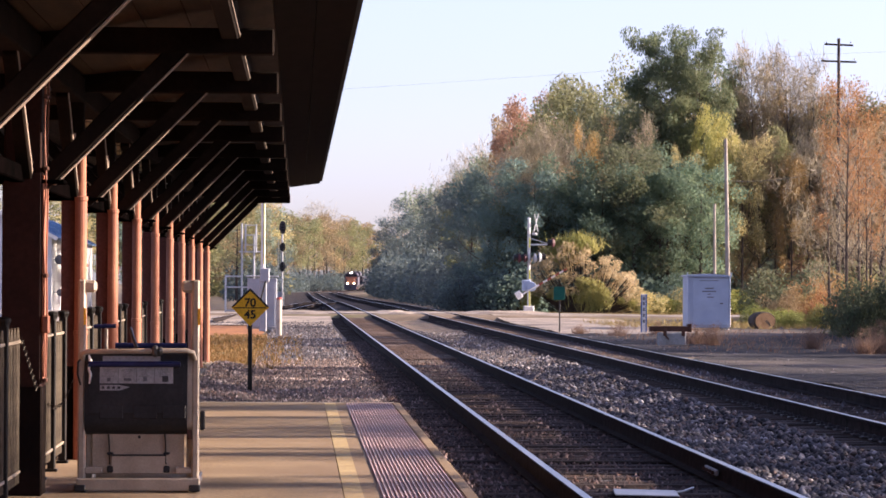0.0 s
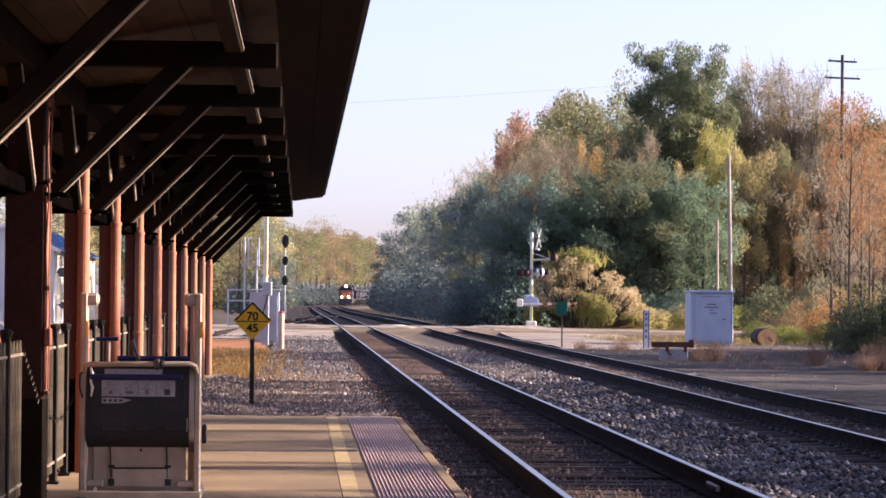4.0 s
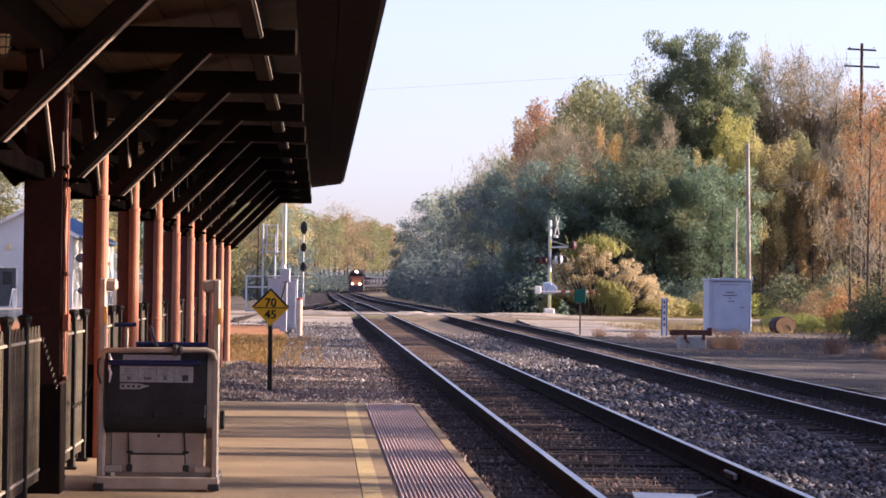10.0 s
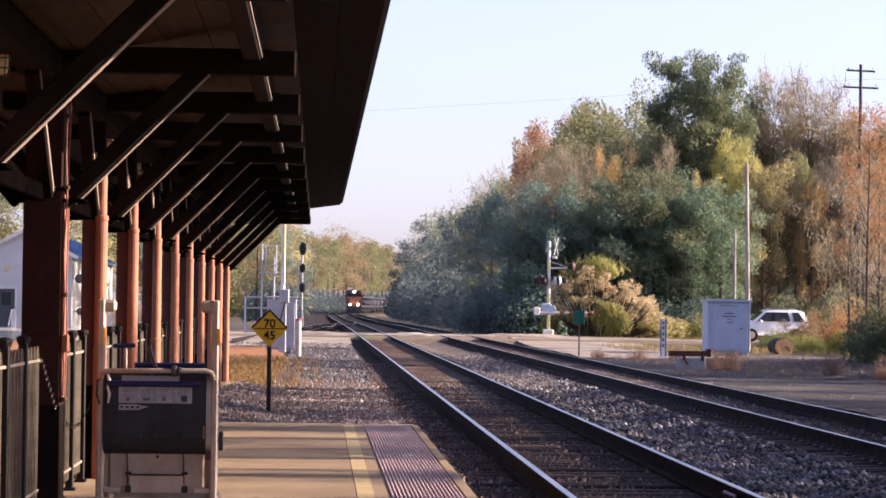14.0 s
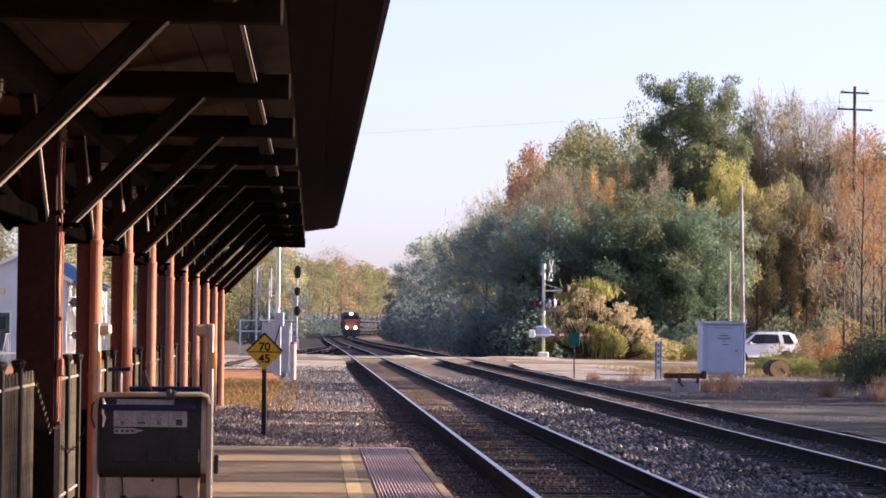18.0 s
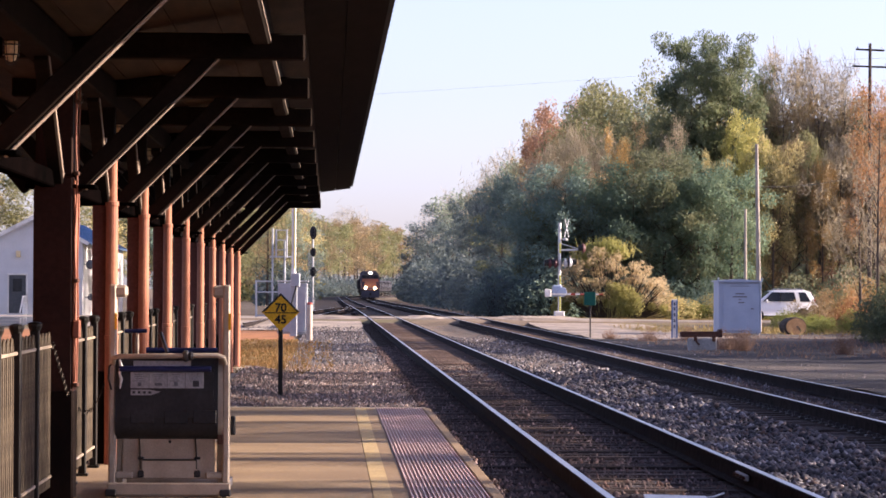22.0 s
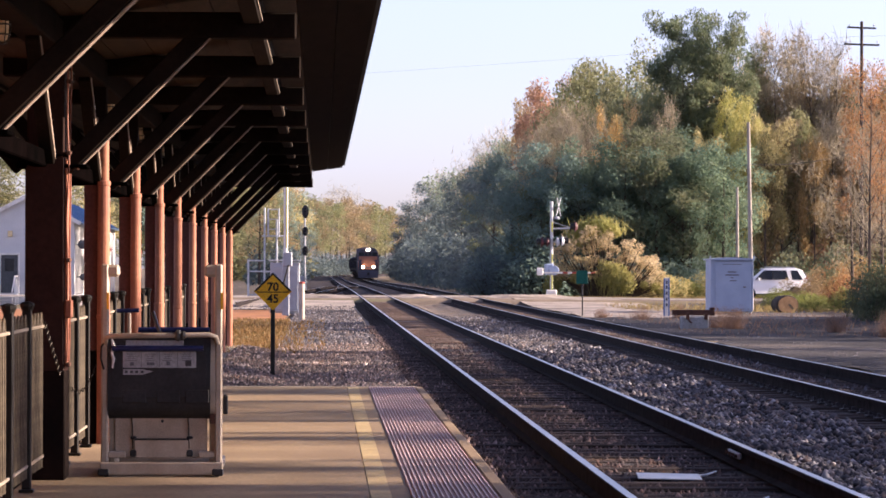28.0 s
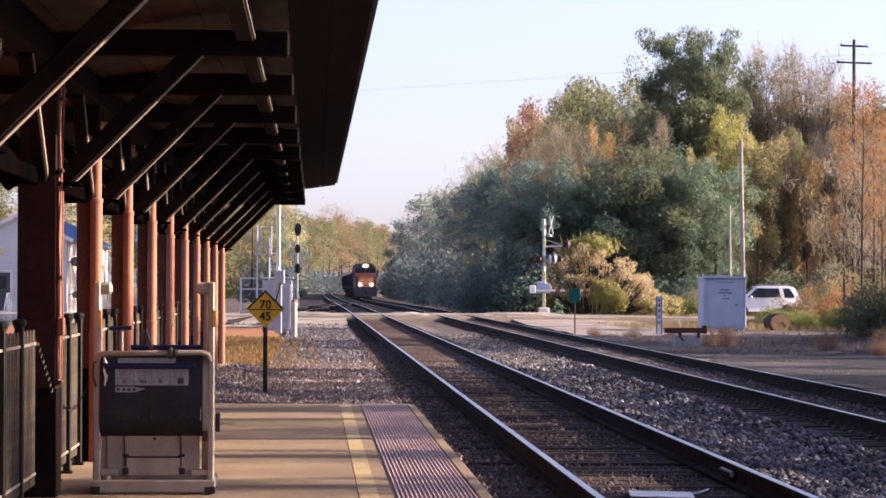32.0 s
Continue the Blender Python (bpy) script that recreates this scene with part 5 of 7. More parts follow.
# ---------------------------------------------------------------- fence, chains, lamps
# Pale rail colour paints in the sun that the black iron catches.
RAIL_IRON = surface("sunlit_rail_iron", (0.20, 0.165, 0.125), (0.34, 0.285, 0.22), 5, 60, 0.5, bump=0.05, spec=0.3)
TARRED_IRON = surface("black_post_paint", (0.006, 0.0055, 0.005), (0.014, 0.013, 0.012), 5, 60, 0.45, bump=0.05, spec=0.2)
def fence_section(y0, y1, posts, x=-2.02):
    F = thing("picket_fence", "black iron picket fence section between the columns", "fence", group="fence sections")
    for y in posts:
        post = part("fence_post", Mesh().cbox((x, y, 0.66), (0.064, 0.064, 1.28), 0.008), TARRED_IRON, F)
        part("cap", Mesh().lathe((x, y, 1.28), [(0.036, -0.035), (0.05, 0.0), (0.051, 0.016), (0.04, 0.026), (0.012, 0.034)], 10), TARRED_IRON, post)
        part("foot_plate", Mesh().cbox((x, y, 0.012), (0.10, 0.10, 0.024), 0.005), TARRED_IRON, post)
    for z in (0.18, 1.12):
        part("fence_rail", Mesh().cbox((x, (y0 + y1) / 2, z), (0.03, y1 - y0, 0.022), 0.004), RAIL_IRON, F)
    n = int((y1 - y0) / 0.21)
    picket = Mesh().tube([(0, -0.05, 0.1), (0, -0.05, 1.14), (0, -0.035, 1.19), (0, 0, 1.215), (0, 0.035, 1.19), (0, 0.05, 1.14), (0, 0.05, 0.1)], 0.011, 6).data("picket", PICKET_IRON, True, False)
    for i in range(n):
        y = y0 + (i + 0.5) * (y1 - y0) / n
        if min(abs(y - q) for q in posts) > 0.09:
            part("picket", picket, None, F).location = (x, y, 0)


fence_section(15.6, 20.3, (15.86, 16.99, 18.12, 19.25))
for k in range(8):
    y = 20.5 + 4.21 * k
    fence_section(y + 0.45, y + 3.62, (y + 0.5, y + 1.5, y + 2.5, y + 3.57))


def hanging_chain(a, b, sag, n=16):
    C = thing("hanging_chain", "slack steel chain closing a gap in the fence", "chain", group="chains")
    a, b = Vector(a), Vector(b)
    link = Mesh().tube([(0.006 * math.cos(t), 0, 0.013 * math.sin(t)) for t in (i * math.pi / 4 for i in range(9))], 0.0028, 4, False).data("link", CHAIN)
    for i in range(n):
        k = (i + 0.5) / n
        p = a.lerp(b, k) - Vector((0, 0, sag * 4 * k * (1 - k)))
        ob = part("link", link, None, C)
        ob.matrix_basis = Matrix.LocRotScale(p, Euler((0.4, 0.5 * (i % 2), 1.57 * (i % 2))), (1, 1, 1.4))


hanging_chain((-2.0, 20.25, 1.147), (-1.89, 20.32, 0.767), 0.0, 18)
hanging_chain((-1.84, 20.6, 0.66), (-1.66, 20.72, 0.84), 0.10, 14)


def cage_lamp(x, y, z):
    C = thing("cage_lamp", "jelly-jar lamp in a wire cage, unlit", "lamp", Matrix.LocRotScale((x, y, z), None, (1.05, 1.05, 1.3)), "cage lamps under the canopy")
    part("lamp_base", Mesh().lathe((0, 0, 0), [(0.05, 0.10), (0.055, 0.13), (0.05, 0.16), (0.02, 0.175)], 14), IRON_BLACK, C)
    part("lamp_glass", Mesh().lathe((0, 0, 0), [(0.008, -0.085), (0.03, -0.075), (0.04, -0.04), (0.042, 0.09), (0.03, 0.1)], 14), LAMP_GLASS, C, "frosted glass jar", True)
    for i in range(6):
        a = i * math.pi / 3
        part("cage_wire", Mesh().tube([(0.048 * math.cos(a), 0.048 * math.sin(a), 0.1), (0.05 * math.cos(a), 0.05 * math.sin(a), -0.03), (0.03 * math.cos(a), 0.03 * math.sin(a), -0.095), (0, 0, -0.1)], 0.004, 4), IRON_BLACK, C)
    for h in (0.06, 0.0, -0.05):
        part("cage_ring", Mesh().tube([(0.05 * math.cos(t), 0.05 * math.sin(t), h) for t in (k * math.pi / 6 for k in range(13))], 0.004, 4, False), IRON_BLACK, C)
    part("stem", Mesh().tube([(0, 0, 0.17), (0, 0, (3.34 - z) / 1.3)], 0.014, 6), IRON_BLACK, C)


for k in range(6):
    cage_lamp(*canopy_place(-1.86, 16.3 + 4.15 * k, 2.96))
post_cable = thing("post_cable", "loose reddish cables clipped down the timber post", "cable")
for x, y, r in ((-1.846, 20.36, 0.008), (-1.838, 20.46, 0.007)):
    part("cable", Mesh().tube([(x + 0.016 * noise.noise((z * 2.4, r * 500, 0)), y, z) for z in steps(0.86, 0.08, 3.1)], r, 6), CABLE, post_cable)
part("junction_box", Mesh().cbox((-1.837, 20.38, 1.245), (0.055, 0.08, 0.13), 0.01), CABLE, post_cable)
for z in (0.84, 1.6, 2.38, 2.9):
    part("clip", Mesh().cbox((-1.84, 20.39, z), (0.035, 0.12, 0.03), 0.006), RUSTY, post_cable)


# ---------------------------------------------------------------- signs and signals beside the line
def speed_sign():
    S = thing("speed_sign", "yellow diamond railway speed sign reading 70 over 45", "sign", pose(-0.765, 44.0, -0.17))
    part("sign_post", Mesh().cbox((0, 0.03, 0.55), (0.07, 0.05, 1.15), 0.008), SIGN_BLACK, S, "dark steel post")
    h = 0.30
    zc = 1.345
    dia = lambda r: [(0, zc - r), (r, zc), (0, zc + r), (-r, zc)]
    plate = part("sign_plate", Mesh().prism(dia(h), -0.012, 0.0), SIGN_YELLOW, S, "yellow plate with dark upper edges")
    for s in (-1, 1):
        part("edge_band", Mesh().prism([(0, zc + h), (s * h, zc), (s * (h - 0.042), zc), (0, zc + h - 0.042)], -0.016, -0.0125), SIGN_BLACK, plate)
    part("divider", Mesh().box((0, -0.0145, zc - 0.012), (0.5, 0.004, 0.016)), SIGN_BLACK, plate)
    for text, z in (("70", zc + 0.008), ("45", zc - 0.178)):
        cu = bpy.data.curves.new("numeral", "FONT")
        cu.body, cu.size, cu.align_x, cu.extrude, cu.offset = text, 0.185, "CENTER", 0.002, 0.005
        ob = new("numeral", cu)
        ob.data.materials.append(SIGN_BLACK)
        ob.parent, ob.matrix_basis = plate, pose(0, -0.0155, z, 90, 0, 0)


speed_sign()


POST_CREAM = surface("cream_post_paint", (0.36, 0.30, 0.25), (0.50, 0.43, 0.36), 3, 40, 0.6, bump=0.05, stain=(0.28, 0.22, 0.17))


def bollard():
    B = thing("marker_post", "white round marker post with a red top", "post", pose(-0.64, 91, -0.16))
    part("shaft", Mesh().lathe((0, 0, 0), [(0.095, 0), (0.095, 1.14), (0.085, 1.18)], 16), POST_CREAM, B, "", True)
    part("cap", Mesh().lathe((0, 0, 1.18), [(0.092, 0), (0.09, 0.05), (0.05, 0.075)], 16), RED_PAINT, B)


bollard()


def left_mast():
    M = thing("tall_mast", "tall white steel mast with a junction box", "mast", pose(-1.27, 99, -0.16))
    part("pole", Mesh().lathe((0, 0, 0), [(0.085, 0), (0.085, 2.3), (0.075, 2.35), (0.07, 7.0)], 16), WHITE_PAINT, M, "", True)
    part("yellow_strip", Mesh().cbox((0.025, -0.066, 4.6), (0.055, 0.02, 4.4), 0.005), surface("lime_yellow", (0.66, 0.62, 0.16), (0.78, 0.72, 0.22), 3, 30, 0.5, bump=0), M, "pale lime-yellow strip up the mast")
    part("footing", Mesh().cbox((0.0, 0, 0.95), (0.26, 0.24, 1.9), 0.02), CASE_GREY, M)
    part("junction_box", Mesh().cbox((0.06, -0.02, 2.0), (0.34, 0.3, 0.5), 0.03), CASE_GREY, M)
    part("cable", Mesh().tube([(0.1, -0.18, 1.8), (0.02, -0.2, 1.5), (-0.06, -0.2, 1.2), (-0.02, -0.18, 1.0)], 0.03, 6), SIGNAL_BLACK, M)
    C = thing("relay_case", "light grey steel relay case beside the crossing", "cabinet", pose(-1.36, 104, -0.16))
    part("case_body", Mesh().cbox((0, 0, 0.95), (1.1, 0.7, 1.9), 0.02), CASE_GREY, C)
    part("case_roof", Mesh().cbox((0, 0, 1.97), (1.2, 0.8, 0.06), 0.02), CASE_GREY, C)
    for x in (-0.25, 0.25):
        d = part("case_door", Mesh().cbox((x, -0.36, 0.95), (0.46, 0.02, 1.6), 0.006), CASE_GREY, C)
        part("handle", Mesh().cbox((x * 0.3, -0.38, 0.95), (0.03, 0.02, 0.14), 0.005), SIGNAL_BLACK, d)
    part("plinth", Mesh().cbox((0, 0, 0.05), (1.14, 0.75, 0.12), 0.01), OLD_CONCRETE, C)


left_mast()


HEAD_GREY = surface("signal_head_grey", (0.045, 0.042, 0.045), (0.075, 0.07, 0.074), 4, 40, 0.6, bump=0.05)


def block_signal():
    S = thing("block_signal", "three-headed railway block signal on a grey mast", "railway signal", pose(-1.2, 200, -0.2))
    part("mast", Mesh().tube([(0, 0, 0), (0, 0, 6.0)], 0.07, 10), CASE_GREY, S)
    for z, w, h in ((5.75, 0.5, 0.95), (4.35, 0.42, 0.66), (2.95, 0.42, 0.72)):
        head = part("signal_head", Mesh().prism([(w / 2 * math.cos(a) + 0.02, z + h / 2 * math.sin(a)) for a in (k * math.pi / 8 for k in range(16))], -0.12, -0.08), HEAD_GREY, S, "dark grey signal head")
        for dz in (-0.2, 0.0, 0.2):
            part("hood", Mesh().lathe((0.02, -0.1, z + dz), [(0.09, -0.3), (0.1, 0.0)], 10, "y"), SIGNAL_BLACK, head)
    lad = part("ladder", Mesh().box((-0.28, 0.05, 2.4), (0.03, 0.03, 4.8)).box((-0.14, 0.05, 2.4), (0.03, 0.03, 4.8)), GALVANISED, S)
    for k in range(14):
        part("rung", Mesh().box((-0.21, 0.05, 0.4 + k * 0.32), (0.14, 0.02, 0.02)), GALVANISED, lad)
    part("base_case", Mesh().cbox((-0.1, 0.2, 0.6), (0.5, 0.4, 1.1), 0.02), CASE_GREY, S)


block_signal()


def gantry():
    G = thing("ladder_mast", "pale tubular steel frame with a ladder and cage", "mast", pose(-2.9, 142, -0.2))
    for x, h in ((-0.82, 2.15), (0.0, 4.8), (0.62, 4.2)):
        part("upright", Mesh().tube([(x, 0, 0), (x, 0, h)], 0.05, 8), CASE_GREY, G)
    for z, x0, x1 in ((1.55, -0.82, 0.9), (0.35, -0.82, 0.0), (3.35, -0.15, 1.1), (2.1, -0.82, 0.0)):
        part("crossbar", Mesh().tube([(x0, 0, z), (x1, 0, z)], 0.04, 8), CASE_GREY, G)
    for x in (0.18, 0.72):
        part("cage_post", Mesh().tube([(x, -0.1, 3.3), (x, -0.1, 4.75)], 0.045, 8), CASE_GREY, G)
    for z in (3.7, 4.2, 4.7):
        part("cage_bar", Mesh().tube([(0.18, -0.1, z), (0.72, -0.1, z)], 0.03, 6), CASE_GREY, G)


gantry()


LIME_BAND = surface("lime_reflective_band", (0.58, 0.56, 0.07), (0.70, 0.66, 0.12), 4, 40, 0.4, bump=0)
LAMP_BACK = surface("dull_red_lamp_back", (0.045, 0.014, 0.018), (0.08, 0.024, 0.03), 4, 40, 0.6, bump=0)


def crossing_signal():
    C = thing("crossing_signal", "silver level-crossing mast with warning lights and gate", "crossing signal", pose(12.4, 150, 0.07))
    part("foundation", Mesh().cbox((0, 0, 0.15), (0.55, 0.5, 0.34), 0.04), WHITE_PAINT, C, "pale footing box")
    part("pole", Mesh().tube([(0, 0, 0.3), (0, 0, 5.0)], 0.085, 14), GALVANISED, C)
    for z, h in ((0.72, 0.8), (2.02, 0.5), (3.72, 0.55)):
        part("reflective_band", Mesh().cbox((0.025, -0.088, z), (0.085, 0.012, h), 0.004), LIME_BAND, C, "lime-yellow reflective band")
    part("finial", Mesh().lathe((0, 0, 5.0), [(0.1, 0), (0.1, 0.06), (0.03, 0.1)], 10), GALVANISED, C)
    for s in (-1, 1):
        part("crossbuck", Mesh().beam((0.37 - 0.16 * s, -0.5 * s, 4.3), (0.39 + 0.14 * s, 0.5 * s, 5.26), 0.025, 0.09), CASE_GREY, C, "white crossbuck blade")
    part("bell", Mesh().lathe((0.3, 0, 4.2), [(0.14, -0.06), (0.15, 0.02), (0.08, 0.08)], 12), CASE_GREY, C)
    for x, z, face in ((-0.52, 2.9, -1), (-0.2, 2.9, -1), (0.34, 2.9, 1), (0.6, 2.95, 1), (1.3, 3.72, -1)):
        lamp = part("warning_light", Mesh().lathe((x, -0.1, z), [(0.05, -0.12), (0.27, -0.06), (0.27, -0.03), (0.15, 0.1), (0.05, 0.12)], 14, "x"), LAMP_BACK if face < 0 else CASE_GREY, C, "hooded crossing light, unlit")
        part("lens", Mesh().lathe((x + 0.06 * face, -0.1, z), [(0.14, -0.01), (0.15, 0.01)], 12, "x"), DARK_RED_LENS, lamp)
        part("hood", Mesh().lathe((x + 0.16 * face, -0.1, z + 0.02), [(0.17, -0.14), (0.16, 0.14)], 12, "x"), SIGNAL_BLACK, lamp)
    part("light_arm", Mesh().beam((-0.6, 0, 2.9), (0.7, 0, 2.9), 0.06, 0.06), GALVANISED, C)
    part("upper_arm", Mesh().beam((0, 0, 3.62), (1.4, 0, 3.66), 0.07, 0.09).beam((0, 0, 4.0), (1.1, 0, 3.66), 0.04, 0.04), GALVANISED, C)
    part("gate_motor", Mesh().cbox((-0.12, 0.05, 1.42), (0.5, 0.4, 0.62), 0.06).lathe((0.12, -0.2, 1.36), [(0.25, -0.06), (0.27, 0.0), (0.2, 0.08)], 16, "y"), CABINET, C, "white gate motor housing")
    arm = new("gate_arm")
    arm.parent = C
    arm.location = (0.14, -0.32, 1.24)
    n = 8
    for i in range(n):
        part("stripe", Mesh().cbox((0.2 + 2.0 * (i + 0.5) / n, 0, 0), (2.0 / n - 0.001, 0.05, 0.1 - 0.004 * i), 0.008), RED_PAINT if i % 2 else WHITE_PAINT, arm)
    part("counterweight", Mesh().cbox((-0.78, 0, 0.06), (0.34, 0.12, 0.42), 0.03).beam((-0.7, 0, 0.0), (0.2, 0, 0.0), 0.06, 0.08), WHITE_PAINT, arm, "white counterweight")
    return arm


gate_arm = crossing_signal()


def trackside_right():
    G = thing("whistle_board", "dark green square board on a thin post", "sign", pose(9.65, 103, -0.25))
    part("board", Mesh().cbox((0, 0, 1.47), (0.43, 0.03, 0.5), 0.008), GREEN_PAINT, G)
    part("board_post", Mesh().cbox((0.02, 0.04, 0.75), (0.05, 0.05, 1.5), 0.005), IRON_BLACK, G)
    B = thing("marker_board", "blue and white upright marker post with faded lettering", "post", pose(12.8, 103, -0.3))
    part("plank", Mesh().cbox((0, 0, 0.75), (0.22, 0.05, 1.52), 0.01), WHITE_PAINT, B)
    for x in (-0.09, 0.09):
        part("stripe", Mesh().box((x, -0.027, 0.75), (0.05, 0.004, 1.48)), BLUE_PAINT, B, "blue side stripe")
    for z in (0.5, 0.72, 0.94, 1.16, 1.34):
        part("print_bar", Mesh().box((0, -0.027, z), (0.07, 0.004, 0.12)), PRINT_GREY, B)
    K = thing("concrete_block", "rough grey concrete block beside the track", "concrete block", pose(11.1, 83, -0.3))
    part("block", Mesh().cbox((0.05, 0, 0.2), (0.8, 0.7, 0.46), 0.04), OLD_CONCRETE, K)
    R = thing("rusty_beam", "rusty steel switch beam lying on the concrete block", "beam", pose(11.1, 83, 0.13))
    part("web", Mesh().cbox((0, 0, 0.11), (1.22, 0.3, 0.16), 0.02), RUSTY, R)
    part("end_plate", Mesh().cbox((0.58, 0, 0.14), (0.12, 0.36, 0.24), 0.02), RUSTY, R)
    for x in (-0.2, 0.35):
        part("bracket", Mesh().cbox((x, -0.4, 0.0), (0.1, 0.06, 0.2), 0.01), RUSTY, R)
    part("rod", Mesh().tube([(-0.2, -0.4, -0.02), (-0.15, -0.42, -0.14), (-0.08, -0.42, -0.2)], 0.025, 6), RUSTY, R)
    # white signal cabinet
    W = thing("signal_cabinet", "white metal signal cabinet with a low pitched roof", "cabinet", pose(16.45, 112, -0.3))
    part("cabinet_body", Mesh().cbox((0, 0, 1.16), (1.66, 1.7, 2.06), 0.02), CABINET, W)
    part("cabinet_roof", Mesh().prism([(-0.90, 2.19), (0.90, 2.19), (0.90, 2.25), (0, 2.31), (-0.90, 2.25)], -0.98, 0.98), CABINET, W)
    door = part("cabinet_door", Mesh().cbox((0.05, -0.865, 1.18), (1.42, 0.03, 1.9), 0.01), CABINET, W)
    for z in (0.5, 1.2, 1.9):
        part("hinge", Mesh().cbox((-0.66, -0.89, z), (0.05, 0.03, 0.14), 0.006), CABINET, door)
    part("handle", Mesh().cbox((0.5, -0.90, 1.12), (0.12, 0.03, 0.05), 0.01), PRINT_GREY, door)
    for x, z, w, h in ((0.0, 2.03, 0.75, 0.025), (0.0, 1.72, 0.36, 0.05), (0.0, 1.6, 0.56, 0.05), (0.0, 1.49, 0.12, 0.04), (0.05, 1.37, 0.28, 0.04)):
        part("print_bar", Mesh().box((x, -0.882, z), (w, 0.004, h)), PRINT_GREY, door)
    for x in (-0.74, 0.74):
        for y in (-0.75, 0.75):
            part("leg", Mesh().cbox((x, y, 0.07), (0.12, 0.12, 0.16), 0.01), GALVANISED, W)
    for x in (-0.835, 0.835):
        part("corner_trim", Mesh().cbox((x, -0.85, 1.2), (0.05, 0.05, 2.08), 0.008), CABINET, W)
    for x in (-0.88, 0.88):
        part("lifting_lug", Mesh().cbox((x, -0.9, 2.31), (0.05, 0.05, 0.12), 0.008), CABINET, W)
    T = thing("cut_log", "short sawn log lying on its side, cracked end", "log", Matrix.LocRotScale((19.15, 114.5, 0.07), Euler((0, 0, 0.14)), (1.15, 1.1, 0.95)))
    part("bark_shell", Mesh().lathe((0, 0, 0), [(0.39, -0.4), (0.42, -0.3), (0.40, 0.4), (0.38, 0.5)], 18, "y"), BARK, T)
    part("sawn_face", Mesh().lathe((0, -0.405, 0), [(0.37, -0.004), (0.36, 0.004)], 18, "y"), LOG_END, T, "pale sawn end with a dark split")
    part("split", Mesh().prism([(-0.02, 0.02), (0.17, -0.22), (0.22, -0.16), (0.06, 0.06)], -0.413, -0.409), BARK, T)


trackside_right()


def pole(name, label, x, y, h, r, lean=0.0, mat=None):
    P = thing(name, label, "pole", pose(x, y, -0.3))
    part("shaft", Mesh().tube([(0, 0, 0), (lean * h * 0.5, 0, h * 0.5), (lean * h, 0, h)], [r, r * 0.85, r * 0.65], 10), mat or POLE_WOOD, P, "", True)
    return P


pole("utility_pole", "thin weathered wooden pole leaning slightly", 18.3, 118, 8.1, 0.11, -0.018)
pole("stub_pole", "short pale wooden pole beside the taller one", 18.6, 124, 5.5, 0.08, -0.003)
tall = pole("power_pole", "tall wooden power pole with two crossarms", 27.3, 140, 14.4, 0.12, 0.0, BARK)
for z, w in ((14.1, 1.45), (13.25, 1.8)):
    a = part("crossarm", Mesh().beam((-w / 2, 0, z), (w / 2, 0, z - 0.05), 0.08, 0.09), BARK, tall)
    for x in (-w / 2 + 0.1, w / 2 - 0.1):
        part("insulator", Mesh().lathe((x, 0, z + 0.05), [(0.03, 0), (0.04, 0.05), (0.02, 0.10)], 8), CASE_GREY, a)


def wire(a, b, sag, r=0.012):
    a, b = Vector(a), Vector(b)
    pts = [a.lerp(b, k / 12) - Vector((0, 0, sag * 4 * (k / 12) * (1 - k / 12))) for k in range(13)]
    single("overhead_wire", Mesh().tube(pts, r, 4, False), SIGNAL_BLACK, "thin overhead power wire between poles", "wire", group="overhead wires")


for x in (-0.8,):
    wire((27.3 + x, 140, 13.3), (-60, 205 + x, 13.0), 0.8, 0.004)
    wire((27.3 + x, 140, 13.3), (60, 110 + x, 14.5), 0.6, 0.004)
wire((18.2, 118, 6.0), (27.3, 128, 8.0), 0.5, 0.012)


# ---------------------------------------------------------------- the white house on the left
DOOR_GREY = surface("door_grey_paint", (0.045, 0.05, 0.055), (0.075, 0.08, 0.085), 1.5, 20, 0.5, bump=0.05)


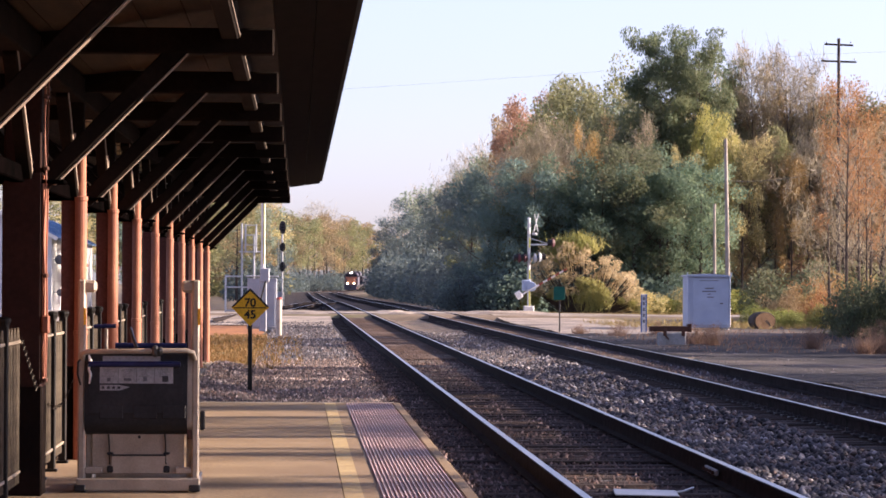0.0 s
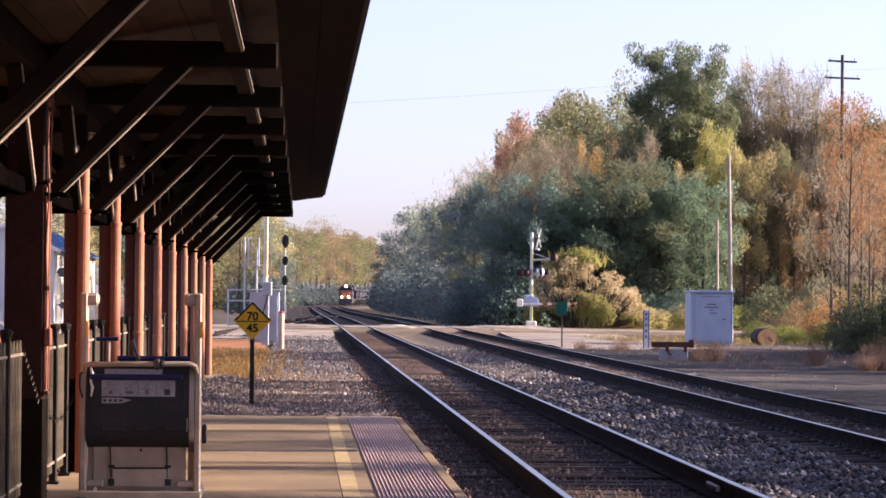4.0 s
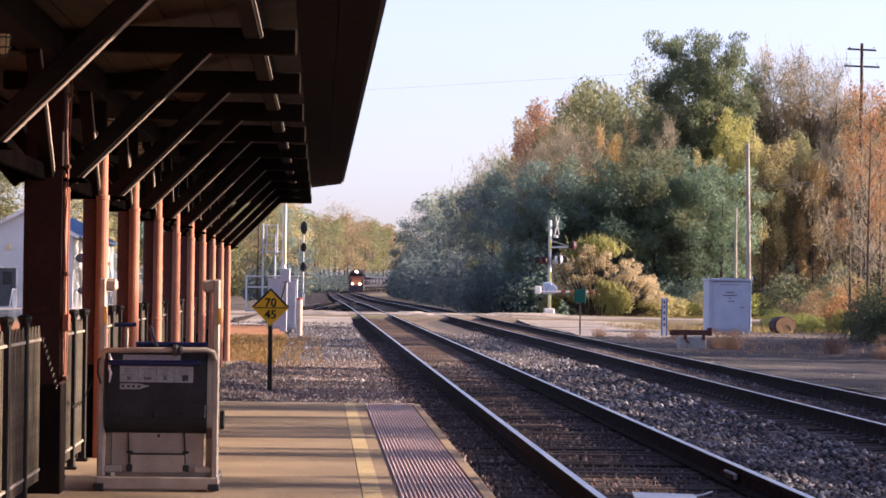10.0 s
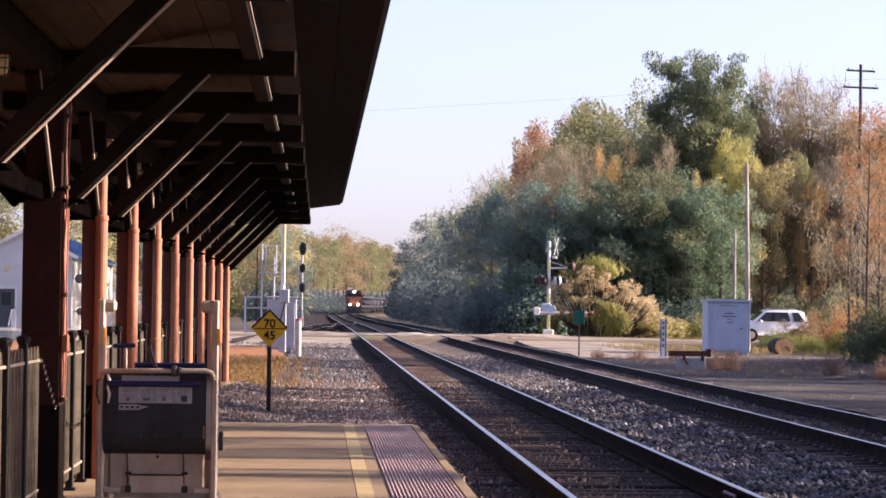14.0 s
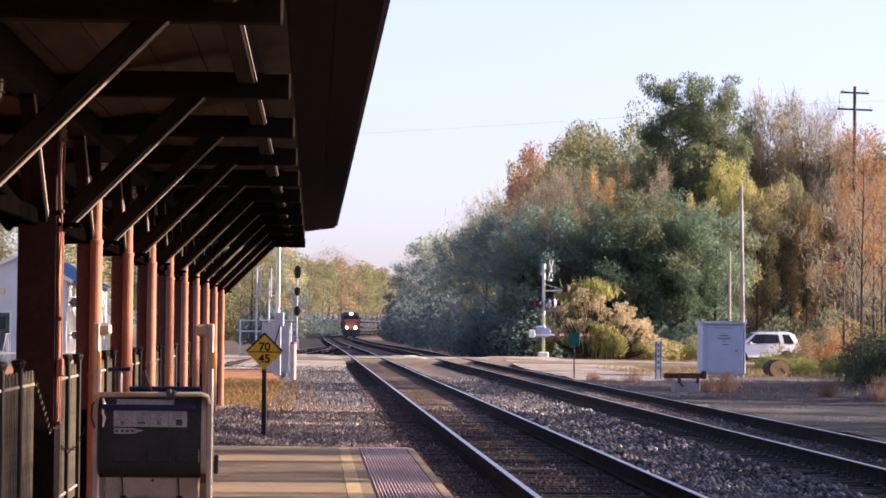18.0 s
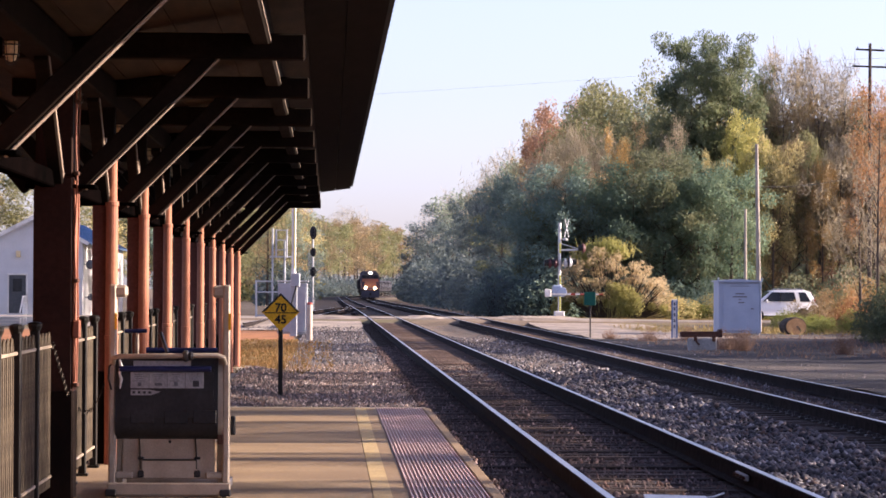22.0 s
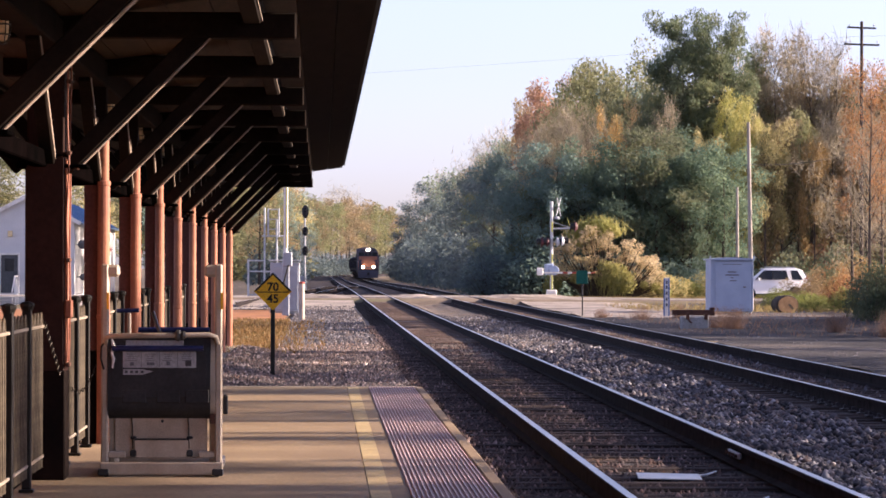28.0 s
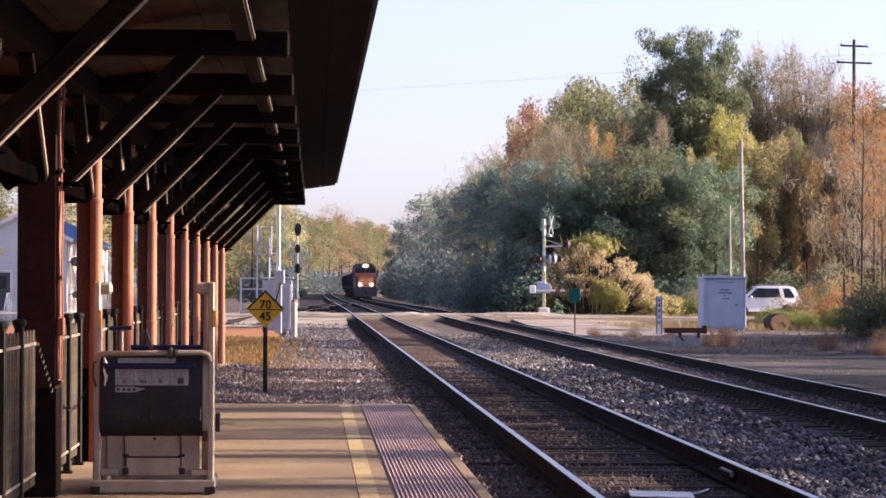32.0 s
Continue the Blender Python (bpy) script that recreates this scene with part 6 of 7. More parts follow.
def white_house():
    H = thing("white_house", "white gabled building with a blue metal roof", "building", pose(-16.0, 153, -0.75))
    w, d, e, r = 2.5, 30.0, 4.80, 6.15
    part("wall", Mesh().prism([(-w, 0), (w, 0), (w, e), (0, r), (-w, e)], 0, d), WALL_WHITE, H, "white painted siding")
    for k in range(18):
        part("clapboard", Mesh().cbox((0, 0.006, 0.25 + k * 0.26), (2 * w - 0.1, 0.03, 0.02), 0.004), WALL_WHITE, H)
    for s in (-1, 1):
        roof = part("roof", Mesh().prism([(0, r + 0.03), (s * (w + 0.35), e - 0.16), (s * (w + 0.35), e - 0.06), (0, r + 0.15)], -0.3, d + 0.3), ROOF_BLUE, H, "blue ribbed metal roof slope")
        for k in range(24):
            y = 0.2 + k * 1.27
            part("roof_rib", Mesh().beam((s * 0.05, y, r + 0.14), (s * (w + 0.34), y, e - 0.055), 0.05, 0.05), ROOF_BLUE, roof)
        part("barge_board", Mesh().beam((0, -0.34, r + 0.05), (s * (w + 0.36), -0.34, e - 0.14), 0.05, 0.2), WHITE_PAINT, H)
    door = part("door", Mesh().cbox((-1.02, -0.04, 1.9), (0.92, 0.06, 2.05), 0.01), DOOR_GREY, H, "dark door with a small pane")
    part("door_pane", Mesh().cbox((-1.02, -0.08, 2.4), (0.5, 0.02, 0.7), 0.01), GLASS_DARK, door)
    part("door_frame", Mesh().cbox((-1.53, -0.05, 1.92), (0.09, 0.1, 2.15), 0.01).cbox((-0.51, -0.05, 1.92), (0.09, 0.1, 2.15), 0.01).cbox((-1.02, -0.05, 3.0), (1.1, 0.1, 0.1), 0.01), WHITE_PAINT, door)
    part("wall_lamp", Mesh().cbox((-0.98, -0.12, 4.1), (0.25, 0.2, 0.34), 0.03), LAMP_GLASS, H, "pale wall lantern")
    win = part("window", Mesh().cbox((-2.3, -0.04, 2.3), (0.5, 0.06, 1.4), 0.01), GLASS_DARK, H, "dark narrow window")
    part("window_frame", Mesh().cbox((-2.3, -0.06, 3.03), (0.62, 0.05, 0.08), 0.01).cbox((-2.3, -0.06, 1.57), (0.62, 0.05, 0.08), 0.01), WHITE_PAINT, win)
    stair = part("stair", Mesh().box((-1.27, -0.9, 0.8), (1.5, 1.7, 0.06)), WALL_WHITE, H)
    for k in range(5):
        part("step", Mesh().box((-1.27, -1.85 - 0.28 * k, 0.66 - 0.16 * k), (1.3, 0.3, 0.05)), WHITE_PAINT, stair)
    for x in (-2.0, -0.54):
        rail = part("stair_rail", Mesh().beam((x, -0.1, 1.8), (x, -1.7, 1.8), 0.06, 0.06).beam((x, -1.7, 1.8), (x, -3.1, 0.95), 0.06, 0.06), WHITE_PAINT, stair)
        for y, z in ((-0.2, 1.8), (-0.95, 1.8), (-1.7, 1.8), (-3.05, 0.97)):
            part("baluster", Mesh().box((x, y, z / 2), (0.08, 0.08, z)), WHITE_PAINT, rail)
    for y, z, r_ in ((1.0, 3.55, 0.26), (1.6, 1.75, 0.2)):
        fan = part("wall_fan", Mesh().lathe((w + 0.36, y, z), [(0.05, -0.16), (r_, -0.08), (r_, 0.02), (0.8 * r_, 0.1)], 18, "y"), PRINT_GREY, H, "round grey wall fan")
        part("bracket", Mesh().beam((w, y + 0.05, z), (w + 0.9, y + 0.05, z), 0.05, 0.07), CASE_GREY, fan)
    part("side_door", Mesh().cbox((w + 0.02, 9, 1.7), (0.06, 1.0, 2.1), 0.01), WHITE_PAINT, H)


white_house()


# ---------------------------------------------------------------- bushes, weeds, grass on the right and left
LEAF["weed"] = leaf_material("dry_weed", [(0.22, 0.14, 0.10), (0.28, 0.185, 0.13), (0.19, 0.125, 0.095), (0.33, 0.23, 0.165)], 0.4)
LEAF["grass"] = leaf_material("autumn_grass", [(0.165, 0.095, 0.038), (0.22, 0.125, 0.045), (0.125, 0.095, 0.035), (0.25, 0.135, 0.05)], 0.35)
LEAF["lush"] = leaf_material("low_green", [(0.15, 0.195, 0.055), (0.21, 0.245, 0.07), (0.28, 0.28, 0.085), (0.13, 0.17, 0.05)], 0.45)
LEAF["juniper"] = leaf_material("juniper_sprays", [(0.055, 0.085, 0.06), (0.075, 0.10, 0.065), (0.10, 0.12, 0.065), (0.06, 0.08, 0.065)], 0.4)

LEAF["roadside"] = leaf_material("roadside_grass_blade", [(0.22, 0.17, 0.06), (0.30, 0.22, 0.09), (0.17, 0.15, 0.05), (0.34, 0.25, 0.12)], 0.35)


def blade_mesh(name, places, length, width, seed, mat_, spread=0.35):
    rs = np.random.RandomState(seed)
    P = np.array(places, float)
    n = len(P)
    d = np.stack([rs.normal(0, spread, n), rs.normal(0, spread, n), np.ones(n)], 1)
    d /= np.linalg.norm(d, axis=1)[:, None]
    s = np.cross(d, rs.normal(size=(n, 3)))
    s /= np.linalg.norm(s, axis=1)[:, None]
    L = length * rs.uniform(0.4, 1.2, (n, 1))
    V = np.stack([P - s * width, P + s * width, P + d * L + s * width * 0.3 + np.stack([rs.normal(0, 0.15, n), rs.normal(0, 0.15, n), np.zeros(n)], 1) * L], 1)
    return arrays(name, V.reshape(-1, 3), 3 * np.arange(n)[:, None] + np.array([[0, 1, 2]]), mat_)


def plume_bush():
    ob = thing("plume_bush", "large cream-plumed shrub with yellow-green leaves", "bush", pose(16.2, 158, -0.25))
    r = random.Random(4)
    ms, cream, olive = Mesh(), [], []
    for i in range(230):
        u = r.uniform(-2.9, 3.3)
        top = 4.0 - 0.115 * abs(u + 0.8) ** 2 * (1.25 if u > 0.5 else 0.9) + 0.2 * math.sin(5 * u)
        h = top * r.uniform(0.25, 1.0)
        p = Vector((u, r.uniform(-1.2, 1.0), max(0.4, h)))
        ms.tube([(u * 0.35, 0, 0), (u * 0.7, p.y * 0.5, p.z * 0.55), p], [0.05, 0.03, 0.012], 4, False)
        k = r.uniform(0.8, 1.2)
        (cream if h > top * 0.33 else olive).append((p, (0.31 * k, 0.31 * k, 0.27 * k)))
    part("stem", ms, BARK, ob)
    part("plume", leaf_cloud(cream, 17000, 0.055, 3, LEAF["plume"]), None, ob, "cream seed plumes")
    low = [((-2.9, 0.0, 1.4), (0.6, 0.6, 0.8)), ((-3.1, 0.0, 0.7), (0.6, 0.5, 0.6)), ((0.5, -1.4, 1.2), (0.8, 0.4, 0.9)), ((0.2, -1.5, 1.5), (0.7, 0.3, 0.8)), ((0.9, -1.5, 1.0), (0.7, 0.3, 0.7)), ((-0.3, -1.5, 1.9), (0.4, 0.3, 0.4)),
           ((-1.1, 0.2, 4.1), (0.6, 0.5, 0.45)), ((-0.3, 0.2, 4.3), (0.6, 0.5, 0.5)), ((0.4, 0.2, 3.9), (0.5, 0.4, 0.4))]
    part("foliage", leaf_cloud(olive + [(Vector(p), q) for p, q in low], 12500, 0.07, 5, LEAF["lime"]), None, ob, "yellow-green leaves")
    tufts = [(r.gauss(-0.3, 0.6), r.gauss(0.2, 0.3), r.uniform(3.6, 4.1)) for _ in range(420)] + [(r.gauss(-1.6, 0.4), 0.1, r.uniform(3.0, 3.7)) for _ in range(160)]
    part("shoot", blade_mesh("shoot", tufts, 0.95, 0.028, 21, LEAF["lime"], 0.5), None, ob, "spiky yellow-green shoots")
    part("stalk", blade_mesh("stalk", [(r.gauss(0.3, 0.5), -1.6, r.uniform(0.2, 1.2)) for _ in range(160)], 1.2, 0.02, 22, LEAF["lime"], 0.25), None, ob, "upright yellow-green stalks")


plume_bush()
for x, y, h, w, c in ((19.8, 160, 1.9, 4.0, "yellow"), (21.3, 160.5, 1.5, 2.4, "lush"), (22.9, 161, 2.0, 4.0, "yellow"), (25.5, 161, 1.9, 4.5, "lush"), (28.5, 160, 1.8, 4.0, "tan"),
                      (21.3, 122, 1.1, 2.0, "lush"), (23.3, 124, 1.8, 2.2, "orange"), (22.6, 133, 1.5, 2.0, "tan"), (24.9, 134, 2.5, 3.0, "orange"), (26.5, 136, 3.2, 4.0, "gold"), (21.2, 128, 1.2, 2.0, "lush"), (22.75, 129, 1.75, 1.9, "russet"), (23.5, 132, 2.15, 1.5, "russet"), (24.3, 132.5, 2.5, 1.9, "olive"), (25.0, 133, 2.5, 1.9, "tan"), (24.3, 131, 2.0, 2.4, "gold"), (22.0, 126, 0.9, 1.6, "lush")):
    bush(c, x, y, -0.3, h, w, "low autumn shrub in sun with mixed leaves", "roadside shrubs")
for x, y, h, w in ((19.3, 96, 2.5, 1.9), (20.4, 97, 2.6, 2.4), (21.7, 99, 3.0, 2.8), (20.6, 92, 2.0, 2.2), (20.0, 101, 2.5, 2.0)):
    bush("juniper", x, y, -0.3, h, w, "dense dark evergreen bush in shade", "evergreen bushes")
# shrubs added mostly out of view so that the lot lies in shade
for y, h in ((62, 6.4), (66, 4.2), (70, 6.4), (74, 6.8), (78, 6.6), (82, 4.6), (86, 6.6), (90, 6.8), (94, 6.6), (98, 6.4), (102, 5.4)):
    bush("green", 23.2 + 0.5 * math.sin(y), y, -0.3, h, 4.6, "green shrub added to shade the dirt lot", "hedge shrubs")
for x, y, h, w, c in ((25.5, 150.8, 3.4, 3.6, "olive"), (28.5, 151.5, 4.0, 4.0, "olive"), (31.0, 151, 3.6, 4.0, "green"), (23.4, 115, 2.6, 2.2, "gold"), (24.3, 117, 2.2, 2.4, "olive"), (22.9, 118, 1.5, 1.6, "orange"), (22.1, 117, 1.3, 1.6, "lush"), (21.1, 118.5, 0.9, 1.6, "lush"), (23.7, 112, 2.4, 2.2, "olive")):
    bush(c, x, y, -0.3, h, w, "loose autumn shrub with green and orange leaves", "roadside shrubs")
for kind, x, y, h, w in (("orange", 21.4, 108, 9.4, 0.62), ("orange", 22.6, 110, 7.6, 0.5), ("snag", 22.9, 113, 8.4, 0.8), ("snag", 24.6, 119, 6.6, 1.1), ("snag", 23.4, 122, 7.0, 1.0), ("thin", 27.0, 128, 9.0, 1.0), ("snag", 24.0, 104, 8.0, 0.9)):
    plant(kind, x, y, -0.3, h, w)


def weed_clump(x, y, h, w):
    seed = int(x * 10 + y)
    r = np.random.RandomState(seed)
    ob = thing("weed_clump", "clump of dry reddish-brown weeds", "weeds", pose(x, y, -0.28), "weed clumps")
    part("stalk", blade_mesh("stalk", [(r.normal(0, w * 0.2), r.normal(0, w * 0.2), 0) for _ in range(190)], h * 0.9, 0.006, seed, LEAF["weed"], 0.4), None, ob)
    heads = []
    for _ in range(26):
        d, a, k = w * 0.5 * r.uniform(0, 1) ** 0.6, r.uniform(0, 6.28), r.uniform(0.2, 1.0)
        heads.append((Vector((d * math.cos(a), d * math.sin(a), h * k * (1 - 0.5 * (d / (w * 0.5)) ** 2))), (0.12, 0.12, 0.11)))
    part("seed_head", leaf_cloud(heads, 1300, 0.013, seed, LEAF["weed"]), None, ob, "fuzzy brown seed heads")


for x, y, h, w in ((12.0, 84, 0.75, 0.7), (12.5, 85, 0.6, 0.6), (14.5, 78, 0.85, 0.6), (12.3, 82.5, 0.8, 0.6), (14.75, 72, 0.8, 0.5), (15.3, 73, 0.9, 0.6), (15.8, 75, 1.0, 0.8), (11.2, 97, 0.5, 0.7), (10.2, 101, 0.4, 0.5), (12.9, 100, 0.6, 0.5)):
    weed_clump(x, y, h, w)


def grass_field(name, areas, length, width, seed, mat_, label):
    rs = np.random.RandomState(seed)
    P = []
    for x0, x1, y0, y1, z, n in areas:
        P += list(zip(rs.uniform(x0, x1, n), rs.uniform(y0, y1, n), [z] * n))
    ob = new(name, blade_mesh(name, P, length, width, seed, mat_, 0.5))
    tagged(ob, label, "grass", kind="stuff")


sheet("grass_verge", steps(-14, 0.8, -0.95), steps(53.2, 1.2, 90), lambda x, y: -0.13, surface("verge_soil", (0.13, 0.08, 0.03), (0.26, 0.145, 0.048), 0.5, 14, 0.95, bump=0.6, stain=(0.09, 0.085, 0.03)), "orange-brown autumn grass verge", "verge", 0.04, 12)
grass_field("verge_grass", [(-9, -1.0, 53.4, 90, -0.13, 16000), (-3.2, -0.9, 53.4, 84, -0.14, 4500), (-1.5, -0.4, 54.5, 86, -0.13, 900), (-0.6, 0.1, 56, 88, -0.13, 260)], 0.11, 0.012, 6, LEAF["grass"], "short dry orange and green grass")
grass_field("roadside_grass", [(13, 34, 113, 140, -0.27, 9000), (12, 34, 149.5, 162, -0.25, 10000)], 0.30, 0.02, 8, LEAF["roadside"], "rough yellow-tan roadside grass")
grass_field("trackside_grass", [(10.5, 19, 72, 110, -0.25, 1500)], 0.2, 0.012, 9, LEAF["weed"], "sparse dry trackside grass")


# ---------------------------------------------------------------- small things on the tracks
for x, y in ((2.73, 21.8), (2.75, 19.3)):
    P = thing("tie_plate", "flat pale metal plate between the rails", "plate", pose(x, y, -0.084, 1, 1, -4), "plates between the rails")
    part("sheet", Mesh().cbox((0, 0, 0), (0.50, 0.46, 0.012), 0.004), GALVANISED, P)
    part("tail_rod", Mesh().tube([(0.23, 0.1, 0.0), (0.30, 0.16, 0.004), (0.40, 0.42, 0.012)], 0.009, 6), GALVANISED, P)
J = thing("joint_bar", "bolted pale joint bar on the rail", "joint bar", kind="structure")
part("bar", Mesh().cbox((NEAR_X + GAUGE / 2 - 0.045, 23.2, 0.0), (0.03, 0.62, 0.05), 0.008), CASE_GREY, J)
for k in range(4):
    part("bolt", Mesh().lathe((NEAR_X + GAUGE / 2 - 0.07, 22.95 + 0.17 * k, 0.0), [(0.016, -0.015), (0.016, 0.015)], 6, "x"), RUSTY, J)
chairs = thing("rail_fastenings", "worn steel rail fastenings on the timber ties", "rail fastening", kind="structure")
CLIP = Mesh().cbox((0, 0, 0), (0.30, 0.17, 0.022), 0.006).cbox((-0.10, 0.0, 0.03), (0.035, 0.04, 0.05), 0.006).cbox((0.10, 0.0, 0.03), (0.035, 0.04, 0.05), 0.006).data("fastening", surface("worn_fastening", (0.035, 0.032, 0.034), (0.085, 0.078, 0.08), 6, 50, 0.7, bump=0.2))
for k in range(72):
    part("fastening", CLIP, None, chairs).location = (FAR_X - GAUGE / 2, 28.0 + 0.5 * k, TIE_Z + 0.012)


# ---------------------------------------------------------------- the white car
def suv():
    C = thing("white_suv", "white sport utility car waiting at the crossing", "car")
    side = [(-2.08, 0.45), (-2.1, 0.75), (-2.0, 0.92), (-1.15, 1.03), (-0.52, 1.55), (-0.28, 1.64), (1.25, 1.66), (1.58, 1.55), (1.84, 1.05), (1.93, 0.95), (1.93, 0.45), (1.78, 0.33), (-1.9, 0.33)]
    ms = Mesh()
    for x, k in ((-0.90, 0.965), (-0.86, 1.0), (0.86, 1.0), (0.90, 0.965)):
        for y, z in side:
            t = max(0.0, (z - 1.0) / 0.66)
            ms.v.append((x * (1 - 0.2 * t), y * k, z if k == 1.0 else 0.5 + (z - 0.5) * 0.97))
    n = len(side)
    ms.f = [(j * n + i, j * n + (i + 1) % n, (j + 1) * n + (i + 1) % n, (j + 1) * n + i) for j in range(3) for i in range(n)] + [tuple(range(n)), tuple(range(3 * n, 4 * n))]
    body = part("body", ms, CAR_WHITE, C, "glossy white bodywork", True)
    for s in (-1, 1):
        for y0, y1, ytop0, ytop1 in ((-0.9, -0.0, -0.42, -0.0), (0.04, 0.84, 0.04, 0.74), (1.04, 1.58, 0.96, 1.32)):
            part("side_window", Mesh().add([(s * 0.905, y0, 1.06), (s * 0.905, y1, 1.06), (s * 0.775, ytop1, 1.53), (s * 0.775, ytop0, 1.53), (s * 0.86, y0, 1.06), (s * 0.86, y1, 1.06), (s * 0.73, ytop1, 1.53), (s * 0.73, ytop0, 1.53)],
                                           [(0, 1, 2, 3), (4, 7, 6, 5), (0, 4, 5, 1), (1, 5, 6, 2), (2, 6, 7, 3), (3, 7, 4, 0)]), GLASS_DARK, body, "dark side window")
        part("door_pillar", Mesh().beam((s * 0.903, 0.02, 1.06), (s * 0.773, 0.02, 1.53), 0.06, 0.02, 0, up=(0, 1, 0)), SIGNAL_BLACK, body)
        part("mirror", Mesh().cbox((s * 0.99, -0.72, 1.08), (0.18, 0.12, 0.14), 0.03), CAR_WHITE, body)
        part("headlight", Mesh().cbox((s * 0.68, -2.0, 0.8), (0.36, 0.2, 0.16), 0.04), CABINET, body, "clear headlight")
        part("tail_light", Mesh().cbox((s * 0.76, 1.81, 1.0), (0.2, 0.12, 0.4), 0.03), RED_PAINT, body, "red tail light")
        part("roof_rail", Mesh().beam((s * 0.62, -0.15, 1.70), (s * 0.62, 1.2, 1.70), 0.04, 0.04), CASE_GREY, body)
    part("windscreen", Mesh().add([(-0.72, -1.1, 1.07), (0.72, -1.1, 1.07), (0.62, -0.52, 1.57), (-0.62, -0.52, 1.57), (-0.72, -1.05, 1.03), (0.72, -1.05, 1.03), (0.62, -0.47, 1.53), (-0.62, -0.47, 1.53)],
                                [(0, 1, 2, 3), (4, 7, 6, 5), (0, 4, 5, 1), (1, 5, 6, 2), (2, 6, 7, 3), (3, 7, 4, 0)]), GLASS_DARK, body, "dark windscreen")
    part("rear_window", Mesh().cbox((0, 1.75, 1.3), (1.2, 0.1, 0.36), 0.02, Matrix.Rotation(radians(22), 3, "X")), GLASS_DARK, body)
    part("grille", Mesh().cbox((0, -2.09, 0.72), (0.8, 0.06, 0.2), 0.02), SIGNAL_BLACK, body)
    part("sill", Mesh().cbox((0, 0, 0.36), (1.78, 2.0, 0.12), 0.03), SIGNAL_BLACK, body)
    for x in (-0.8, 0.8):
        for y in (-1.2, 1.16):
            wheel = part("wheel", Mesh().lathe((x, y, 0.35), [(0.22, -0.11), (0.33, -0.11), (0.35, -0.08), (0.35, 0.08), (0.33, 0.11), (0.22, 0.11)], 20, "x"), RUBBER, C, "", True)
            part("rim", Mesh().lathe((x * 1.06, y, 0.35), [(0.23, -0.07), (0.22, 0.06), (0.05, 0.075)], 12, "x"), ALUMINIUM, wheel)
    return C


car = suv()


# ---------------------------------------------------------------- the freight train
def locomotive():
    L = thing("locomotive", "dark blue and yellow freight locomotive with headlights lit", "locomotive")
    part("frame", Mesh().cbox((0, 11, 1.25), (3.0, 21.5, 0.5), 0.05), LOCO_DARK, L)
    part("pilot", Mesh().prism([(-1.45, 0.25), (1.45, 0.25), (1.5, 1.4), (-1.5, 1.4)], -0.05, 0.3), LOCO_BLUE, L, "dark blue snow pilot")
    nose = part("nose", Mesh().prism([(-0.95, 1.45), (0.95, 1.45), (1.0, 2.6), (0.75, 2.95), (-0.75, 2.95), (-1.0, 2.6)], 0.9, 2.7), LOCO_YELLOW, L, "yellow short hood nose")
    part("nose_stripe", Mesh().box((0, 0.89, 1.75), (1.6, 0.02, 0.25)), LOCO_BLUE, nose)
    cab = part("cab", Mesh().prism([(-1.58, 1.4), (1.58, 1.4), (1.6, 3.4), (1.4, 4.05), (0.95, 4.5), (0.4, 4.72), (-0.4, 4.72), (-0.95, 4.5), (-1.4, 4.05), (-1.6, 3.4)], 2.6, 5.4), LOCO_BLUE, L, "dark blue wide cab")
    part("cab_face", Mesh().box((0, 2.59, 3.1), (2.7, 0.02, 0.5)), LOCO_YELLOW, cab, "yellow band below the windscreen")
    for x, w in ((-0.95, 0.75), (0.95, 0.75), (-0.28, 0.42), (0.28, 0.42)):
        part("windscreen", Mesh().cbox((x, 2.57, 3.68), (w, 0.05, 0.55), 0.03), GLASS_DARK, cab, "dark cab window")
    part("hood", Mesh().prism([(-1.0, 1.5), (1.0, 1.5), (1.05, 4.0), (0.6, 4.4), (-0.6, 4.4), (-1.05, 4.0)], 5.35, 20.6), LOCO_BLUE, L, "dark blue engine hood")
    part("radiator_wing", Mesh().prism([(-1.5, 3.7), (-1.0, 3.4), (1.0, 3.4), (1.5, 3.7), (1.5, 4.4), (1.1, 4.7), (-1.1, 4.7), (-1.5, 4.4)], 15.5, 20.4), LOCO_BLUE, L)
    part("exhaust", Mesh().cbox((0, 9.5, 4.5), (0.8, 1.2, 0.3), 0.05), LOCO_DARK, L)
    part("number_board", Mesh().box((-0.75, 2.56, 4.2), (0.5, 0.04, 0.22)).box((0.75, 2.56, 4.2), (0.5, 0.04, 0.22)), PRINT, cab)
    for x in (-0.13, 0.13):
        part("headlight", Mesh().lathe((x, 2.52, 4.33), [(0.16, -0.05), (0.16, 0.05)], 12, "y"), HEADLIGHT, cab, "lit headlight")
    for x in (-0.76, 0.76):
        part("ditch_light", Mesh().lathe((x, 0.3, 1.83), [(0.21, -0.05), (0.21, 0.05)], 14, "y"), DITCHLIGHT, L, "lit ditch light")
    for s in (-1, 1):
        rail = part("handrail", Mesh().tube([(s * 1.42, 0.2, 1.5), (s * 1.42, 0.2, 2.6), (s * 1.42, 2.4, 2.7)], 0.03, 6), LOCO_YELLOW, L)
        part("side_rail", Mesh().tube([(s * 1.45, 5.6, 2.55), (s * 1.45, 20.5, 2.55)], 0.025, 6), LOCO_YELLOW, L)
        part("steps", Mesh().cbox((s * 1.3, 0.45, 0.85), (0.35, 0.5, 0.9), 0.03), LOCO_YELLOW, L)
        part("mirror", Mesh().cbox((s * 1.7, 3.0, 3.5), (0.2, 0.1, 0.35), 0.02), LOCO_DARK, cab)
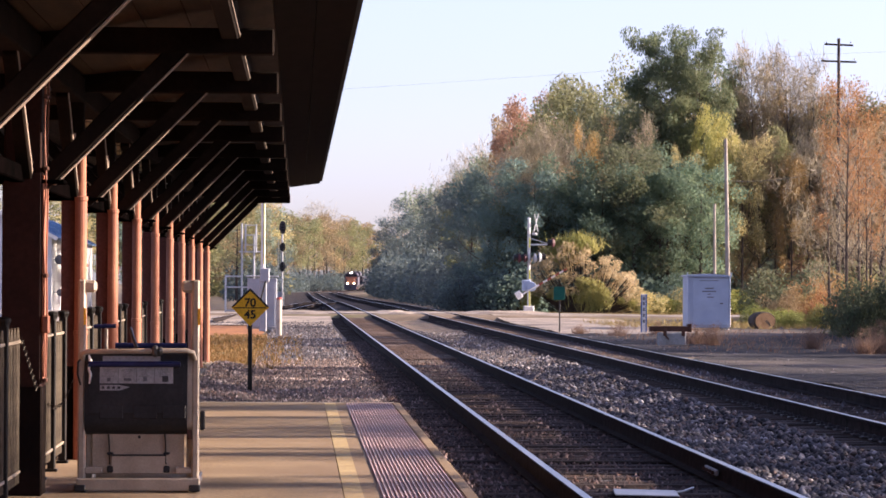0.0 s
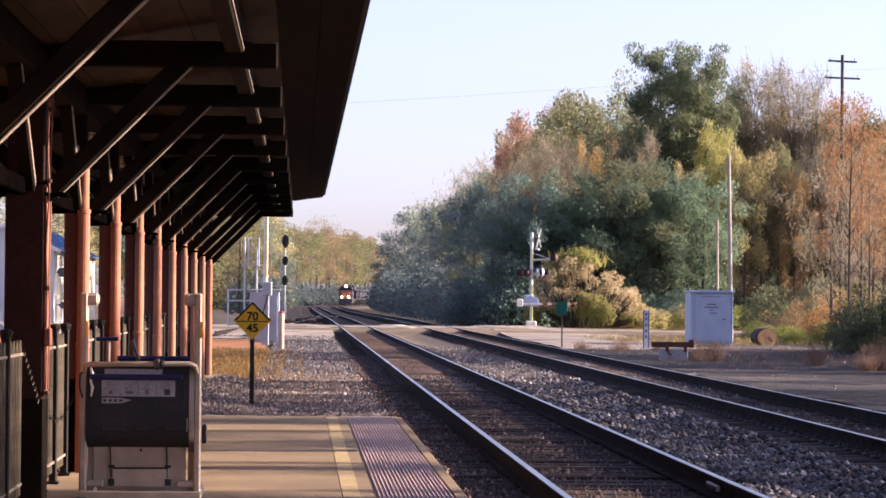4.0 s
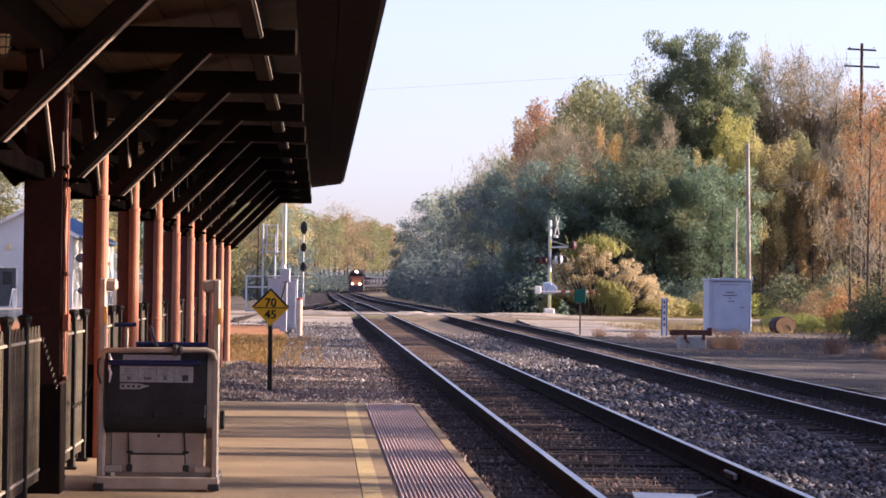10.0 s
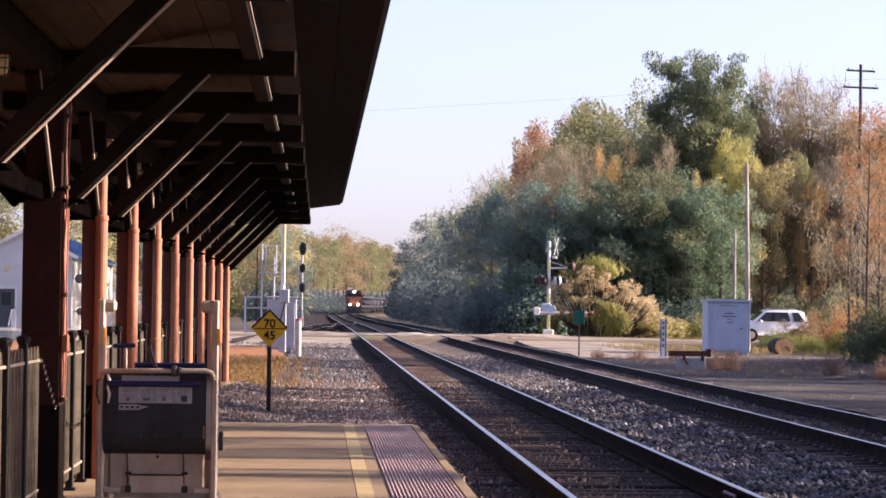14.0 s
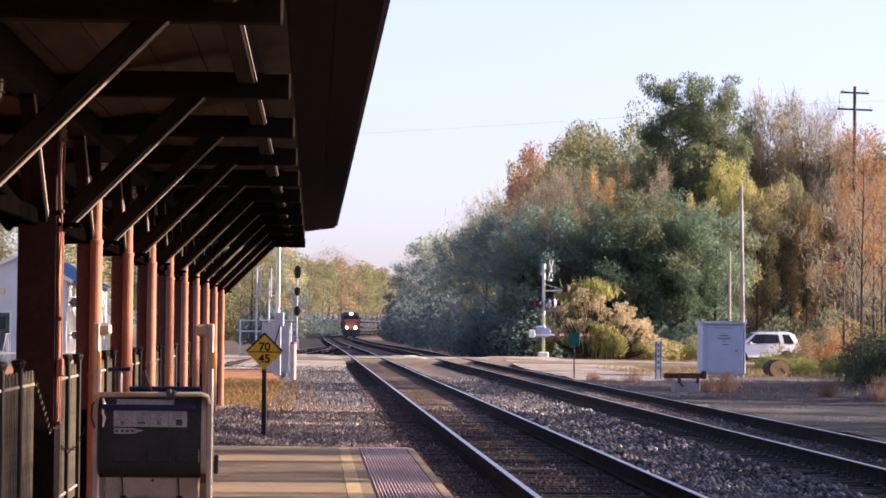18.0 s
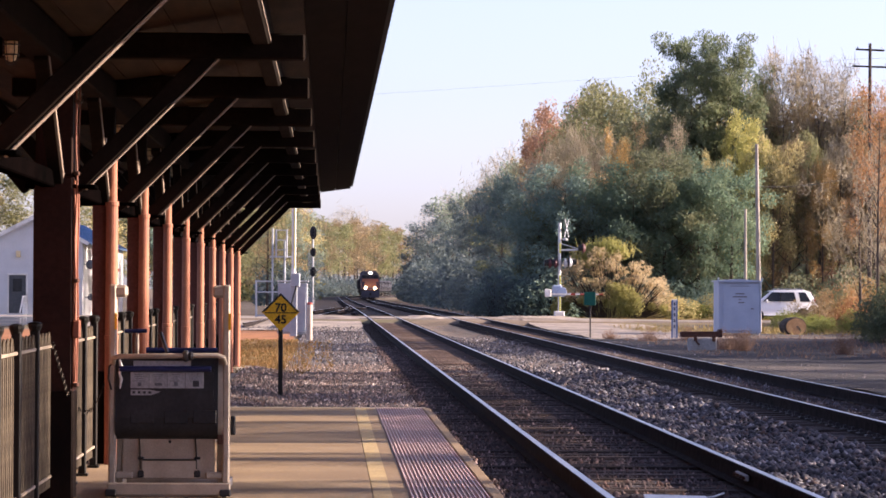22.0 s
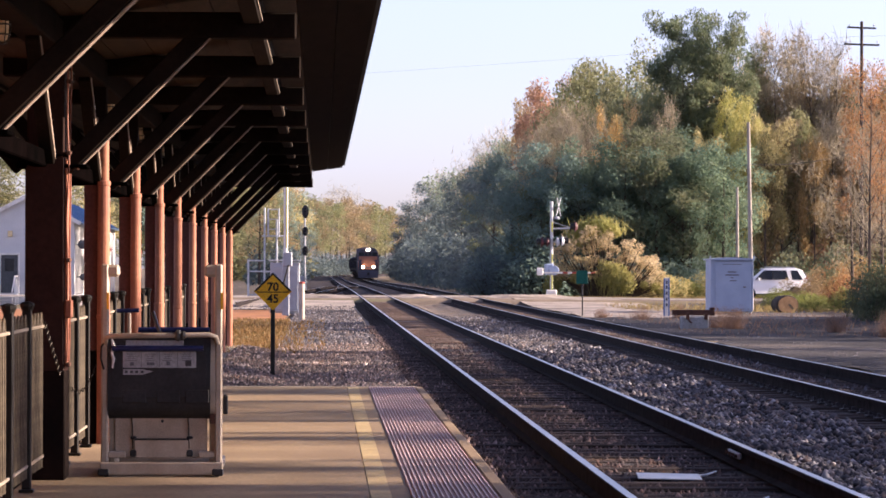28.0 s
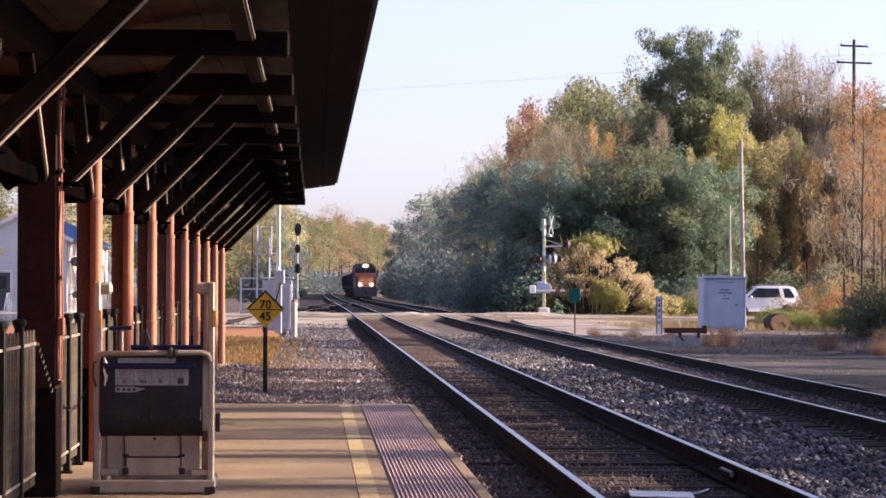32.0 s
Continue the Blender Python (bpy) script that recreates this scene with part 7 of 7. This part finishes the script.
    part("coupler", Mesh().cbox((0, -0.35, 0.85), (0.3, 0.8, 0.35), 0.04), LOCO_DARK, L)
    part("fuel_tank", Mesh().cbox((0, 11, 0.75), (2.6, 5.5, 0.9), 0.15), LOCO_DARK, L)
    for y in (4.2, 17.6):
        truck = part("truck_frame", Mesh().cbox((0, y, 0.75), (2.5, 4.4, 0.5), 0.08), LOCO_DARK, L)
        for dy in (-1.7, 0, 1.7):
            part("wheelset", Mesh().lathe((0, y + dy, 0.52), [(0.52, -0.8), (0.52, -0.68), (0.1, -0.66), (0.1, 0.66), (0.52, 0.68), (0.52, 0.8)], 16, "x"), LOCO_DARK, truck)
    return L


def hopper():
    H = thing("hopper_wagon", "dark covered hopper wagon in a train", "railway wagon", group="wagons of the train")
    part("hopper_body", Mesh().prism([(-1.2, 1.2), (1.2, 1.2), (1.52, 1.7), (1.55, 2.6), (1.5, 3.3), (1.1, 3.6), (0.4, 3.7), (-0.4, 3.7), (-1.1, 3.6), (-1.5, 3.3), (-1.55, 2.6), (-1.52, 1.7)], 0.8, 14.6), WAGON_PAINT, H)
    for k in range(9):
        for s in (-1, 1):
            part("side_rib", Mesh().box((s * 1.53, 1.4 + k * 1.57, 2.5), (0.07, 0.10, 1.6)), WAGON_PAINT, H)
    for y in (0.5, 14.9):
        part("end_sill", Mesh().cbox((0, y, 1.15), (2.9, 0.6, 0.35), 0.04), WAGON_PAINT, H)
    for x in (-1.2, -0.8):
        part("ladder_stile", Mesh().box((x, 0.25, 2.2), (0.05, 0.05, 2.0)), WAGON_PAINT, H)
    for y in (2.4, 13.0):
        truck = part("bogie", Mesh().cbox((0, y, 0.6), (2.3, 2.4, 0.35), 0.06), LOCO_DARK, H)
        for dy in (-0.9, 0.9):
            part("wheelset", Mesh().lathe((0, y + dy, 0.45), [(0.45, -0.8), (0.45, -0.68), (0.1, -0.66), (0.1, 0.66), (0.45, 0.68), (0.45, 0.8)], 14, "x"), LOCO_DARK, truck)
    return H


loco = locomotive()
wagons = [hopper()]
for k in range(12):
    wagons.append(copy_thing(wagons[0], Matrix()))


def train_pose(d):
    return pose(FAR_X + bend(d), d, RAIL_Z + dip(d), 0, 0, -math.degrees(math.atan(2 * 2.45e-4 * max(0.0, d + 8 - 518))))


# ---------------------------------------------------------------- what moves
def motions():
    times = list(range(0, 33, 2))
    walk(loco, [(t, train_pose(670 - 9.55 * t)) for t in times])
    for k, w in enumerate(wagons):
        walk(w, [(t, train_pose(670 + 22.5 + 15.9 * k - 9.55 * t)) for t in times])
    walk(gate_arm, [(t, pose(0.14, -0.32, 1.24, 0, -a, 0)) for t, a in ((0.0, 30), (0.5, 27), (1.0, 22), (1.5, 14), (2.0, 8), (2.5, 3), (3.0, 0), (3.5, 0), (32.0, 0))])
    # the car comes up the road, slows and waits: seconds, x, y, heading
    walk(car, [(t, pose(x, y, -0.06, 0, 0, h)) for t, x, y, h in (
        (0.0, 66.0, 147.0, -88), (8.0, 40.0, 147.4, -86), (10.5, 28.8, 147.0, -74), (11.0, 27.4, 146.4, -68), (11.6, 26.1, 145.6, -64), (12.0, 25.2, 145.1, -64), (12.4, 24.72, 144.7, -66), (12.8, 24.2, 144.4, -71), (13.0, 23.97, 144.3, -74), (13.4, 23.75, 144.0, -80), (14.0, 23.45, 143.8, -86), (14.5, 23.27, 143.7, -88), (15.2, 23.2, 143.6, -89), (32.0, 23.2, 143.6, -89))])


motions()
